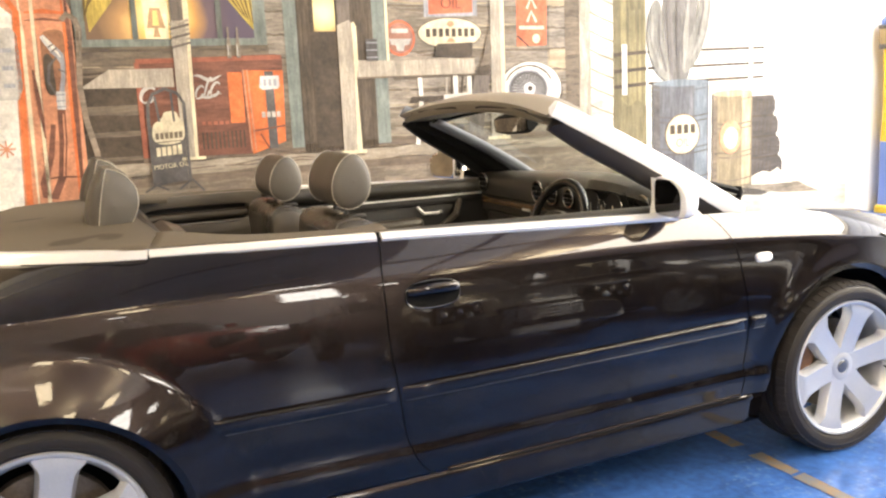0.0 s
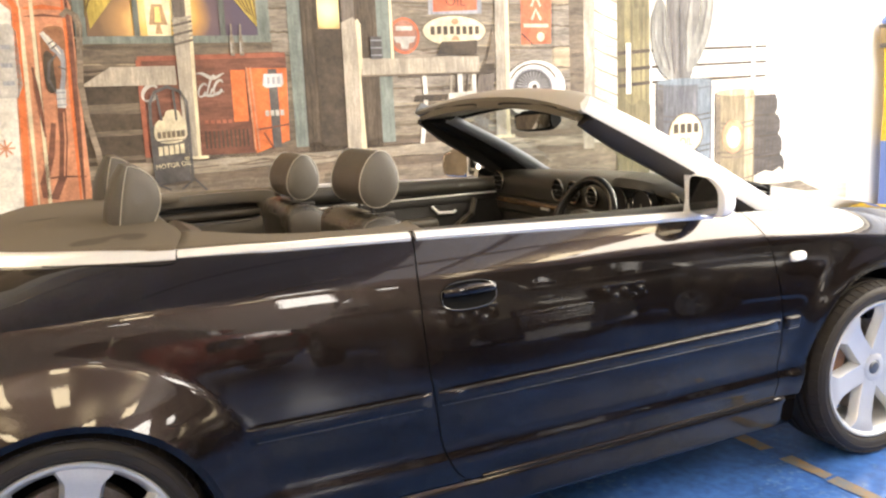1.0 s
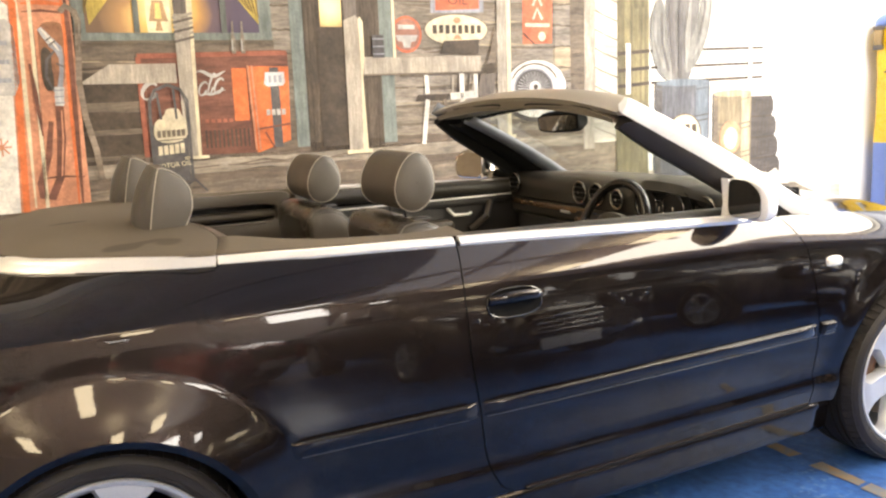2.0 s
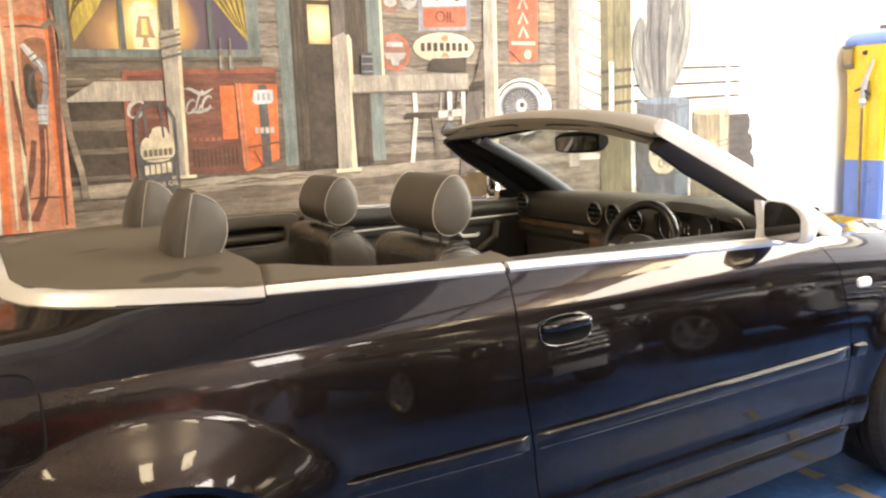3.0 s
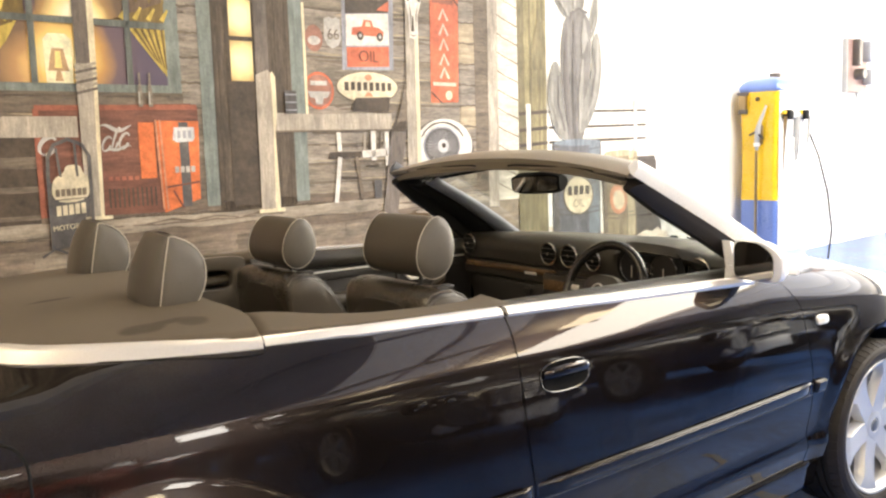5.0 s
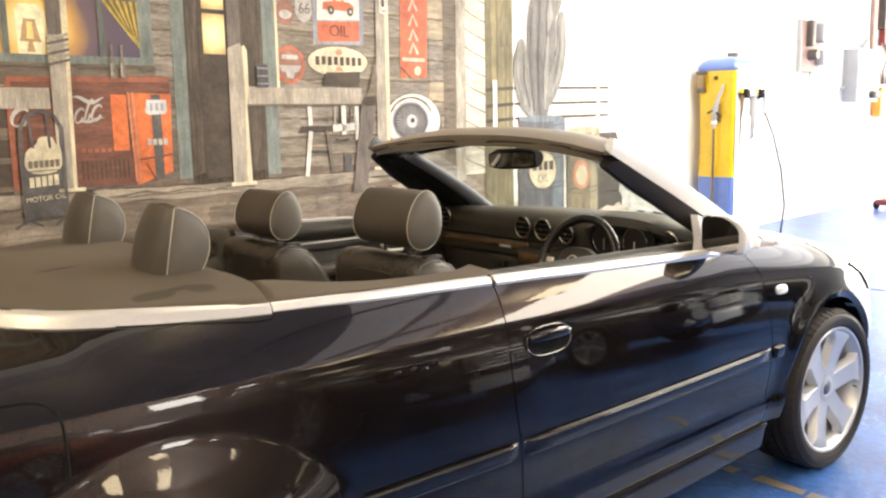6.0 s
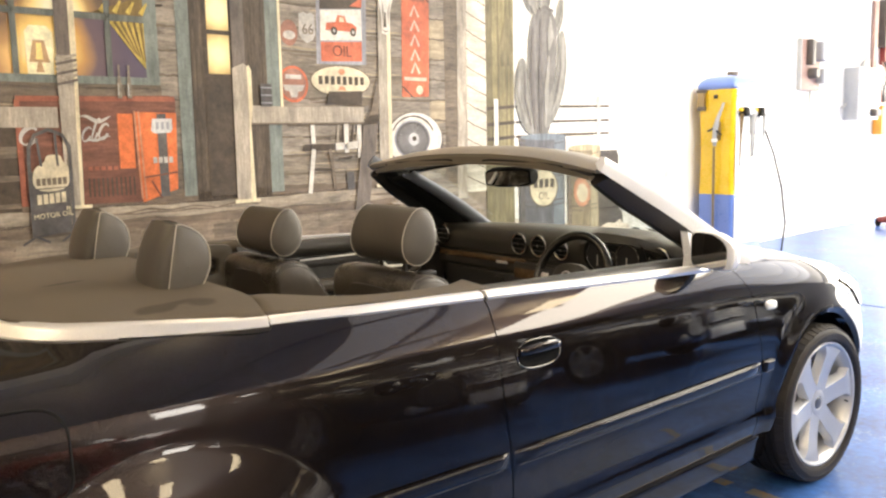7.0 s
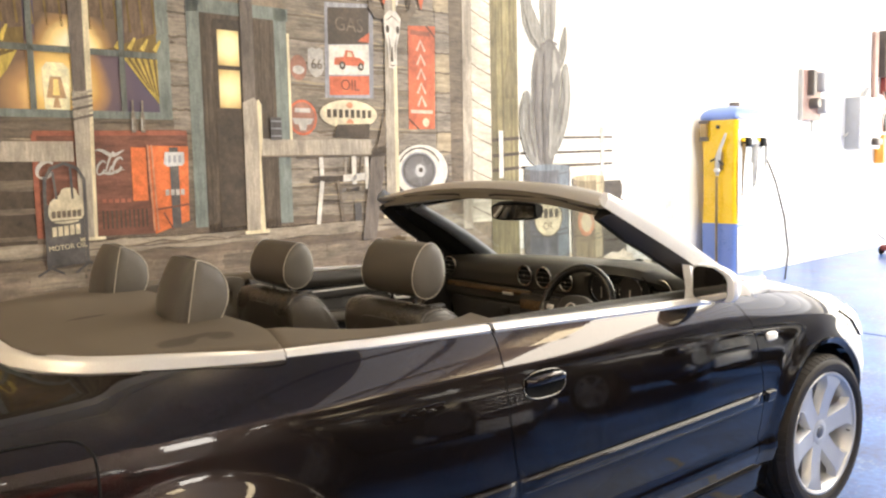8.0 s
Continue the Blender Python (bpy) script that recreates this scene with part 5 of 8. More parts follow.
for side in (1, -1):
    quarter = part("quarter_panel", skin(-0.93, shifted(door_rear, -GAP), ARCH[0], nu=30, nr=90, side=side), PAINT, car)
    door = part("door", skin(shifted(door_rear, GAP), shifted(door_front, -GAP), None, nu=30, nr=90, side=side), PAINT, car)
    fender = part("front_wing", skin(shifted(door_front, GAP), 3.46, ARCH[1], nu=20, nr=80, side=side), PAINT, car)
    # sill below the panels
    rows = []
    for z, shape_z, tuck in ((0.190, 0.238, 0.16), (0.182, 0.238, 0.05), (0.181, 0.240, 0.018), (0.184, 0.244, 0.008), (0.192, 0.250, 0.005), (0.21, 0.257, 0.004), (0.235, 0.268, 0.004), (0.265, 0.281, 0.004), (0.291, 0.291, 0.004)):
        rows.append([(x, (side_y(shape_z) + taper(x) + tuck) if side > 0 else 2 * YC - side_y(shape_z) - taper(x) - tuck, z) for x in (lerp(0.36, 2.272, i / 24) for i in range(25))])
    thicken(part("sill", grid(rows), PAINT, car), 0.004)
    # dark line under the door, turning up at its rear corner
    pts = [(x, side_y(0.2945) + taper(x) - 0.0015, 0.2945) for x in (lerp(1.05, 2.165, k / 20) for k in range(21))]
    part("door_bottom_edge", tube([Vector((x, y - 0.002 if side > 0 else 2 * YC - y + 0.002, z + 0.006)) for x, y, z in pts], 0.0030, 6), PAINT, door)
    part("door_bottom_seal", tube([Vector((x, y if side > 0 else 2 * YC - y, z)) for x, y, z in pts], 0.0045, 6), BLACK, door)
    # dark shell behind the gaps
    part("inner_shell", skin(-0.90, 2.26, ARCH[0], r1=0.70, nu=16, nr=14, inset=0.02, side=side), BLACK, car)
    part("inner_shell", skin(2.2, 3.40, ARCH[1], r1=0.70, nu=12, nr=14, inset=0.02, side=side), BLACK, car)
    # black strip added behind each door gap, so that it stays dark
    for f, host in ((door_rear, quarter), (door_front, fender)):
        pts = [body_point(f(row_z(r, f(0.6))), r, inset=0.016, side=1) for r in (k / 24 for k in range(25))]
        pts = [Vector((p.x, p.y if side > 0 else 2 * YC - p.y, p.z - 0.008)) for p in pts]
        part("door_seal", tube(pts, 0.011, 6), BLACK, host, "black strip added to keep the door gap dark")
    # wheel arches: a turned-in lip and a dark liner
    for cx, rad in ARCH:
        n = 40
        lip, liner = [[], [], []], [[], []]
        for k in range(n + 1):
            a = math.pi * k / n
            px, pz = cx - rad * math.cos(a), AXLE_Z + rad * math.sin(a)
            y0 = side_y(min(0.9, 0.32 + (pz - 0.32) * 0.58 / (shoulder_z(px) - 0.32))) + taper(px) - (0.036 if cx < 1 else 0.014)
            for row, dr, dy in zip(lip, (0.0, 0.020, 0.026), (-0.001, 0.012, 0.045)):
                yy = y0 + dy
                row.append((cx - (rad - dr) * math.cos(a), yy if side > 0 else 2 * YC - yy, AXLE_Z + (rad - dr) * math.sin(a)))
            for row, dy in zip(liner, (0.03, 0.36)):
                yy = y0 + dy
                row.append((cx - (rad + 0.012) * math.cos(a), yy if side > 0 else 2 * YC - yy, AXLE_Z + (rad + 0.012) * math.sin(a)))
        part("arch_lip", grid(lip), PAINT, car)
        part("wheel_well", grid(liner), BLACK, car, "dark wheel arch liner")
        yy = -0.56 if side > 0 else 2 * YC + 0.56
        part("wheel_well_back", plate([(ex, max(0.21, ez)) for ex, ez in ellipse(cx, AXLE_Z + 0.02, rad + 0.01, rad, 32)], 0.01, yy), BLACK, car)
    # rubbing strips
    for x0, x1, host, caps in ((0.40, 0.895, quarter, 0.03), (0.913, 2.158, door, 0.006), (2.180, 2.243, fender, 0.006)):
        section = ((0.537, 0.002), (0.539, -0.008), (0.543, -0.0115), (0.556, -0.0145), (0.570, -0.0155), (0.575, -0.0145), (0.5785, -0.010), (0.580, 0.002))
        rows = []
        for k in range(25):
            x = lerp(x0, x1, k / 24)
            end = min(1, (x - x0) / caps, (x1 - x) / caps) if k not in (0, 24) else 0
            rows.append([(x, (side_y(z) + taper(x) + min(0.002, d) * (end if d < 0 else 1)) * (1 if side > 0 else -1) + (0 if side > 0 else 2 * YC), z) for z, d in section])
        strip = part("rubbing_strip", grid(rows), PAINT, host, "glossy body-coloured rubbing strip")
        # highlights along the strip's two edges, drawn as thin bright tubes
        for z, d, shine in ((0.5785, -0.0125, EDGE), (0.5405, -0.0105, EDGE_DIM)):
            line = [(lerp(x0 + caps, x1 - caps, k / 20), z) for k in range(21)]
            part("strip_highlight", tube([Vector((x, (side_y(z) + taper(x) + d) * (1 if side > 0 else -1) + (0 if side > 0 else 2 * YC), z)) for x, z in line], 0.0012 if shine is EDGE else 0.0008, 6), shine, strip, "edge highlight of the strip, drawn as a fine bright line")

# door handle, lock, side lamp and fuel flap on the near side
def on_side(x, z, out=0.0):
    """The place on the near flank at a height, a little proud of it."""
    zs = shoulder_z(x)
    if z <= zs:
        y = side_y(0.32 + (z - 0.32) * 0.58 / (zs - 0.32)) + taper(x)
        for cx, rad in ARCH:
            d = math.hypot(x - cx, z - AXLE_Z) - rad
            y -= (flare(d) if cx < 1 else 0.014 * math.exp(-((max(0.0, d) / 0.055) ** 2)) * (1 if -0.02 < d < 0.3 else 0))
        return Vector((x, y - out, z))
    lo, hi = LOW, 1.0
    for _ in range(20):
        mid = (lo + hi) / 2
        lo, hi = (mid, hi) if body_point(x, mid).z < z else (lo, mid)
    p = body_point(x, lo)
    return Vector((x, p.y - out * 0.7, p.z + out * 0.7))


near_door = next(o for o in car.children if o.name == "door")
near_quarter = next(o for o in car.children if o.name == "quarter_panel")
near_wing = next(o for o in car.children if o.name == "front_wing")
# recess dish: rim flush, middle coloured black for the shade inside
rows = []
for f, out in ((1.0, 0.0015), (0.93, 0.004), (0.85, 0.0025), (0.5, 0.0022), (0.01, 0.0022)):
    rows.append([on_side(x, z, out) for x, z in (lambda e: e + e[:1])(ellipse(1.025, 0.820, 0.081 * f, 0.036 * f, 28, power=0.75))])
part("handle_recess", grid(rows), surface("handle_recess_shade", (0.004, 0.004, 0.004), 0.6, 0, 0.2, 8, 90, 0.0, spec=0.08), near_door, "dished handle recess, the shade inside it put into a black colour")
rows = []
for k in range(17):
    t = k / 16
    x = lerp(0.948, 1.104, t)
    out = 0.004 + 0.017 * math.sin(math.pi * t) ** 0.5
    c = on_side(x, 0.833 + 0.005 * math.sin(math.pi * t), out)
    h, d = 0.0115 + 0.003 * math.sin(math.pi * t), 0.008
    rows.append([c + Vector((0, -d * math.sin(a), h * math.cos(a))) for a in (2 * math.pi * j / 12 for j in range(12))])
part("door_handle", loft(rows), PAINT, near_door, "glossy bow-shaped door handle")
edge = ellipse(1.025, 0.820, 0.082, 0.037, 36, power=0.75)
part("recess_rim", tube([on_side(x, z, 0.002) for x, z in edge + edge[:1]], 0.0022, 8, caps=False), surface("dark_bright_rim", (0.10, 0.098, 0.095), 0.14, 1.0, 0.05, 6, 120, 0.0), near_door, "bright rim of the handle recess")
lock = lathe([(0.0001, -0.002), (0.0068, -0.002), (0.0085, 0.0), (0.0085, 0.008)], 20)
lock_ob = part("lock", lock, EDGE, near_door, "small chrome key lock")
lock_ob.location = on_side(0.962, 0.836, 0.007)
rows = []
for f, out in ((1.0, 0.0), (0.96, 0.006), (0.8, 0.010), (0.4, 0.012), (0.02, 0.012)):
    rows.append([on_side(x, z, out) for x, z in (lambda e: e + e[:1])(ellipse(2.252, 0.772, 0.036 * f, 0.0165 * f, 24, power=0.6))])
part("side_lamp", grid(rows), LAMP_CLEAR, near_wing, "clear oblong side indicator")
rows = []
flap = ellipse(-0.268, 0.836, 0.098, 0.078, 40, power=0.4)
part("fuel_flap_gap", loft([[on_side(x, z, 0.0006) + Vector((0, 0.0 + 0.003 * math.cos(a), 0)) + Vector((x + 0.27, 0, z - 0.836)).normalized() * 0.003 * math.sin(a)
     for a in (2 * math.pi * j / 6 for j in range(6))] for x, z in flap + flap[:1]], caps=False), BLACK, near_quarter, "dark shut line of the fuel flap")

# bonnet, boot lid, bumper and lamps
rows = []
for k in range(25):
    x = lerp(2.13, 3.46, k / 24)
    row = []
    for j in range(25):
        s = lerp(-1, 1, j / 24)
        half = YC - belt_y(x) - 0.004
        xx = x
        if k < 6:
            xx = x + 0.30 * (1 - k / 6) * (1 - s * s) * (1 - k / 6)
        rib = 0.010 * math.exp(-(((abs(s) - 0.72) / 0.07) ** 2))
        row.append((xx, YC + s * half, belt_z(x) + 0.050 * (1 - s * s) * min(1, (3.6 - x) / 0.6) + rib * (1 - k / 24)))
    rows.append(row)
part("bonnet", grid(rows), PAINT, car)
for s in (1, -1):
    rows = []
    for j in range(9):
        z = lerp(0.19, 0.327, j / 8)
        rows.append([(x, (side_y(z) + taper(x) - 0.002) if s > 0 else 2 * YC - side_y(z) - taper(x) + 0.002, z) for x in (lerp(3.036, 3.46, i / 14) for i in range(15))])
    part("bumper_corner", grid(rows), PAINT, car)
rows = []
for k in range(17):
    q = lerp(-1, 1, k / 16)
    row = []
    for j in range(13):
        z = lerp(0.19, belt_z(3.46), j / 12)
        edge = YC - (side_y(min(0.9, 0.32 + (z - 0.32) * 0.58 / (shoulder_z(3.46) - 0.32))) + taper(3.46)) if z < shoulder_z(3.46) else YC - belt_y(3.45)
        row.append((3.455 + 0.07 * (1 - q * q), YC + q * edge, z))
    rows.append(row)
part("front_bumper", grid(rows), PAINT, car)
for s in (1, -1):
    rows = []
    for k in range(11):
        t = k / 10
        row = []
        for j in range(7):
            v = j / 6
            x = lerp(2.86, 3.43, t)
            grow = min(1.0, t / 0.4) ** 0.7
            p = body_point(x, lerp(0.735, 0.735 + lerp(-0.16, 0.13, v), grow), side=s)
            row.append(p + Vector((0.003, -0.006 * s, 0.005)))
        rows.append(row)
    lamp = part("headlamp", grid(rows), LAMP_CLEAR, car, "clear wrap-round headlamp lens")
    rows = []
    for k in range(9):
        bulge = math.sqrt(max(0.02, 1 - (k / 4 - 1) ** 2))
        x = lerp(2.945, 3.075, k / 8)
        rows.append([body_point(x, 0.728 + 0.045 * bulge * lerp(-1, 1, j / 4), side=s) + Vector((0.0045, -0.010 * s, 0.008)) for j in range(5)])
    part("reflector_bowl", grid(rows), LAMP_BOWL, lamp, "dark reflector behind the lens")
part("number_panel", box((0.01, 0.5, 0.11), (3.525, YC, 0.42), 0.003), STEEL, car)
for s in (1, -1):
    part("tail_lamp", box((0.10, 0.20, 0.13), (-0.88, YC + s * 0.72, 0.80), 0.03, 3), RED_LENS, car, "red tail lamp lens")
part("rear_panel", box((0.08, 1.46, 0.62), (-0.92, YC, 0.60), 0.03, 3), PAINT, car)
part("underbody", box((3.9, 1.20, 0.06), (1.25, YC, 0.24), 0.02), BLACK, car)
part("nose_closing", box((0.9, 1.05, 0.30), (2.95, YC, 0.50), 0.03), BLACK, car)


# belt trims
def belt_trim(x_list, w, h, lift=0.0):
    """A bright strip along the belt, its section leaning inwards."""
    rows = []
    for x in x_list:
        p = body_point(x, 1.0)
        q = body_point(x + 0.01, 1.0)
        d = (q - p).normalized()
        n = Vector((d.y, -d.x, 0)).normalized()
        if n.y > 0:
            n = -n
        out, inn = p + n * (w * 0.45), p - n * (w * 0.55)
        rows.append([out + Vector((0, 0, -h * 0.55 + lift)), out + n * 0.003 + Vector((0, 0, -h * 0.1 + lift)), p + n * w * 0.2 + Vector((0, 0, h * 0.38 + lift)),
                     p - n * w * 0.3 + Vector((0, 0, h * 0.5 + lift)), inn + Vector((0, 0, h * 0.35 + lift)), inn + Vector((0, 0, -h * 0.4 + lift))])
    return rows


def mirrored(rows):
    return [[Vector((p[0], 2 * YC - p[1], p[2])) for p in row] for row in rows]


xs_quarter = [lerp(0.3120, 0.900, k / 14) for k in range(15)]
xs_door = [lerp(0.915, 1.93, k / 24) for k in range(25)]
for host, xs in ((near_quarter, xs_quarter), (near_door, xs_door)):
    rows = belt_trim(xs, 0.026, 0.026)
    part("belt_trim", loft(rows), CHROME, host, "brushed aluminium belt strip")
    part("belt_trim", loft(mirrored(rows)), CHROME, car, "brushed aluminium belt strip")
# the frame round the folded-roof cover, one bright bow
outline = [body_point(x, 1.0) for x in [lerp(0.3085, 0.0, k / 14) for k in range(15)] + [-0.04, -0.075, -0.105, -0.13, -0.15]]
outline += [Vector((-0.172, -0.335, 0.985)), Vector((-0.188, -0.25, 0.988)), Vector((-0.198, -0.15, 0.990)), Vector((-0.202, YC, 0.991))]
left = [Vector((p.x, 2 * YC - p.y, p.z)) for p in reversed(outline[:-1])]
bow = outline + left
rows = []
for i, p in enumerate(bow):
    d = (bow[min(i + 1, len(bow) - 1)] - bow[max(i - 1, 0)]).normalized()
    n = Vector((d.y, -d.x, 0)).normalized()
    if n.dot(Vector((0.3, YC, 0)) - Vector((p.x, p.y, 0))) > 0:
        n = -n
    # slimmer where it meets the belt strips
    slim = max(0.0, min(1.0, p.x / 0.30)) ** 1.5
    w, hi, lo = lerp(0.058, 0.040, slim), lerp(1.0, 0.66, slim), lerp(1.0, 0.74, slim)
    # the far half sits lower, tucked under the cover's edge
    p = p - Vector((0, 0, 0.026 * max(0.0, min(1.0, (p.y - YC) / 0.3))))
    rows.append([p + n * w * 0.50 + Vector((0, 0, -0.020 * lo)), p + n * (w * 0.52) + Vector((0, 0, -0.006 * lo)), p + n * w * 0.25 + Vector((0, 0, 0.012 * hi)), p - n * w * 0.1 + Vector((0, 0, 0.021 * hi)),
                 p - n * w * 0.42 + Vector((0, 0, 0.020 * hi)), p - n * w * 0.5 + Vector((0, 0, 0.004 * hi))])
part("tonneau_frame", loft(rows), CHROME, car, "broad brushed aluminium frame round the roof cover")


def cover_z(x, y):
    h = max(0.25, YC - belt_y(max(x, -0.1)) if x > -0.1 else 0.5)
    return belt_z(max(x, -0.17)) + 0.012 + 0.054 * max(0.05, min(1.0, (x + 0.2) / 0.16)) ** 0.6 * (1 - min(1, abs(y - YC) / h) ** 2)


cover_edge = curve_through((0.0, 0.5, 0.62, 0.72, 0.80, 0.9, 1.0), (0.312, 0.316, 0.326, 0.340, 0.344, 0.328, 0.306))


# cloth cover over the folded roof, with a damp mark near its edge
STAINED = surface("taupe_cover_cloth", (0.100, 0.081, 0.059), 0.75, 0, 0.14, 3.5, 420, 0.12, spec=0.3)


def damp_mark(m, spots, shade):
    """Darkens a cloth in a few soft, ragged spots."""
    t = m.node_tree
    b = t.nodes["Principled BSDF"]
    base = b.inputs["Base Color"].links[0].from_socket
    where, ragged = t.nodes.new("ShaderNodeTexCoord"), t.nodes.new("ShaderNodeTexNoise")
    ragged.inputs["Scale"].default_value, ragged.inputs["Detail"].default_value = 22, 3
    t.links.new(where.outputs["Object"], ragged.inputs["Vector"])
    last = None
    for x, y, rx, ry in spots:
        fit = t.nodes.new("ShaderNodeMapping")
        fit.vector_type = "POINT"
        fit.inputs["Scale"].default_value = (1 / rx, 1 / ry, 0)
        fit.inputs["Location"].default_value = (-x / rx, -y / ry, 0)
        t.links.new(where.outputs["Object"], fit.inputs["Vector"])
        far = t.nodes.new("ShaderNodeVectorMath")
        far.operation = "LENGTH"
        t.links.new(fit.outputs[0], far.inputs[0])
        if last:
            least = t.nodes.new("ShaderNodeMath")
            least.operation = "MINIMUM"
            t.links.new(last, least.inputs[0])
            t.links.new(far.outputs["Value"], least.inputs[1])
            last = least.outputs[0]
        else:
            last = far.outputs["Value"]
    edge = t.nodes.new("ShaderNodeMath")
    edge.operation = "MULTIPLY_ADD"
    edge.inputs[1].default_value = 0.9
    t.links.new(ragged.outputs["Fac"], edge.inputs[0])
    t.links.new(last, edge.inputs[2])
    soft = t.nodes.new("ShaderNodeMapRange")
    soft.inputs["From Min"].default_value, soft.inputs["From Max"].default_value = 1.25, 1.6
    soft.inputs["To Min"].default_value, soft.inputs["To Max"].default_value = shade, 0.0
    t.links.new(edge.outputs[0], soft.inputs["Value"])
    mix = t.nodes.new("ShaderNodeMix")
    mix.data_type = "RGBA"
    t.links.new(soft.outputs[0], mix.inputs[0])
    t.links.new(base, mix.inputs[6])
    mix.inputs[7].default_value = (0.042, 0.033, 0.023, 1)
    t.links.new(mix.outputs[2], b.inputs["Base Color"])


damp_mark(STAINED, ((0.125, -0.548, 0.05, 0.033), (0.180, -0.535, 0.05, 0.017), (0.230, -0.563, 0.034, 0.036), (0.02, -0.20, 0.05, 0.012)), 0.9)
rows = []
xs = [-0.180, -0.170, -0.155, -0.135, -0.11, -0.08, -0.04, 0.0, 0.05, 0.1, 0.15, 0.2, 0.25, 0.30, 0.345, 0.362]
for x in xs:
    if x < -0.145:
        half = {-0.180: 0.285, -0.170: 0.345, -0.155: 0.405}[x]
    else:
        half = YC - belt_y(x) - 0.014
    row = []
    for j in range(33):
        s = lerp(-1, 1, j / 32)
        y = YC + s * half
        wav = 0.0022 * noise.noise(Vector((x * 7, y * 5, 3.0)))
        stretch = max(0, (x - 0.1) / 0.262) * (cover_edge(abs(s)) - 0.362)
        row.append((x + stretch, y, cover_z(x, y) + wav - (0.012 if x == 0.362 and abs(s) < 0.5 else 0)))
    rows.append(row)
rows.append([(p[0] + 0.004, p[1], p[2] - 0.05) for p in rows[-1]])
thicken(part("roof_cover", grid(rows), STAINED, car, "taupe cloth cover over the folded roof"), 0.003)
# side caps beside the cockpit opening
cap_in = curve_through((0.30, 0.36, 0.42, 0.50, 0.62, 0.78, 0.95), (-0.565, -0.580, -0.608, -0.650, -0.690, -0.700, -0.668))
for s in (1, -1):
    rows = []
    for k in range(21):
        x = lerp(0.3085, 0.945, k / 20)
        yo, yi = belt_y(x) + 0.014, cap_in(x)
        crown = max(0.22, 1 - 1.5 * max(0, x - 0.36))
        row = []
        for j in range(9):
            y = lerp(yo, yi, j / 8)
            row.append((x + 0.036 * math.sin(math.pi * 0.5 * j / 8) * max(0, 1 - k / 6), y, belt_z(x) + 0.012 + (cover_z(x, y) - belt_z(x) - 0.012) * crown + 0.008 * max(0, min(1, (x - 0.90) / 0.04)) * (j / 8) ** 0.5))
        row.append((row[-1][0], yi + 0.006, row[-1][2] - 0.008))
        row.append((row[-1][0], yi + 0.008, row[-1][2] - (0.10 if s > 0 else 0.03)))
        rows.append([(p[0], p[1] if s > 0 else 2 * YC - p[1], p[2]) for p in row])
    rows.append([(p[0] + 0.006, p[1], p[2] - 0.004) for p in rows[-1]])
    rows.append([(p[0] + 0.003, p[1], 0.90) for p in rows[-1]])
    thicken(part("side_cap", grid(rows), TONNEAU, car, "taupe padded cap beside the cockpit"), 0.003)

# shut line of the cover, running back over the rear quarter
def rail_point(x, y):
    """The place on the body's top where it reaches y."""
    lo, hi = LOW, 1.0
    for _ in range(24):
        mid = (lo + hi) / 2
        lo, hi = (mid, hi) if body_point(x, mid).y < y else (lo, mid)
    return body_point(x, lo) + Vector((0, -0.0004, 0.0006))


seam = [rail_point(0.307, belt_y(0.307) - 0.006), rail_point(0.307, belt_y(0.307) - 0.022), rail_point(0.296, belt_y(0.296) - 0.034), rail_point(0.27, belt_y(0.27) - 0.040)]
seam += [rail_point(0.24 - 0.02 * k, belt_y(0.24 - 0.02 * k) - 0.042 + 0.0006 * k) for k in range(13)]
part("cover_shut_line", tube(seam, [0.0017] * 6 + [0.0011] * (len(seam) - 6), 6), BLACK, near_quarter, "dark shut line under the roof cover")

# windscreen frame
PILLAR_SHADED = surface("shaded_grey_pillar_cover", (0.19, 0.205, 0.235), 0.4, 0, 0.1, 5, 200, 0.05)
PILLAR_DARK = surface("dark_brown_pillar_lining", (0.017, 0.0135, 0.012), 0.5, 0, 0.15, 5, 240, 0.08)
PILLAR = [(lerp(2.225, 1.572, f), lerp(-0.744, -0.614, f), lerp(0.912, 1.296, f) + 0.012 * math.sin(math.pi * f)) for f in (0.0, 0.15, 0.3, 0.45, 0.6, 0.72, 0.84, 0.93, 1.0)]


def pillar(section, s, pinch=0.0, last=9):
    """A bar along the raked pillar; pinch draws it in where it meets the header."""
    rings = []
    for k, (x, y, z) in enumerate(PILLAR[:last]):
        top = max(0.0, (k - 5) / 3)
        g = 0.90 - 0.12 * top
        rings.append([Vector((x + dx * g * (1 - pinch * top), (y + dy) if s > 0 else 2 * YC - y - dy, z + dz * g * (1 - 0.5 * pinch * top))) for dx, dy, dz in section])
    return loft(rings)


# the far pillar is coloured darker than the near one, for its shaded side
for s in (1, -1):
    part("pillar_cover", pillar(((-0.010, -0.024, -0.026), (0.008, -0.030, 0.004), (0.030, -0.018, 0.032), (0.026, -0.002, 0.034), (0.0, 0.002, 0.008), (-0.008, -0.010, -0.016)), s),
         SILVER if s > 0 else PILLAR_SHADED, car, "silver windscreen pillar cover" if s > 0 else "far windscreen pillar cover, its shaded side put into a dim grey")
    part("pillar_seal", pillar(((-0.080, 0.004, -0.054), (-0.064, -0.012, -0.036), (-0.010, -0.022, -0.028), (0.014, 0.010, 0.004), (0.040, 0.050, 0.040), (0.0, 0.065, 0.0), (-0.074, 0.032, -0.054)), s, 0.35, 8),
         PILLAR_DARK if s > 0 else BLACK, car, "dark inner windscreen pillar")
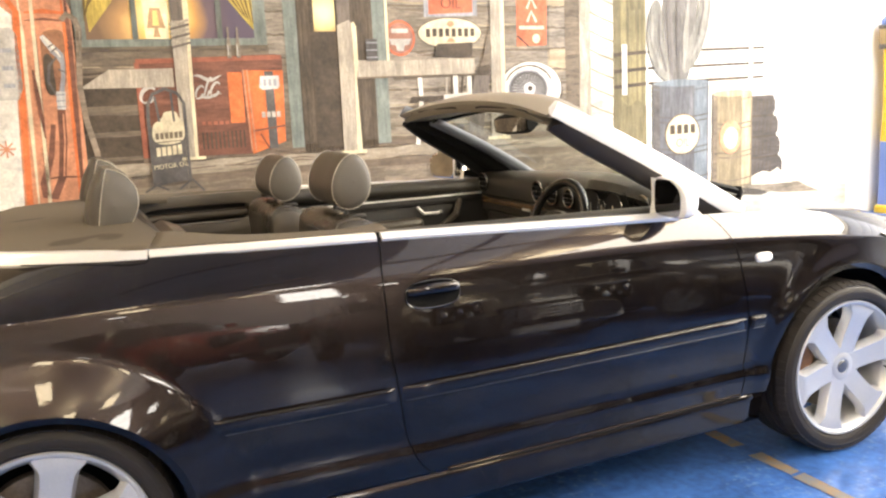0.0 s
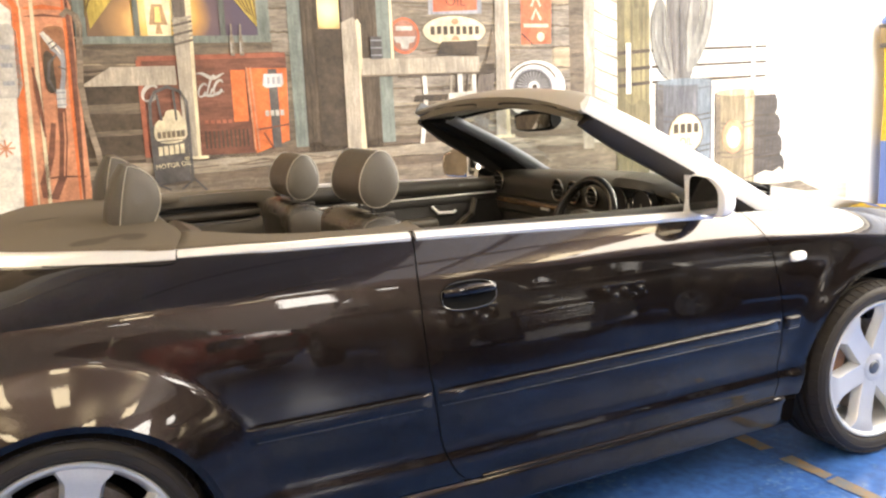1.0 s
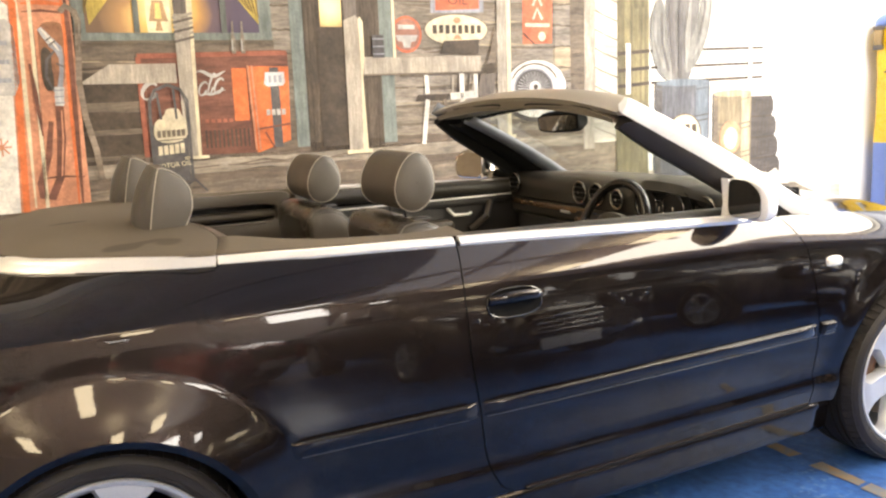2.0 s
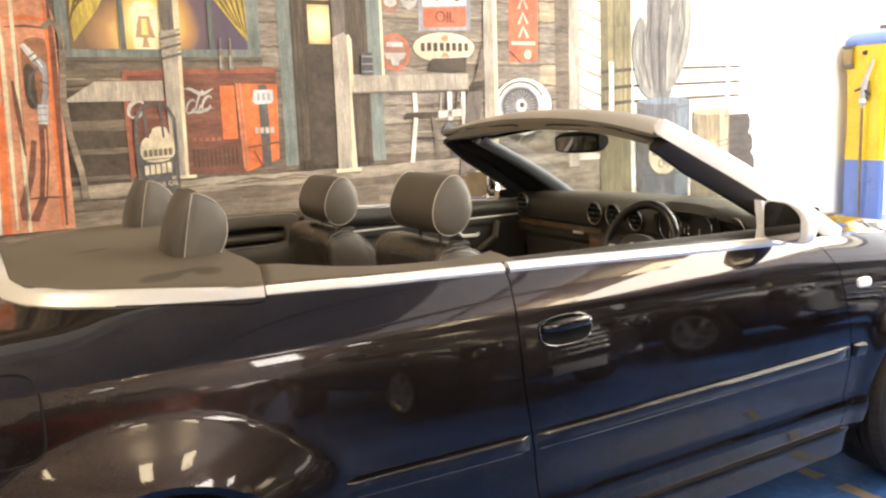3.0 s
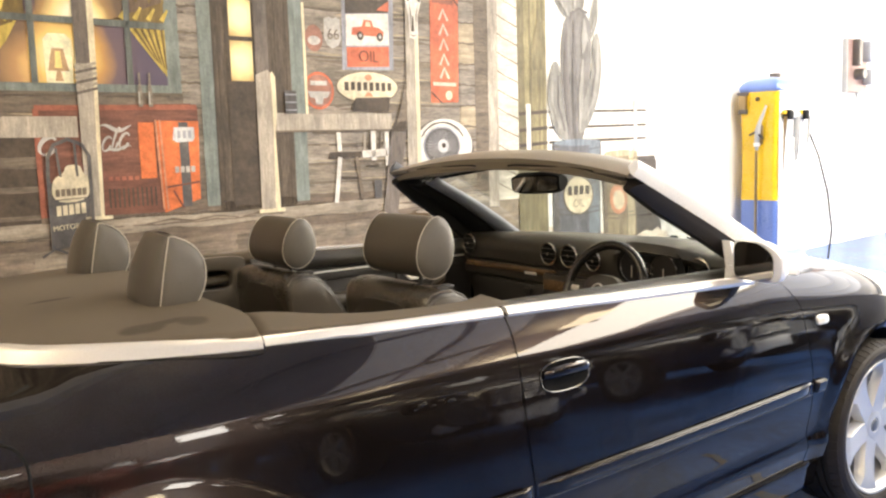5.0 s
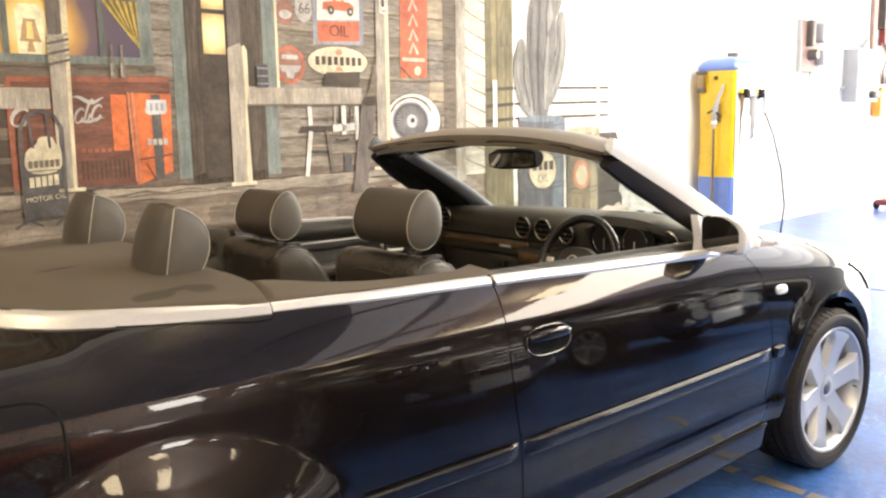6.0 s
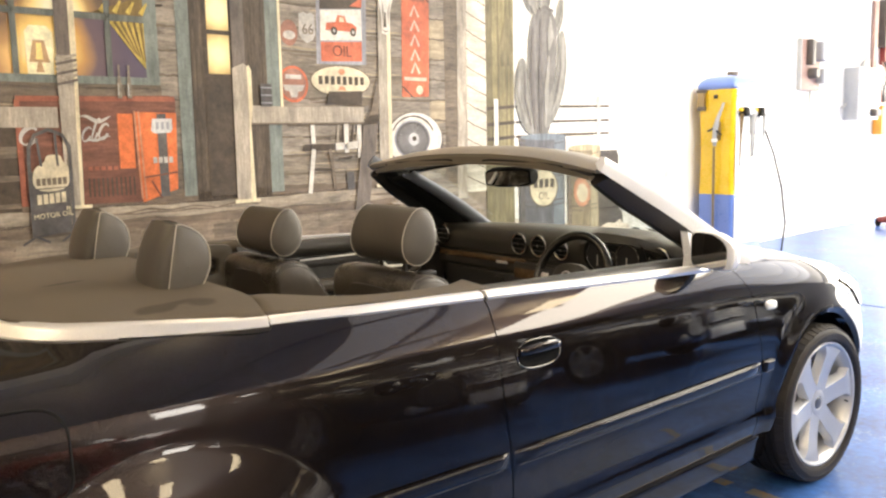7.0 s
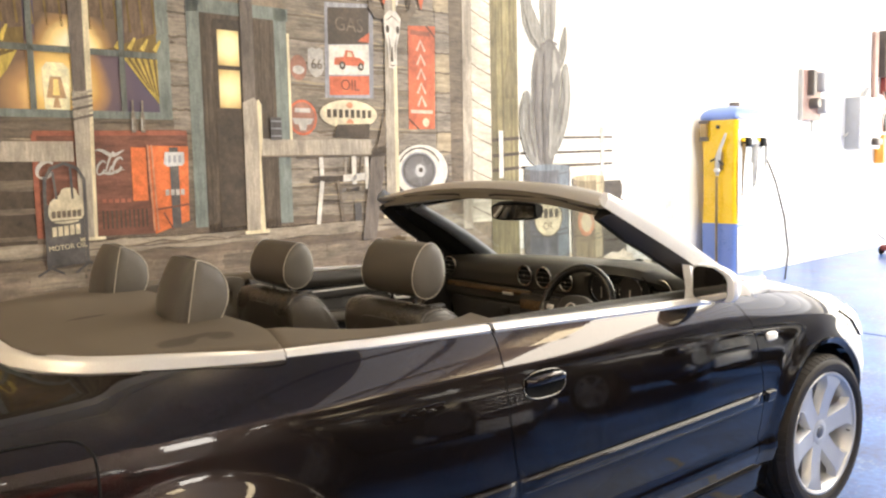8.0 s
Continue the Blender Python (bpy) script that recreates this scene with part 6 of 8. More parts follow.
# header rail over the glass: crowned, with rounded lips
rows = []
for k in range(31):
    s = lerp(-1, 1, k / 30)
    y = YC + s * 0.648
    z = 1.352 - 0.060 * abs(s) ** 2.4
    x = 1.590 - 0.030 * s * s
    g = 1 - 0.35 * abs(s) ** 6
    rows.append([(x + 0.008, y, z - 0.036 * g), (x, y, z - 0.020 * g), (x + 0.035 * g, y, z - 0.002), (x + 0.095 * g, y, z + 0.008 * g), (x + 0.16 * g, y, z + 0.002), (x + 0.225 * g, y, z - 0.030 * g),
                 (x + 0.220 * g, y, z - 0.040 * g), (x + 0.12 * g, y, z - 0.036 * g)])
HEADER = surface("pale_header_trim", (0.26, 0.228, 0.178), 0.45, 0.0, 0.08, 4, 200, 0.03, coat=0.2)
part("header_rail", loft(rows), HEADER, car, "pale painted windscreen header rail")
VISOR = surface("tan_visor_vinyl", (0.20, 0.172, 0.130), 0.5, 0.0, 0.10, 5, 240, 0.05)
for y0, y1 in ((0.15, 0.575), (-0.46, -0.03)):
    rows, rim = [], []
    for k in range(13):
        y = lerp(y0, y1, k / 12)
        s = (y - YC) / 0.645
        z, x = 1.300 - 0.030 * abs(s) ** 2.4, 1.696 - 0.030 * s * s
        e = 0.003 if k in (0, 12) else 0.0065
        rows.append([(x - 0.095, y, z - e), (x - 0.10, y, z), (x - 0.09, y, z + e), (x + 0.06, y, z + e), (x + 0.065, y, z), (x + 0.06, y, z - e)])
        rim.append((x - 0.097, y, z + e + 0.002))
    visor = part("sun_visor", loft(rows), VISOR, car, "folded tan sun visor")
    part("visor_gap", tube(rim, 0.0035, 6), BLACK, visor, "dark gap above the visor")
rows = []
for k in range(25):
    s = lerp(-1, 1, k / 24)
    y = YC + s * 0.615
    z, x = 1.352 - 0.060 * abs(s) ** 2.4 - 0.036, 1.714 - 0.030 * s * s
    low = 0.016 * (1 - abs(s) ** 3)
    rows.append([(x - 0.110, y, z - 0.010 - low), (x - 0.119, y, z + 0.004), (x - 0.06, y, z + 0.004), (x + 0.04, y, z - 0.004), (x + 0.04, y, z - 0.010 - low)])
part("header_lining", loft(rows), VISOR, car, "tan lining under the header")


def screen_point(s, t):
    """Across s -1..1 and down t 0..1 over the windscreen."""
    top = Vector((1.800 - 0.14 * abs(s) ** 2.5, YC + s * 0.575, 1.318 - 0.070 * abs(s) ** 2.2))
    low = Vector((2.60 - 0.37 * abs(s) ** 2.2, YC + s * 0.715, 0.930 - 0.03 * abs(s) ** 2))
    p = top.lerp(low, t)
    p.z += 0.020 * math.sin(math.pi * t)
    return p


inside = [[screen_point(lerp(-1, 1, j / 20), k / 14) for j in range(21)] for k in range(15)]
pane = part("windscreen", grid(inside), SCREEN, car, "clear raked windscreen")
mod = pane.modifiers.new("thickness", "SOLIDIFY")
mod.thickness, mod.offset = 0.005, 0
pane.visible_shadow = False
# inner trim along the far edge of the glass: a dark bar, its highlight painted as a pale edge
for name, steps, mat, label in (("pillar_trim", ((0.925, -0.002), (0.95, 0.006), (1.0, 0.004), (1.06, -0.01)), BLACK, "black inner trim beside the glass"),
                                ("pillar_highlight", ((0.845, -0.006), (0.855, 0.006), (0.885, 0.010), (0.915, 0.006), (0.93, -0.004)), surface("pale_pillar_highlight", (0.20, 0.22, 0.26), 0.42, 0, 0.1, 5, 200, 0.05), "pale grey rounded strip that paints the pillar trim's highlight")):
    rows = []
    for k in range(17):
        t = lerp(-0.02, 1.0, k / 16)
        rows.append([screen_point(q - 0.03 * t * (q < 0.93), t) + Vector((-0.020 - d, -0.004, -0.026 - d)) for q, d in steps])
    thicken(part(name, grid(rows), mat, car, label), 0.006)
part("screen_seal", tube([screen_point(lerp(-0.97, 0.97, k / 24), 0.925) + Vector((-0.012, 0, -0.004)) for k in range(25)], 0.0045, 6), BLACK, pane, "black seal along the foot of the glass")
band = grid([[screen_point(lerp(-1, 1, j / 20), t) + Vector((0.004, 0, 0.005)) for j in range(21)] for t in (0.94, 0.97, 1.01)])
part("screen_band", band, BLACK, pane, "black ceramic band of the windscreen")
part("cowl", grid([[screen_point(lerp(-1, 1, j / 20), 1.0) + Vector((d, 0, h)) for j in range(21)] for d, h in ((-0.02, 0.0), (0.05, -0.022), (0.12, -0.03))]), BLACK, car, "black cowl panel under the glass")
for y0, y1 in ((-0.62, -0.05), (0.05, 0.60)):
    a, b = screen_point((y0 - YC) / 0.735, 0.985), screen_point((y1 - YC) / 0.735, 0.95)
    wiper = part("wiper", tube([a + Vector((0.03, 0, 0.012)), a.lerp(b, 0.5) + Vector((0.035, 0, 0.02)), b + Vector((0.03, 0, 0.014))], [0.010, 0.006, 0.004], 8), BLACK, car, "black windscreen wiper")
    part("wiper_cap", lathe([(0.0001, 0.02), (0.018, 0.016), (0.022, 0.0), (0.022, -0.02)], 16, axis="z"), BLACK, wiper).location = a + Vector((0.03, 0, 0.01))
arm = part("wiper_arm", tube([(2.225, -0.550, 1.012), (2.32, -0.525, 0.985), (2.41, -0.505, 0.962), (2.47, -0.495, 0.945)], [0.012, 0.020, 0.024, 0.014], 10, flat=0.6), BLACK, car, "black wiper arm at the corner of the glass")
part("arm_pivot", lathe([(0.0001, 0.022), (0.016, 0.020), (0.020, 0.008), (0.020, -0.03)], 16, axis="z"), BLACK, arm).location = (2.455, -0.497, 0.948)
mirror = part("inside_mirror", loft([[(1.760 + dx + 0.006 * abs(s) ** 2, 0.060 + s * 0.120, 1.226 + 1.25 * dz * (1 - 0.30 * abs(s) ** 6) - 0.005 * s) for dx, dz in
              ((-0.018, -0.026), (-0.020, 0.0), (-0.018, 0.028), (0.004, 0.034), (0.028, 0.012), (0.028, -0.014), (0.004, -0.032))] for s in (lerp(-1, 1, k / 14) for k in range(15))]),
              BLACK, car, "black inside rear-view mirror")
part("mirror_stalk", tube([(1.79, 0.05, 1.235), (1.80, 0.045, 1.28), (1.775, 0.04, 1.315)], [0.016, 0.013, 0.018], 10), BLACK, mirror)
glass_face = grid([[(1.760 - 0.0215 + 0.006 * abs(s) ** 2, 0.060 + s * 0.112, 1.226 + 1.25 * dz * (1 - 0.30 * abs(s) ** 6) - 0.005 * s) for dz in (-0.022, 0.0, 0.023)] for s in (lerp(-1, 1, k / 14) for k in range(15))])
part("mirror_face", glass_face, surface("dimmed_mirror_glass", (0.42, 0.41, 0.39), 0.05, 1.0, 0.02, 2, 50, 0.0), mirror, "silvered mirror face")
mirror.matrix_basis = Matrix.Translation((1.795, 0.015, 1.230)) @ pose(0, 0, 0, 0, -8, 5) @ Matrix.Translation((-1.77, -0.055, -1.222))


# outside mirrors
POLISHED = surface("polished_chrome", (0.78, 0.75, 0.70), 0.10, 1.0, 0.05, 6, 120, 0.01)
# far mirror glass, tinted a dull tan
DIM_MIRROR = surface("tan_mirror_glass", (0.70, 0.64, 0.53), 0.04, 1.0, 0.06, 8, 90, 0.0)


def door_mirror(s):
    def place(x, y, z):
        if s > 0:
            return Vector((x, y, z))
        # the far one is turned in towards the driver
        pivot = Vector((1.888, 2 * YC + 0.868, 1.010))
        q = Matrix.Rotation(radians(13), 3, "Z") @ ((Vector((x, 2 * YC - y, z)) - pivot) * 1.13)
        return pivot + q + Vector((0.026, 0.012, 0.014))

    rings = []
    for dx, sc in ((-0.044, 0.93), (-0.040, 1.0), (-0.020, 1.02), (0.005, 0.94), (0.03, 0.76), (0.045, 0.5), (0.052, 0.12)):
        ring = []
        for k in range(24):
            a = 2 * math.pi * (k + 0.5) / 24
            c, q = math.cos(a), math.sin(a)
            e = 0.95 if (c > 0 and q > 0) else (0.34 if c < 0 else 0.45)
            oy = -0.088 * math.copysign(abs(c) ** e, c) * sc
            oz = 0.062 * math.copysign(abs(q) ** e, q) * sc * (1 - 0.25 * max(0, c) * max(0, q))
            ring.append(place(1.888 + dx + 0.10 * oy, -0.868 + oy + 0.35 * max(0, dx), 1.010 + oz))
        rings.append(ring)
    shell = part("door_mirror", loft(rings), SILVER if s > 0 else POLISHED, car, "silver door mirror housing" if s > 0 else "polished chrome door mirror housing")
    ring = []
    for k in range(24):
        a = 2 * math.pi * (k + 0.5) / 24
        c, q = math.cos(a), math.sin(a)
        e = 0.95 if (c > 0 and q > 0) else (0.34 if c < 0 else 0.45)
        shrink = 1.0 if s > 0 else 0.86
        oy = (-0.083 if s < 0 else -0.072) * shrink * math.copysign(abs(c) ** e, c)
        oz = 0.058 * shrink * math.copysign(abs(q) ** e, q) * (1 - 0.25 * max(0, c) * max(0, q)) - 0.001
        ring.append(place(1.8425 + 0.10 * oy, (-0.868 if s < 0 else -0.860) + oy, 1.010 + oz))
    bm = bmesh.new()
    bm.faces.new([bm.verts.new(p) for p in ring])
    # the near glass is darkened to stand for the dark cabin it would reflect
    part("mirror_face", bm, DIM_MIRROR if s < 0 else surface("dark_reflection_glass", (0.30, 0.30, 0.31), 0.03, 1.0, 0.02, 2, 50, 0.0), shell, "silvered mirror face")
    foot = loft([[place(x, y, z) for x, y, z in r] for r in (
        ((1.87, -0.80, 0.955), (1.95, -0.80, 0.955), (1.95, -0.80, 0.985), (1.87, -0.80, 0.985)),
        ((1.86, -0.745, 0.930), (1.99, -0.745, 0.930), (1.98, -0.745, 0.985), (1.87, -0.745, 0.985)))])
    part("mirror_foot", foot, SILVER if s > 0 else POLISHED, shell, "silver mirror foot" if s > 0 else "polished mirror foot")
    if s < 0:
        return
    sail = loft([[place(x, y, z) for x, y, z in r] for r in (
        ((1.868, -0.788, 0.940), (2.06, -0.768, 0.926), (1.935, -0.742, 1.045), (1.893, -0.742, 1.060)),
        ((1.868, -0.752, 0.943), (2.06, -0.742, 0.928), (1.935, -0.713, 1.045), (1.893, -0.713, 1.060)))])
    part("mirror_sail", sail, SILVER, shell, "bright triangular mirror base")


door_mirror(1)
door_mirror(-1)


# wheels: axis along y, outer face towards -y
def wheel_set():
    w = part("wheel", lathe([(0.231, 0.11), (0.243, 0.105), (0.248, 0.098), (0.233, 0.09), (0.228, 0.02), (0.221, -0.05), (0.224, -0.085), (0.234, -0.095), (0.247, -0.104), (0.2505, -0.109), (0.247, -0.114),
                              (0.239, -0.112), (0.229, -0.098), (0.218, -0.075), (0.214, 0.0), (0.220, 0.09), (0.231, 0.11)], 72), ALLOY, None, "silver six-spoke alloy wheel")
    prof = [(0.2475, -0.098), (0.256, -0.115), (0.274, -0.122), (0.290, -0.120), (0.303, -0.112), (0.310, -0.101), (0.3145, -0.085)]
    for y in (-0.060, -0.030, 0.030, 0.060):
        prof += [(0.3155, y - 0.005), (0.308, y - 0.004), (0.308, y + 0.004), (0.3155, y + 0.005)]
    prof += [(0.3145, 0.085), (0.310, 0.101), (0.303, 0.112), (0.290, 0.120), (0.274, 0.122), (0.256, 0.115), (0.2475, 0.098)]
    part("tyre", lathe(prof, 96), TYRE, w, "black low-profile tyre with worn tread")
    bm = bmesh.new()
    for k in range(64):
        a = 2 * math.pi * k / 64
        own = bmesh.new()
        bmesh.ops.create_cube(own, size=1)
        bmesh.ops.scale(own, vec=(0.014, 0.034, 0.0245), verts=own.verts)
        bmesh.ops.transform(own, matrix=Matrix.Rotation(-a, 4, "Y") @ Matrix.Translation((0.3060, -0.096, 0)) @ Matrix.Rotation(radians(-22), 4, "Z"), verts=own.verts)
        merge(own, bm)
    part("tread_band", bm, TYRE, w, kind="stuff")
    for r in (0.264, 0.284):
        part("sidewall_ridge", ring_tube((0, -0.1185 if r < 0.28 else -0.1208, 0), r, 0.0016, (1, 0, 0), (0, 0, 1), 64, 6), TYRE, w)
    # six broad flat spokes, dished towards the hub
    for k in range(6):
        a = math.radians(60 * k + 12)
        rings = []
        for r, half, y in ((0.020, 0.0400, -0.0865), (0.055, 0.0400, -0.0865), (0.085, 0.0400, -0.088), (0.12, 0.0405, -0.091), (0.165, 0.0420, -0.098), (0.188, 0.0440, -0.103), (0.200, 0.0500, -0.105), (0.218, 0.0660, -0.106), (0.238, 0.0800, -0.103)):
            ring = []
            for wx, dy in ((-1.16, 0.034), (-0.98, 0.008), (-0.88, 0.0), (-0.4, 0.0012), (0.4, 0.0012), (0.88, 0.0), (0.98, 0.008), (1.16, 0.034)):
                p = Vector((r, y + dy, wx * half))
                ring.append(Matrix.Rotation(-a, 3, "Y") @ p)
            rings.append(ring)
        part("spoke", loft(rings), ALLOY, w)
    part("hub", lathe([(0.0001, -0.080), (0.024, -0.080), (0.028, -0.0880), (0.046, -0.0885), (0.056, -0.082), (0.060, -0.05), (0.060, 0.0)], 40), ALLOY, w)
    part("hub_cap", lathe([(0.0001, -0.0915), (0.014, -0.0912), (0.021, -0.0895), (0.024, -0.086), (0.024, -0.07)], 32), surface("grey_hub_cap", (0.15, 0.16, 0.18), 0.3, 0.6, 0.1, 8, 120, 0.02), w, "dull grey round hub cap")
    for k in range(5):
        a = 2 * math.pi * k / 5 + 0.3
        b = part("wheel_bolt", lathe([(0.0001, -0.060), (0.006, -0.074), (0.0075, -0.070), (0.0075, -0.04)], 10), DARKTRIM, w)
        b.location = (0.046 * math.cos(a), -0.008, 0.046 * math.sin(a))
    part("brake_disc", lathe([(0.07, -0.020), (0.165, -0.020), (0.168, -0.016), (0.168, 0.008), (0.07, 0.008)], 56), DISC, w, "worn steel brake disc")
    cal = loft([[Vector((r * math.cos(a), y, r * math.sin(a))) for r, y in ((0.118, -0.030), (0.118, -0.052), (0.135, -0.060), (0.172, -0.055), (0.182, -0.03), (0.182, 0.02), (0.118, 0.02))] for a in (radians(150 + 7 * k) for k in range(8))])
    part("brake_caliper", cal, surface("brown_caliper_paint", (0.16, 0.075, 0.03), 0.5, 0.2, 0.3, 14, 90, 0.05), w, "rusty brown brake caliper")
    part("valve", tube([(0.205, -0.095, -0.03), (0.196, -0.112, -0.03)], 0.0035, 6), DARKTRIM, w)
    return w


first = wheel_set()
first.parent = car
first.matrix_basis = pose(WHEELBASE, -0.745, WHEEL_Z, 0, 0, 0)
for x, y, spin, turn in ((0.0, -0.755, -6, 0), (WHEELBASE, 2 * YC + 0.745, 10, 180), (0.0, 2 * YC + 0.755, 40, 180)):
    copy_thing(first, pose(x, y, WHEEL_Z, 0, spin, turn))


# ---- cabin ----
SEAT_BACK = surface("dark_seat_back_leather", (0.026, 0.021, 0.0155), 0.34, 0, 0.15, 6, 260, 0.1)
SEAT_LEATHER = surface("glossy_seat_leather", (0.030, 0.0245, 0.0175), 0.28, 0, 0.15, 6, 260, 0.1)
SIDE_PAD = surface("olive_brown_padding", (0.068, 0.056, 0.041), 0.45, 0, 0.12, 5, 260, 0.12)
part("cabin_floor", box((2.0, 1.30, 0.04), (1.30, YC, 0.34), 0.01), CARPET, car, "dark carpet of the cabin")
part("rear_bulkhead", box((0.05, 1.36, 0.60), (0.385, YC, 0.66), 0.02), DARKTRIM, car)
for s in (1, -1):
    yy = (-0.70 if s > 0 else 2 * YC + 0.70)
    # rear side panel: padded top edge, a rounded hollow and a roll inside it
    sy = 1 if s > 0 else -1
    zt = 0.925 if s > 0 else 0.995
    hole = ellipse(0.63, 0.908 if s < 0 else 0.84, 0.215, 0.036, 40, power=0.35)
    outer = ellipse(0.635, (0.78 + zt) / 2, 0.275, (zt - 0.78) / 2, 40, power=0.2)
    rings = []
    for f, d in ((0.0, 0.040), (0.04, 0.050), (0.5, 0.056), (0.9, 0.052), (1.0, 0.043), (1.0, -0.02)):
        ring = [(lerp(o[0], h[0], f), yy + sy * d, lerp(o[1], h[1], f)) for o, h in zip(outer, hole)]
        rings.append(ring + ring[:1])
    rings.insert(0, [(p[0], yy - sy * 0.03, p[2] - 0.004) for p in rings[0]])
    panel = part("rear_side_panel", grid(rings), SIDE_PAD, car, "taupe padded rear side panel with a rounded hollow")
    part("hollow_back", box((0.50, 0.01, 0.09), (0.63, yy - sy * 0.022, hole[0][1]), 0.003), DARKTRIM, panel)
    part("hollow_roll", tube([(0.40, yy + sy * 0.010, hole[0][1] - 0.006), (0.845, yy + sy * 0.010, hole[0][1] - 0.006)], 0.019, 12), LEATHER, panel, "grey-brown roll inside the hollow")
    part("hollow_sill", tube([(0.39, yy + sy * 0.047, hole[0][1] - 0.038), (0.80, yy + sy * 0.047, hole[0][1] - 0.038)], 0.006, 8), LEATHER_CAP, panel)
    part("rear_lower_panel", box((0.52, 0.05, 0.46), (0.65, yy, 0.59), 0.02), DARKTRIM, car)
    # door lining
    lining = part("door_lining", box((1.12, 0.05, 0.50), (1.47, yy, 0.66), 0.025, 3), DARKTRIM, car, "dark door lining with an armrest")
    rows = []
    for k in range(15):
        x = lerp(0.93, 2.03, k / 14)
        c = Vector((x, yy - 0.012 * -sy, 0.945 - 0.022 * k / 14))
        rows.append([c + Vector((0, 0.046 * math.cos(a), 0.036 * math.sin(a))) for a in (2 * math.pi * j / 14 for j in range(14))])
    part("door_shoulder", loft(rows), DASH, lining, "grey padded door shoulder")
    part("door_wood_strip", box((0.98, 0.012, 0.032), (1.50, yy + sy * 0.031, 0.868), 0.005), DARKTRIM, lining)
    part("door_bright_line", box((1.0, 0.006, 0.007), (1.50, yy + sy * 0.036, 0.888), 0.002), CHROME, lining)
    part("armrest", box((0.55, 0.08, 0.055), (1.38, yy + sy * 0.045, 0.77), 0.022, 3), LEATHER, lining)
    part("inner_handle", tube([(1.64, yy + sy * 0.03, 0.845), (1.665, yy + sy * 0.05, 0.815), (1.74, yy + sy * 0.05, 0.812), (1.76, yy + sy * 0.03, 0.815)], 0.008, 8), CHROME, lining, "chrome inner door handle")
    part("grab_handle", tube([(1.76, yy + sy * 0.03, 0.74), (1.82, yy + sy * 0.075, 0.80), (1.86, yy + sy * 0.03, 0.86)], 0.016, 8), LEATHER, lining)
    part("speaker_ring", ring_tube((1.70, yy + sy * 0.028, 0.56), 0.075, 0.005, (1, 0, 0), (0, 0, 1)), DARKTRIM, lining)


def padded(profile, y0, y1, bulge=0.02, n=14):
    """A cushion: an (x, z) outline carried across y, drawn in a little at both ends."""
    cx = sum(p[0] for p in profile) / len(profile)
    cz = sum(p[1] for p in profile) / len(profile)
    rings = []
    for k in range(n + 1):
        t = lerp(-1, 1, k / n)
        sc = 1 - bulge * abs(t) ** 4 / max(0.04, abs(profile[0][0] - cx)) * 0.6
        rings.append([(cx + (x - cx) * sc, lerp(y0, y1, k / n), cz + (z - cz) * sc) for x, z in profile])
    return loft(rings)


def egg(cx, cz, rx, rz, lean=0.0, n=30):
    """The side outline of a front headrest, fuller at the bottom."""
    out = []
    for k in range(n):
        a = 2 * math.pi * k / n
        z = math.sin(a)
        w = 1.0 - 0.16 * z
        out.append((cx + rx * math.cos(a) * w + lean * z, cz + rz * z))
    return out


def headrest(seat, cx, yc, cz, half=0.136, rx=0.062, rz=0.085):
    prof = egg(cx, cz, rx, rz, 0.008)
    rest = part("headrest", padded(prof, yc - half, yc + half, 0.004), LEATHER, seat, "rounded leather headrest with pale piping")
    for s in (-1, 1):
        ring = [(x, yc + s * half, z) for x, z in prof]
        part("piping", tube(ring + ring[:2], 0.0013, 6, caps=False), PIPING, rest, "pale piping")
        rings = []
        for f, d in ((0.985, 0.0), (0.93, 0.006), (0.7, 0.014), (0.35, 0.018), (0.02, 0.019)):
            rings.append([(cx + (x - cx) * f, yc + s * (half + d), cz + (z - cz) * f) for x, z in prof])
        part("side_panel", loft(rings, caps=False), LEATHER_CAP, rest, "pale grey leather side panel")
    for dy in (-0.06, 0.06):
        part("headrest_rod", tube([(cx, yc + dy, cz - rz - 0.05), (cx, yc + dy, cz - rz + 0.02)], 0.006, 8), DARKTRIM, rest)
    return rest


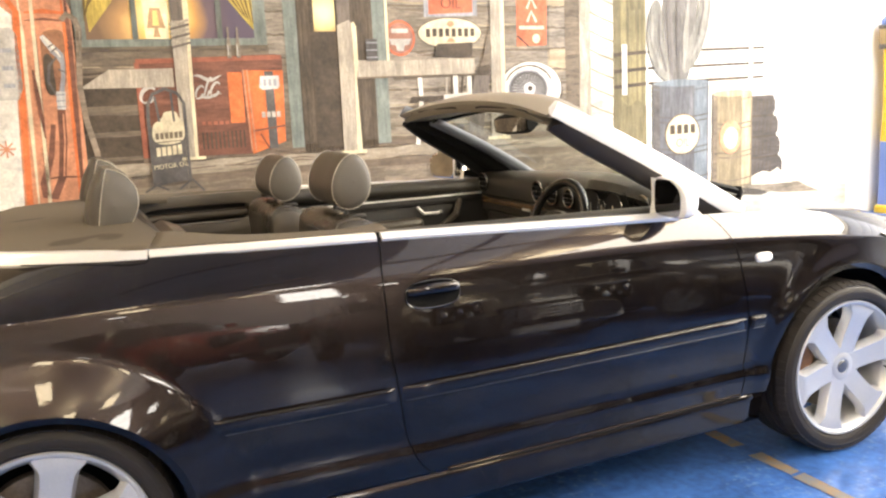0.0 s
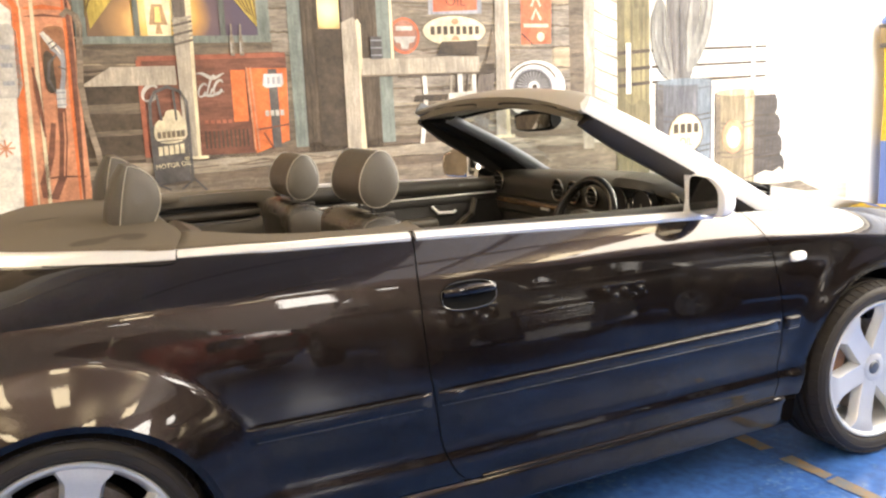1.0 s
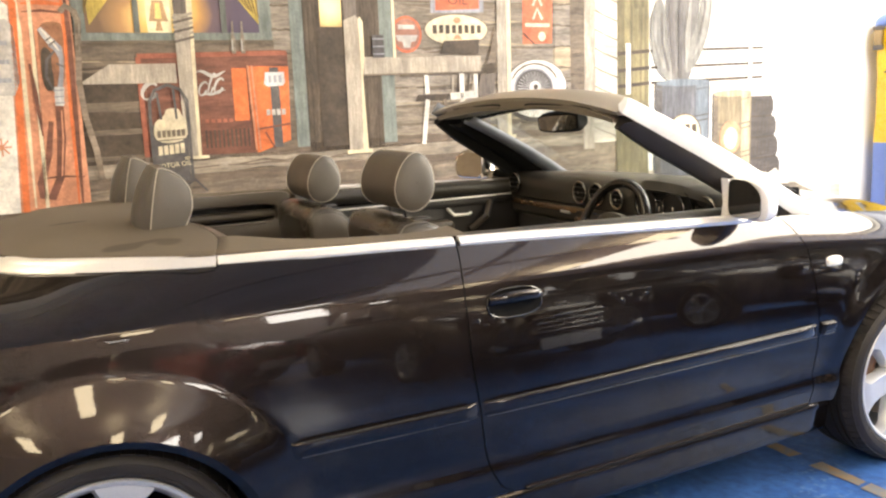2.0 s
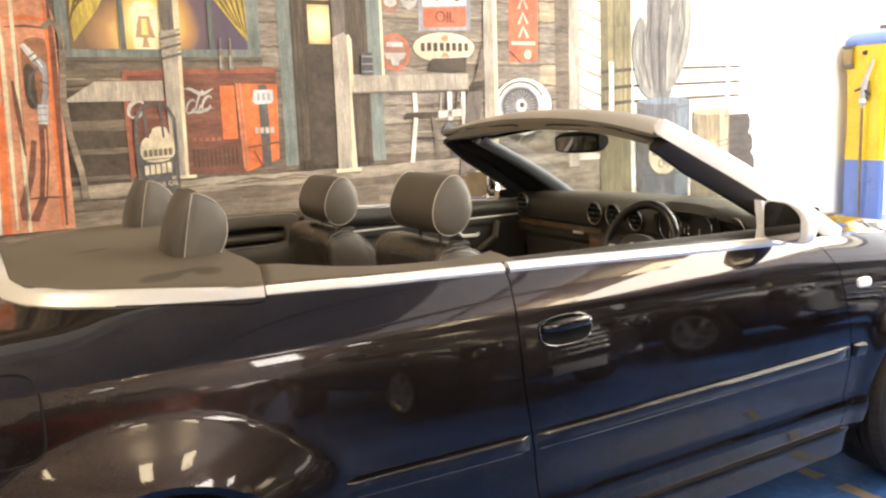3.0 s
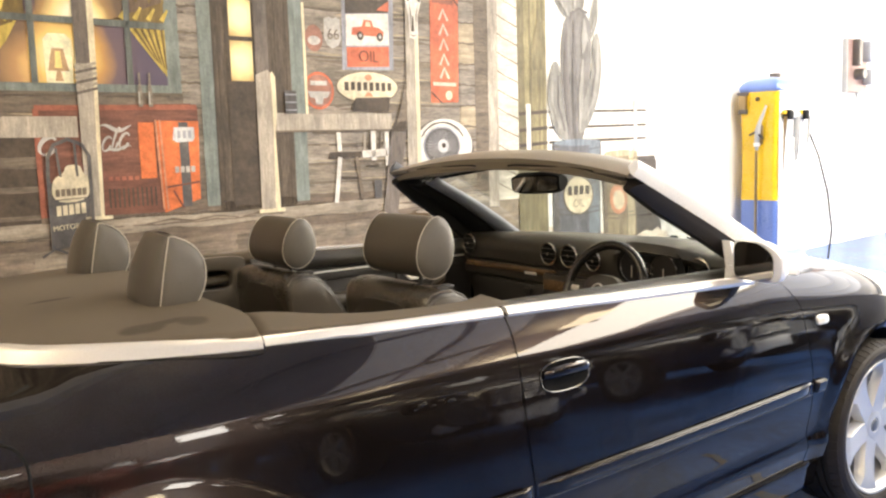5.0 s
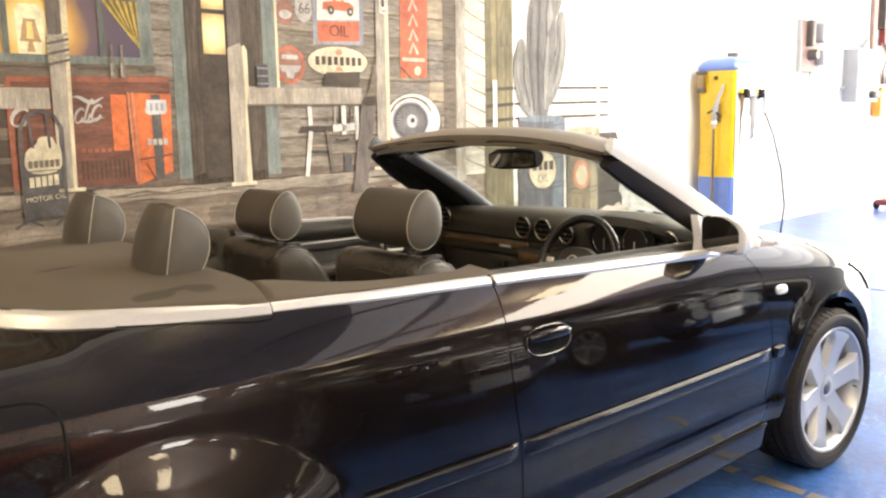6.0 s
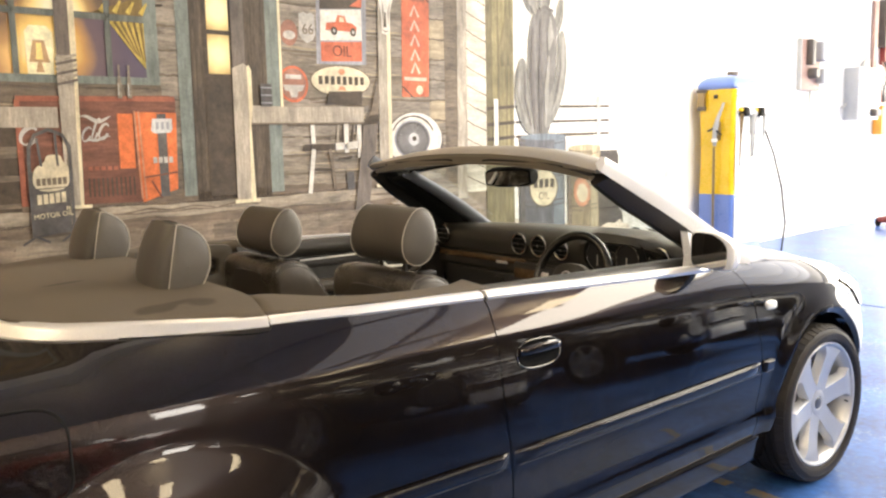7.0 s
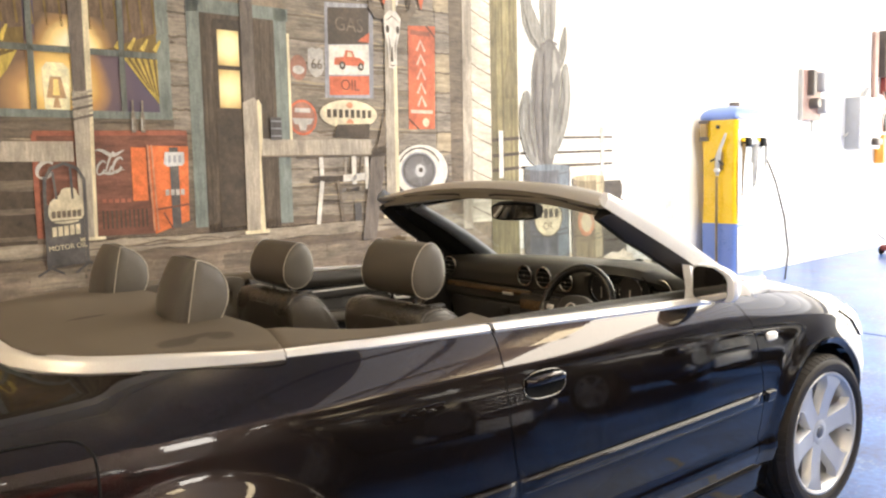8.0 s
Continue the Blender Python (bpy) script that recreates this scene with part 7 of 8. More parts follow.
def front_seat(yc, x0, top, head_z):
    """A raked seat back: flat rear, rounded top, its shoulder falling away forwards."""
    profile = [(x0 + 0.02, top - 0.55), (x0 - 0.035, top - 0.40), (x0 - 0.070, top - 0.20), (x0 - 0.084, top - 0.07), (x0 - 0.078, top - 0.030), (x0 - 0.060, top - 0.008), (x0 - 0.030, top), (x0 + 0.010, top - 0.002),
               (x0 + 0.045, top - 0.018), (x0 + 0.080, top - 0.055), (x0 + 0.120, top - 0.115), (x0 + 0.165, top - 0.20), (x0 + 0.215, top - 0.32), (x0 + 0.26, top - 0.45), (x0 + 0.29, top - 0.55)]
    cx, cz = x0 + 0.05, top - 0.25
    rings = []
    for y, g in ((-0.214, 0.90), (-0.211, 0.955), (-0.204, 0.985), (-0.190, 1.0), (-0.12, 1.006), (0.0, 1.0), (0.12, 1.006), (0.190, 1.0), (0.204, 0.985), (0.211, 0.955), (0.214, 0.90)):
        rings.append([(cx + (x - cx) * g, yc + y, cz + (z - cz) * g) for x, z in profile])
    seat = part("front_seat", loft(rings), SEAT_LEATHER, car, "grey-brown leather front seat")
    for s in (-1, 1):
        edge = [(cx + (x - cx) * 0.93, cz + (z - cz) * 0.93) for x, z in profile[2:]]
        rows = [[(cx + (x - cx) * f, yc + s * (0.212 + d), cz + (z - cz) * f) for x, z in edge] for f, d in ((1.0, -0.001), (0.96, 0.006), (0.7, 0.010), (0.2, 0.011), (0.02, 0.011))]
        part("side_panel", grid(rows), LEATHER, seat, "grey-brown leather side panel")
        # shoulder seam in a paler leather, which paints the ridge's highlight
        part("seam_highlight", tube([(cx + (x - cx) * 0.985, yc + s * 0.2045, cz + (z - cz) * 0.985) for x, z in profile[4:]], 0.0028, 6), LEATHER_CAP, seat, "stitched seam along the shoulder, paled to paint its highlight")
    part("seat_cushion", box((0.50, 0.50, 0.15), (x0 + 0.36, yc, 0.50), 0.05, 4), LEATHER, seat)
    part("release_catch", box((0.060, 0.030, 0.016), (x0 + 0.01, yc - 0.165, top - 0.002), 0.007), DARKTRIM, seat, "dark seat release catch")
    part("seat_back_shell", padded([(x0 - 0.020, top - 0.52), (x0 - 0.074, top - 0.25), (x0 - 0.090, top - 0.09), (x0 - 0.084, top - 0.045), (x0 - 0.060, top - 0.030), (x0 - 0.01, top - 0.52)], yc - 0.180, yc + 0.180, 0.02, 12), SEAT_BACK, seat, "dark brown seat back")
    headrest(seat, x0 + 0.01, yc, head_z)
    return seat


front_seat(-0.350, 0.930, 1.004, 1.108)
front_seat(0.405, 0.905, 0.972, 1.068)


def rear_headrest(yc):
    """A tall headrest: rounded back towards the boot, D-shaped side panels."""
    half, x0, zb, tall = 0.092, 0.206, 1.016, 0.184
    front = curve_through((0.0, 0.03, 0.07, 0.11, 0.145, 0.168, 0.184), (0.075, 0.094, 0.103, 0.096, 0.074, 0.047, 0.012))
    back = curve_through((0.0, 0.05, 0.10, 0.14, 0.165, 0.184), (0.034, 0.039, 0.036, 0.028, 0.020, 0.012))

    def lean(h):
        return x0 + 0.15 * h + 0.010 * (h / tall) ** 3

    def wide(h):
        return half * (1 + 0.03 * math.sin(math.pi * h / tall) - 0.13 * (h / tall) ** 4)

    rings = []
    for h in [-0.03, 0.0, 0.02, 0.05, 0.08, 0.11, 0.135, 0.155, 0.168, 0.178, 0.182, tall]:
        hh = max(0.0, h)
        w, ring = wide(hh), []
        drop = 0.007 * (hh / tall) ** 3
        for k in range(17):
            a = math.pi * k / 16
            q = math.cos(a)
            ring.append((lean(hh) - back(hh) * math.sin(a) ** 0.8, yc - w * q, zb + h - drop * abs(q) ** 2.5))
        for k in range(1, 12):
            a = math.pi * k / 12
            q = math.copysign(abs(math.cos(a)) ** 0.35, math.cos(a))
            ring.append((lean(hh) + front(hh) * math.sin(a) ** 0.35, yc + w * q, zb + h - drop * abs(q) ** 2.5))
        rings.append(ring)
    rest = part("rear_headrest", loft(rings), LEATHER, car, "tall leather rear headrest with pale piping")
    for s in (-1, 1):
        hs = [tall * k / 16 for k in range(17)]
        side = [(lean(h), h) for h in hs] + [(lean(h) + front(h), h) for h in reversed(hs)]
        low = [zb + h - 0.007 * (h / tall) ** 3 for _, h in side]
        ring = [(x, yc + s * (wide(h) + 0.002), z) for (x, h), z in zip(side, low)]
        part("piping", tube(ring, 0.0015, 6), PIPING, rest, "pale piping")
        face = []
        for fr, d in ((0.985, 0.001), (0.9, 0.006), (0.6, 0.011), (0.02, 0.013)):
            face.append([(x0 + 0.05 + (x - x0 - 0.05) * fr, yc + s * (wide(lerp(0.07, h, fr)) + d), zb + 0.07 + (z - zb - 0.07) * fr) for (x, h), z in zip(side, low)])
        part("side_panel", loft(face, caps=False), LEATHER_CAP, rest, "pale grey leather side panel")
    return rest


rear_headrest(-0.318)
rear_headrest(0.272)
bench = part("rear_seat", padded([(0.42, 0.50), (0.40, 0.85), (0.41, 0.93), (0.45, 0.95), (0.50, 0.93), (0.55, 0.70), (0.60, 0.50)], YC - 0.58, YC + 0.58, 0.03, 16), LEATHER, car, "leather rear bench")
part("bench_cushion", box((0.42, 1.14, 0.14), (0.72, YC, 0.48), 0.05, 3), LEATHER, bench)

# dashboard
SATIN = surface("satin_vent_metal", (0.34, 0.325, 0.29), 0.22, 1.0, 0.08, 6, 160, 0.0)


def hump(y):
    return math.exp(-(((y + 0.395) / 0.165) ** 4))


rows = []
for k in range(41):
    y = lerp(YC - 0.70, YC + 0.70, k / 40)
    h = hump(y)
    bow = 0.05 * (abs(y - YC) / 0.7) ** 2.5
    c = 0.02 * (1 - (abs(y - YC) / 0.7) ** 2)
    rows.append([(2.62 - 0.40 * (abs(y - YC) / 0.72) ** 2.2, y, 0.945), (2.35 - bow, y, 0.965 + c), (2.12 - bow * 0.5, y, 0.985 + c + 0.025 * h), (2.03 - 0.05 * h, y, 0.986 + c + 0.040 * h), (1.99 - 0.07 * h, y, 0.975 + c * 0.7 + 0.040 * h),
                 (1.972 - 0.07 * h, y, 0.955 + c * 0.3 + 0.035 * h), (1.972, y, 0.925 + 0.03 * h), (1.975, y, 0.885), (1.985, y, 0.875), (1.985, y, 0.815), (2.0, y, 0.80), (2.06, y, 0.62), (2.10, y, 0.45)])
dash = part("dashboard", grid(rows), DASH, car, "grey-green grained dashboard")
part("wood_strip", box((0.014, 0.58, 0.026), (1.976, 0.42, 0.858), 0.006), WOOD, dash, "walnut veneer strip on the dashboard")
part("wood_line", box((0.008, 0.56, 0.006), (1.974, 0.43, 0.872), 0.002), DARKTRIM, dash)
part("badge", box((0.006, 0.07, 0.012), (1.970, 0.27, 0.846), 0.002), CHROME, dash, "small bright badge strip")
part("glovebox", box((0.03, 0.50, 0.20), (2.0, 0.43, 0.70), 0.012), DARKTRIM, dash, "dark glovebox lid")
part("glovebox_latch", box((0.02, 0.05, 0.03), (1.978, 0.30, 0.765), 0.006), DARKTRIM, dash)
part("centre_stack", box((0.06, 0.26, 0.32), (1.985, 0.055, 0.70), 0.012), DARKTRIM, dash, "dark centre console stack")
part("centre_wood", box((0.012, 0.24, 0.045), (1.955, 0.055, 0.815), 0.006), WOOD, dash)
part("stack_buttons", box((0.01, 0.20, 0.05), (1.953, 0.055, 0.74), 0.004), BLACK, dash)
for y, z, r in ((0.665, 0.945, 0.043), (0.150, 0.938, 0.043), (0.035, 0.938, 0.043), (-0.095, 0.930, 0.036), (-0.575, 0.935, 0.046)):
    vent = part("air_vent", ring_tube((1.960, y, z), r, 0.0052, (0, 1, 0), (0, 0, 1), 36, 8), SATIN, dash, "round air vent with a bright ring")
    cone = loft([[(1.962 + d, y + rr * math.cos(a), z + rr * math.sin(a)) for a in (2 * math.pi * k / 28 for k in range(28))] for d, rr in ((0.0, r), (0.004, r * 0.9), (0.006, r * 0.4), (0.006, 0.001))], caps=False)
    part("vent_bowl", cone, BLACK, vent)
    for q in (-0.5, 0, 0.5):
        part("vent_slat", box((0.006, 1.7 * r * math.sqrt(1 - q * q * 0.8), 0.004), (1.960, y, z + q * r), 0.001), DARKTRIM, vent)
    part("vent_hub", box((0.01, 0.010, 0.012), (1.956, y, z), 0.003), SATIN, vent)
panel = part("instrument_panel", loft([[(1.925, y, z) for y, z in ellipse(-0.395, 0.938, 0.150 * f, 0.078 * f, 32, power=0.8)] for f in (1.0, 0.01)], caps=False), BLACK, dash, "black instrument panel with two dials")
for y, r in ((-0.325, 0.054), (-0.465, 0.054), (-0.395, 0.022)):
    dial = part("dial_ring", ring_tube((1.915, y, 0.935), r, 0.003, (0, 1, 0), (0, 0, 1), 36, 6), SATIN, panel, "bright dial ring")
    part("dial_face", loft([[(1.917, y + rr * math.cos(a), 0.935 + rr * math.sin(a)) for a in (2 * math.pi * k / 28 for k in range(28))] for rr in (r, 0.001)], caps=False), DARKTRIM, dial)
    part("needle", box((0.003, 0.004, r * 0.8), (1.913, y, 0.935 - r * 0.3), 0.001, turn=None), PIPING, dial)

# steering wheel, leaning back
SW = Matrix.Translation((1.752, -0.338, 0.862)) @ Matrix.Rotation(radians(20), 4, "Y")
sw = part("steering_wheel", ring_tube((0, 0, 0), 0.172, 0.0165, (0, 1, 0), (0, 0, 1), 56, 12), surface("smooth_dark_leather", (0.012, 0.011, 0.010), 0.24, 0, 0.2, 8, 200, 0.03, coat=0.35, coat_rough=0.2), car, "dark leather steering wheel")
sw.matrix_basis = SW
part("airbag_cover", loft([[(x, y, z) for y, z in ellipse(0, -0.005, 0.088 * f, 0.070 * f, 28, power=0.7)] for x, f in ((0.03, 0.9), (0.0, 1.0), (-0.018, 0.93), (-0.028, 0.7), (-0.032, 0.02))]), DASH, sw, "grey airbag cover")
part("badge_ring", ring_tube((-0.0335, 0, 0.0), 0.026, 0.003, (0, 1, 0), (0, 0, 1), 28, 6), CHROME, sw, "bright emblem ring")
for a0, w in ((0, 0.03), (180, 0.03), (250, 0.022), (290, 0.022)):
    a = radians(a0)
    d, e = Vector((0, math.cos(a), math.sin(a))), Vector((0, -math.sin(a), math.cos(a)))
    part("spoke", loft([[d * r + e * w * q * (1 if r < 0.1 else 0.8) + Vector((dx - 0.006, 0, 0)) for q, dx in ((-1, 0.006), (-1, -0.004), (1, -0.004), (1, 0.006))] for r in (0.07, 0.12, 0.160)]), DARKTRIM, sw)
for s in (-1, 1):
    part("spoke_insert", box((0.004, 0.035, 0.018), (-0.012, s * 0.125, 0.004), 0.002), CHROME, sw)
part("steering_column", tube([(1.775, -0.350, 0.848), (2.0, -0.36, 0.78)], [0.05, 0.06], 14), DARKTRIM, car)
for s in (-1, 1):
    part("stalk", tube([(1.815, -0.35 + s * 0.04, 0.845), (1.795, -0.35 + s * 0.15, 0.86)], [0.008, 0.011], 8), DARKTRIM, car)
tunnel = part("centre_console", box((0.85, 0.20, 0.22), (1.50, 0.035, 0.50), 0.04, 3), DARKTRIM, car, "dark centre console")
part("gear_lever", tube([(1.66, 0.03, 0.60), (1.64, 0.03, 0.70)], [0.012, 0.022], 10), LEATHER, tunnel)


# ---- the far end of the wall ----
YELLOW = surface("pump_yellow_enamel", (0.72, 0.46, 0.012), 0.28, 0, 0.08, 3, 60, 0.02, coat=0.5)
BLUE = surface("pump_blue_enamel", (0.12, 0.20, 0.50), 0.3, 0, 0.1, 3, 60, 0.02, coat=0.5)
WHITE_EN = surface("white_enamel", (0.80, 0.80, 0.78), 0.3, 0, 0.05, 3, 60, 0.02, coat=0.5)
BRONZE = surface("dull_brass", (0.30, 0.22, 0.12), 0.35, 0.9, 0.2, 8, 80, 0.03)
HOSE = surface("black_hose_rubber", (0.02, 0.02, 0.02), 0.6, 0, 0.2, 8, 80, 0.05)
RUST = surface("pinkish_backboard", (0.40, 0.255, 0.21), 0.6, 0, 0.25, 4, 50, 0.05)
GREYBOX = surface("grey_switch_box", (0.36, 0.37, 0.39), 0.45, 0.1, 0.12, 5, 60, 0.03)
DARKBOX = surface("dark_fuse_box", (0.10, 0.085, 0.075), 0.5, 0.1, 0.25, 5, 60, 0.04)
ORANGE = surface("orange_plastic", (0.78, 0.34, 0.05), 0.4, 0, 0.15, 5, 60, 0.03)
REDBOX = surface("dark_red_paint", (0.20, 0.03, 0.025), 0.45, 0, 0.2, 5, 60, 0.03)

pump = thing("fuel_pump", (7.66, 2.75, 0), WALL_TURN, "vintage yellow and blue fuel pump standing by the white wall", "fuel pump")
W, D = 0.69, 0.42


def pump_ring(z, grow, n=6):
    out = []
    for cx, cy, a0 in ((W, D, 0), (0, D, 90), (0, 0, 180), (W, 0, 270)):
        for k in range(n + 1):
            a = radians(a0 + 90 * k / n)
            r = 0.045
            out.append((cx - math.copysign(r, cx - W / 2) + r * math.cos(a) + grow * math.copysign(1, cx - W / 2), cy - math.copysign(r, cy - D / 2) + r * math.sin(a) + grow * math.copysign(1, cy - D / 2), z))
    return out


part("plinth", loft([pump_ring(z, g) for z, g in ((0, 0.02), (0.06, 0.02), (0.08, 0.0))]), YELLOW, pump)
part("lower_body", loft([pump_ring(z, g) for z, g in ((0.08, 0.0), (0.4, -0.004), (0.715, 0.0))]), BLUE, pump, "blue lower casing of the pump")
part("upper_body", loft([pump_ring(z, g) for z, g in ((0.715, 0.0), (1.0, -0.010), (1.4, -0.006), (1.845, 0.008))]), YELLOW, pump, "yellow upper casing of the pump")
part("top", loft([pump_ring(z, g) for z, g in ((1.845, 0.010), (1.862, 0.020), (1.900, 0.018), (1.940, -0.004), (1.968, -0.035), (1.986, -0.080), (1.995, -0.125), (1.998, -0.16))]), BLUE, pump, "blue domed top of the pump")
part("top_knob", loft([[(W / 2 + 0.06 * math.cos(a), D / 2 + 0.06 * math.sin(a), z) for a in (2 * math.pi * k / 16 for k in range(16))] for z in (1.998, 2.045)]), DARKBOX, pump)
part("front_upper_panel", box((W - 0.07, 0.012, 0.98), (W / 2, -0.006, 1.25), 0.006), WHITE_EN, pump, "white enamel front panel")
part("front_lower_panel", box((W - 0.07, 0.012, 0.50), (W / 2, -0.006, 0.42), 0.006), WHITE_EN, pump)
part("dial_frame", box((0.46, 0.03, 0.26), (W / 2, -0.01, 1.50), 0.02), WHITE_EN, pump)
part("dial", box((0.38, 0.012, 0.20), (W / 2, -0.027, 1.50), 0.008), WHITE_EN, pump)
rack = part("nozzle_rack", box((0.46, 0.05, 0.07), (0.33, -0.040, 1.595), 0.012), GREYBOX, pump, "grey rack for the nozzles")
for x in (0.12, 0.46):
    part("rack_holder", box((0.10, 0.09, 0.10), (x, -0.055, 1.60), 0.02, 3), BLACK, rack, "black nozzle holder")
    part("holder_tab", box((0.05, 0.04, 0.04), (x - 0.07, -0.05, 1.62), 0.01), YELLOW, rack)
for x, low, w, m in ((0.05, 1.02, 0.020, BRONZE), (0.30, 1.10, 0.036, STEEL), (0.345, 1.12, 0.018, HOSE), (0.56, 1.20, 0.024, STEEL)):
    part("spout", tube([(x + 0.02, -0.055, 1.58), (x, -0.058, 1.40), (x - 0.006, -0.05, low)], [w, w * 0.7, w * 0.35], 8), m, rack, "slim hanging spout")
# nozzle and hose on the side facing the car
part("holster", box((0.024, 0.07, 0.20), (-0.012, 0.18, 1.40), 0.01), BRONZE, pump)
noz = part("nozzle", tube([(-0.040, 0.10, 1.70), (-0.050, 0.125, 1.62), (-0.060, 0.155, 1.54), (-0.060, 0.18, 1.44), (-0.055, 0.19, 1.33), (-0.05, 0.195, 1.24)], [0.012, 0.017, 0.020, 0.030, 0.026, 0.018], 10), STEEL, pump, "grey metal fuel nozzle")
part("trigger", tube([(-0.062, 0.27, 1.40), (-0.066, 0.20, 1.43), (-0.066, 0.11, 1.36)], [0.010, 0.016, 0.010], 8), HOSE, noz)
part("collar", lathe([(0.022, -0.02), (0.034, -0.016), (0.034, 0.016), (0.022, 0.02)], 14, axis="z"), CHROME, noz).location = (-0.055, 0.192, 1.30)
part("knob", lathe([(0.0001, 0.02), (0.02, 0.016), (0.02, -0.016), (0.0001, -0.02)], 12), HOSE, pump).location = (-0.01, 0.21, 1.77)
part("hose", tube([(-0.05, 0.20, 1.23), (-0.05, 0.20, 0.80), (-0.045, 0.20, 0.40), (-0.03, 0.20, 0.12), (0.02, 0.20, 0.09)], 0.014, 8), BRONZE, pump, "brown hose on the pump's side")
part("bracket", box((0.045, 0.09, 0.15), (-0.025, 0.37, 1.74), 0.012), BRONZE, pump)
part("bracket", box((0.05, 0.11, 0.035), (-0.028, 0.37, 1.83), 0.008), DARKBOX, pump)
part("bracket", box((0.045, 0.10, 0.05), (-0.025, 0.37, 1.645), 0.012), DARKBOX, pump)
part("front_hose", tube([(W - 0.02, -0.02, 1.40), (W + 0.03, -0.10, 1.15), (W + 0.13, -0.16, 0.75), (W + 0.20, -0.18, 0.35), (W + 0.17, -0.16, 0.03)], 0.011, 8), HOSE, pump, "thin black hose hanging to the floor")


def on_wall(u, z, d=0.0):
    """A pose on the mural wall: along, up, and out from it."""
    return WALL_FRAME @ Matrix.Translation((u, -d, z))


def wall_thing(name, u, label, category):
    ob = thing(name, (0, 0, 0), 0, label, category)
    ob.matrix_basis = on_wall(u, 0)
    return ob


meter = wall_thing("switch_board", 10.55, "pinkish board with grey switch gear on the white wall", "switch board")
part("board", box((0.58, 0.05, 0.66), (0, -0.03, 2.24), 0.01), RUST, meter)
part("edge_strip", box((0.016, 0.06, 0.67), (-0.298, -0.03, 2.24), 0.005), STEEL, meter)
part("switch", box((0.11, 0.09, 0.33), (-0.10, -0.095, 2.40), 0.015), DARKBOX, meter)
part("meter_case", box((0.24, 0.12, 0.26), (0.22, -0.11, 2.42), 0.03, 3), GREYBOX, meter)
part("meter_case", box((0.20, 0.12, 0.20), (0.24, -0.11, 2.10), 0.03, 3), GREYBOX, meter)
part("knob", lathe([(0.0001, -0.2), (0.06, -0.2), (0.07, -0.18), (0.07, -0.08)], 18), DARKBOX, meter).location = (-0.04, 0.03, 2.13)
part("conduit", tube([(0.0, -0.03, 2.55), (0.0, -0.03, ROOM_H)], 0.010, 8), WHITE_EN, meter)
part("conduit", tube([(0.05, -0.03, 1.92), (0.05, -0.03, 1.75)], 0.015, 8), STEEL, meter)

fuse = wall_thing("fuse_box", 11.77, "grey metal fuse box with three white doors on the wall", "fuse box")
part("case", box((0.80, 0.20, 0.74), (0.40, -0.10, 1.89), 0.012), GREYBOX, fuse, "grey metal case")
for z0, z1 in ((2.075, 2.25), (1.885, 2.06), (1.70, 1.868)):
    part("door", box((0.76, 0.018, z1 - z0), (0.41, -0.208, (z0 + z1) / 2), 0.006), WHITE_EN, fuse, "white enamel door")
part("lower_flap", box((0.40, 0.014, 0.15), (0.24, -0.206, 1.61), 0.005), STEEL, fuse, "dull grey lower flap")
part("cable_gland", box((0.22, 0.10, 0.11), (0.60, -0.23, 1.62), 0.03, 3), DARKBOX, fuse, "dark cable gland")
part("bracket", loft([[(0.50, -0.02 - d, 2.262), (0.72, -0.02 - d, 2.262), (0.70, -0.02 - d, 2.44)] for d in (0.0, 0.06)]), GREYBOX, fuse)
part("conduit", tube([(-0.02, -0.05, 1.75), (-0.10, -0.05, 1.70), (-0.17, -0.05, 1.70)], 0.014, 8), STEEL, fuse)
part("conduit", tube([(0.86, -0.03, 3.42), (0.86, -0.03, ROOM_H)], 0.014, 8), STEEL, fuse)

panel_board = wall_thing("distribution_board", 12.75, "grey distribution board with a pinkish trunking beside it", "distribution board")
part("trunking", box((0.15, 0.05, 1.02), (0.02, -0.03, 2.76), 0.012), RUST, panel_board, "pale pinkish cable trunking")
part("case", box((0.72, 0.10, 0.64), (0.62, -0.055, 2.96), 0.02), STEEL, panel_board, "grey board case")
part("frame_edge", box((0.05, 0.12, 0.70), (0.235, -0.062, 2.95), 0.01), DARKBOX, panel_board)
part("lower_case", box((0.62, 0.09, 0.28), (0.60, -0.05, 2.49), 0.02), REDBOX, panel_board, "dull red lower case")
for k in range(5):
    part("cable", tube([(0.16 + 0.09 * k, -0.10, 2.38), (0.14 + 0.10 * k, -0.17, 2.20), (0.05 + 0.10 * k, -0.14, 1.98), (0.20 + 0.06 * k, -0.10, 1.78)], 0.014, 6), (RUST, HOSE, GREYBOX)[k % 3], panel_board)
crate = wall_thing("orange_box", 13.13, "orange plastic box fixed to the white wall", "box")
part("body", box((0.55, 0.14, 0.40), (0.02, -0.075, 1.50), 0.02), ORANGE, crate)
part("lid", box((0.57, 0.155, 0.045), (0.02, -0.08, 1.715), 0.012), ORANGE, crate)
for k, u in enumerate((9.9, 10.5, 10.75, 10.95, 11.15)):
    p = wall_thing("wall_conduit", u, "thin white conduit running down the wall", "conduit")
    part("pipe", tube([(0, -0.02, 0.02), (0, -0.02, (1.7, 0.55, 0.6, 0.5, 0.45)[k])], 0.012, 6), WHITE_EN, p)
jack = thing("trolley_jack", (12.2, 2.98, 0), -10, "low dark red trolley jack on the blue floor", "jack")
part("frame", box((0.55, 0.24, 0.08), (0, 0, 0.10), 0.02), REDBOX, jack)
part("arm", box((0.40, 0.07, 0.05), (0.05, 0, 0.17), 0.015, turn=(0, -8, 0)), REDBOX, jack)
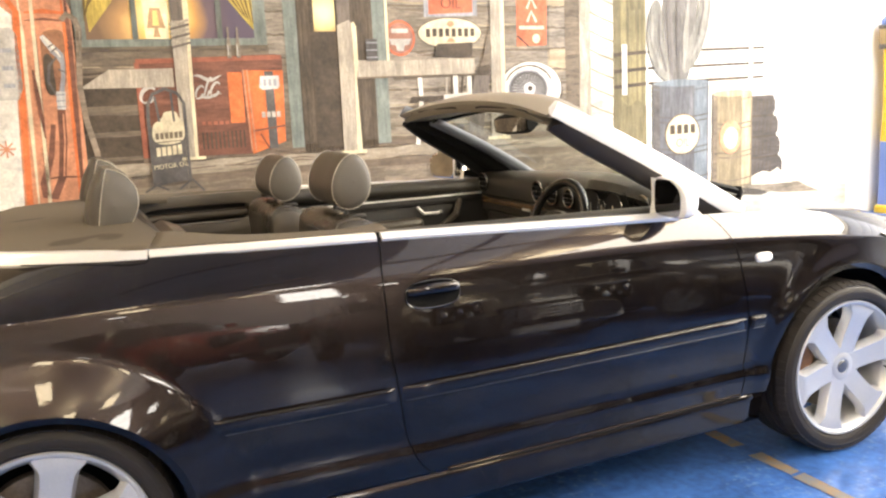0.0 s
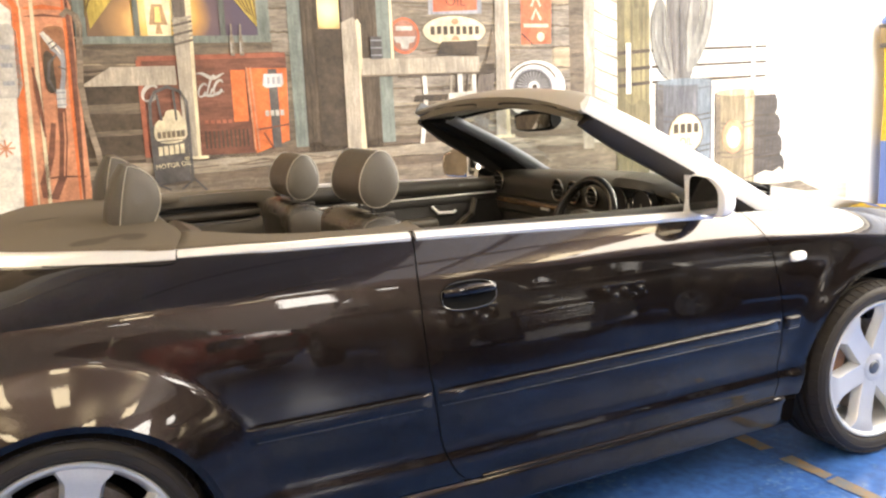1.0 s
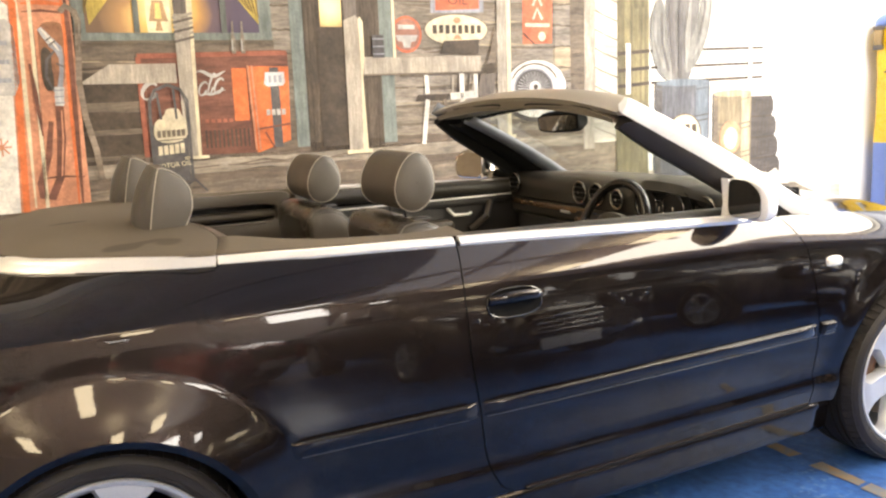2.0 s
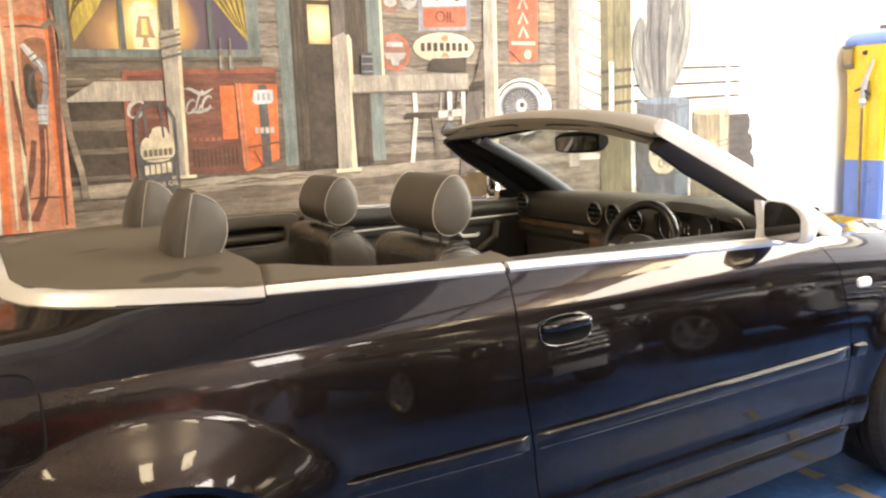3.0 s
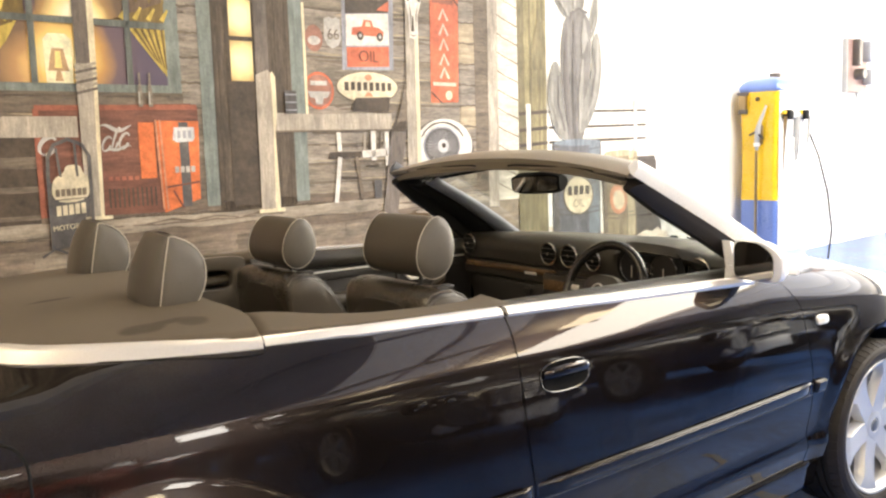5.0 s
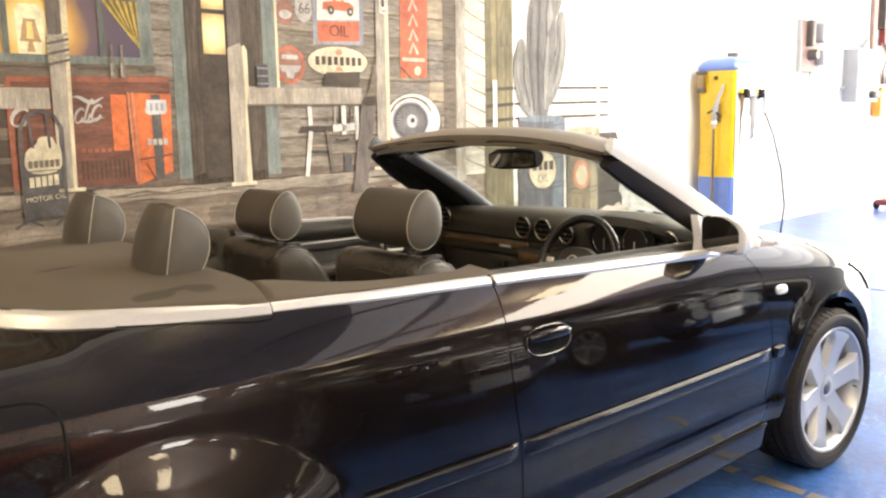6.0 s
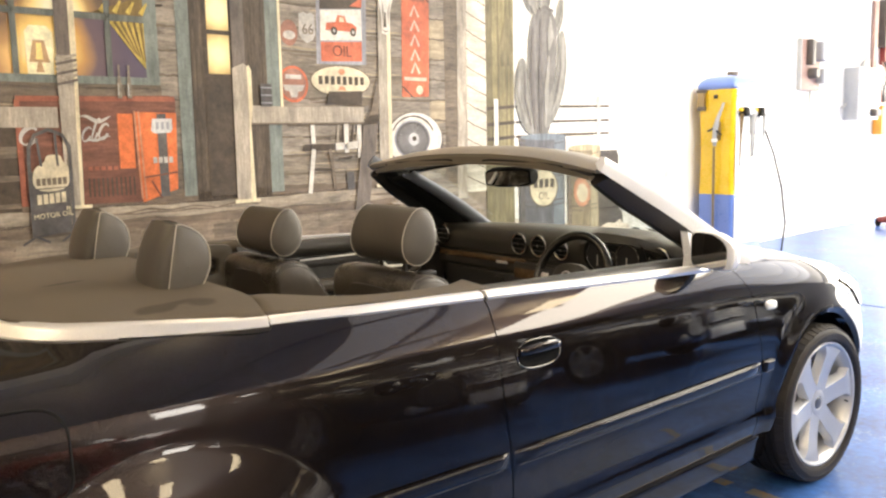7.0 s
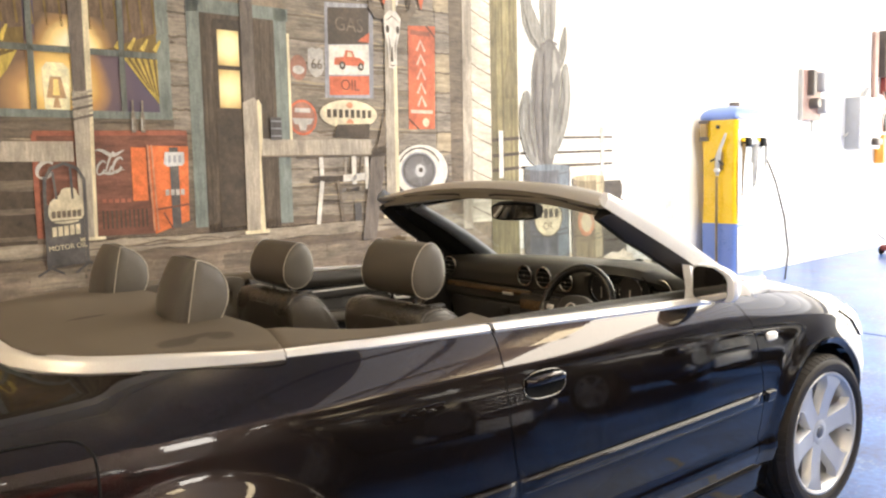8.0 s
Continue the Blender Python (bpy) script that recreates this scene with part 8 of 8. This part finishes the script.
for sx in (-0.22, 0.22):
    for sy in (-0.13, 0.13):
        part("wheel", lathe([(0.0001, -0.02), (0.05, -0.02), (0.06, -0.012), (0.06, 0.012), (0.05, 0.02), (0.0001, 0.02)], 18), BLACK, jack).location = (sx, sy, 0.06)
part("handle", tube([(-0.2, 0, 0.14), (-0.55, 0, 0.35)], 0.014, 8), STEEL, jack)


# ---- other cars on the showroom floor, seen in the paint ----
BRIGHT_BAR = surface("bright_chrome_bar", (0.90, 0.90, 0.89), 0.16, 1.0, 0.04, 6, 120, 0.0)
TINTED = surface("tinted_window_glass", (0.05, 0.055, 0.06), 0.06, 0, 0.15, 3, 60, 0, coat=1)
def parked_car(x, y, turn, paint_m, length, height, label):
    """A plain saloon: lofted body, glasshouse, wheels and lamps."""
    ob = thing("parked_car", (x, y, 0), turn, label, "car", "parked cars")
    L, Wd = length / 2, 0.86
    rings = []
    for f, w, zl, zh in ((-1.0, 0.72, 0.42, 0.70), (-0.96, 0.90, 0.30, 0.86), (-0.7, 1.0, 0.24, 0.92), (-0.3, 1.0, 0.22, 0.93), (0.25, 1.0, 0.22, 0.92), (0.6, 0.99, 0.24, 0.86), (0.9, 0.92, 0.28, 0.74), (1.0, 0.70, 0.38, 0.60)):
        ring = []
        for k in range(20):
            a = 2 * math.pi * k / 20
            c, s = math.cos(a), math.sin(a)
            ring.append((f * L, Wd * w * math.copysign(abs(c) ** 0.5, c), (zl + zh) / 2 + (zh - zl) / 2 * math.copysign(abs(s) ** 0.6, s)))
        rings.append(ring)
    part("body", loft(rings), paint_m, ob)
    rings = []
    for f, w, z in ((-0.72, 0.60, 0.90), (-0.48, 0.70, height * 0.97), (-0.1, 0.72, height), (0.12, 0.70, height * 0.985), (0.45, 0.62, 0.88)):
        rings.append([(f * L, s * Wd * q, zz) for s, q, zz in ((-1, 0.92, 0.86), (-1, w, z), (1, w, z), (1, 0.92, 0.86))])
    part("glasshouse", loft(rings), TINTED, ob, "dark tinted windows")
    part("roof", loft([[(f * L, s * Wd * w, z + d) for s, d in ((-1, 0.0), (-0.6, 0.03), (0.6, 0.03), (1, 0.0))] for f, w, z in ((-0.46, 0.70, height * 0.975), (-0.1, 0.72, height), (0.12, 0.70, height * 0.99))], closed=False), paint_m, ob)
    for sx in (-0.58, 0.60):
        for s in (-1, 1):
            wheel = part("wheel", lathe([(0.20, -0.10), (0.22, -0.112), (0.30, -0.11), (0.32, -0.09), (0.32, 0.09), (0.30, 0.11), (0.2, 0.10)], 32), TYRE, ob)
            wheel.matrix_basis = pose(sx * L, s * 0.78, 0.32, 0, 0, 0 if s < 0 else 180)
            part("rim", lathe([(0.19, -0.098), (0.205, -0.112), (0.213, -0.108), (0.20, -0.06), (0.17, -0.04), (0.0001, -0.04)], 24), ALLOY, wheel)
            for q in range(5):
                spoke = part("spoke", box((0.19, 0.035, 0.05), (0.10, 0, 0), 0.01), ALLOY, wheel)
                spoke.matrix_basis = pose(0, -0.088, 0, 0, 72 * q + 12, 0)
    for s in (-1, 1):
        lamp = part("headlamp", box((0.16, 0.40, 0.17), (0.94 * L, s * 0.58, 0.66), 0.05, 3), BLACK, ob, "dark headlamp with bright reflectors")
        for dy, dz, r in ((-0.13, 0.035, 0.026), (-0.07, -0.02, 0.036), (0.0, 0.02, 0.030), (0.06, -0.03, 0.022), (0.12, 0.015, 0.034), (0.16, -0.035, 0.016)):
            part("reflector", lathe([(0.0001, -0.03), (r * 0.5, -0.024), (r, 0.0), (r, 0.05)], 14), BRIGHT_BAR, lamp).matrix_basis = pose(0.94 * L + 0.075, s * (0.58 + dy), 0.66 + dz, 0, 0, 90)
        part("lamp_brow", box((0.04, 0.36, 0.016), (0.94 * L + 0.07, s * 0.58, 0.738), 0.005), BRIGHT_BAR, lamp)
        part("tail_lamp", box((0.10, 0.26, 0.16), (-0.975 * L, s * 0.62, 0.74), 0.03, 3), RED_LENS, ob)
    part("grille", box((0.08, 0.62, 0.22), (0.985 * L, 0, 0.55), 0.02), BLACK, ob)
    for k in range(4):
        part("grille_bar", box((0.03, 0.58, 0.015), (0.985 * L + 0.045, 0, 0.49 + 0.042 * k), 0.006, 3), BRIGHT_BAR, ob)
    part("number_panel", box((0.02, 0.50, 0.11), (1.0 * L + 0.02, 0, 0.36), 0.004), WHITE_EN, ob)
    for s in (-1, 1):
        part("fog_lamp", box((0.10, 0.16, 0.08), (0.965 * L, s * 0.56, 0.40), 0.03, 3), CHROME, ob)
        part("door_mirror", box((0.10, 0.20, 0.13), (0.28 * L, s * 0.95, 0.96), 0.04, 3), paint_m, ob)
        part("window_line", box((1.05 * L, 0.012, 0.016), (-0.12 * L, s * 0.80, 0.90), 0.004), CHROME, ob)
    part("bonnet_badge", box((0.05, 0.10, 0.04), (0.97 * L, 0, 0.72), 0.015), CHROME, ob)
    return ob


RED_PAINT = surface("red_car_paint", (0.38, 0.026, 0.014), 0.35, 0, 0.15, 2, 500, 0, coat=1, coat_rough=0.02)
GREY_PAINT = surface("silver_car_paint", (0.42, 0.42, 0.42), 0.35, 0.4, 0.1, 2, 500, 0, coat=1, coat_rough=0.02)
BLACK_PAINT = surface("black_car_paint", (0.008, 0.008, 0.009), 0.4, 0, 0.15, 2, 500, 0, coat=1, coat_rough=0.02)
DARK_PAINT = surface("dark_car_paint", (0.030, 0.034, 0.050), 0.4, 0, 0.15, 2, 500, 0, coat=1, coat_rough=0.02)
parked_car(2.95, -5.35, 93, BLACK_PAINT, 4.4, 1.45, "black car with a bright grille parked nose-on")
# next two are unseen, added to fill the door's reflection and block floor glare
parked_car(5.4, -5.05, 88, DARK_PAINT, 4.4, 1.46, "unseen dark blue saloon, added to darken the door's reflection")
parked_car(8.0, -5.0, 96, BLACK_PAINT, 4.5, 1.50, "unseen black estate car, added to block floor glare in the paint")
parked_car(0.55, -8.6, 52, RED_PAINT, 4.2, 1.36, "red saloon parked across the showroom")
parked_car(-1.9, -8.4, 84, GREY_PAINT, 4.4, 1.45, "silver saloon parked across the showroom")
parked_car(-4.9, -8.0, 80, DARK_PAINT, 4.4, 1.45, "dark blue saloon parked by the end wall")
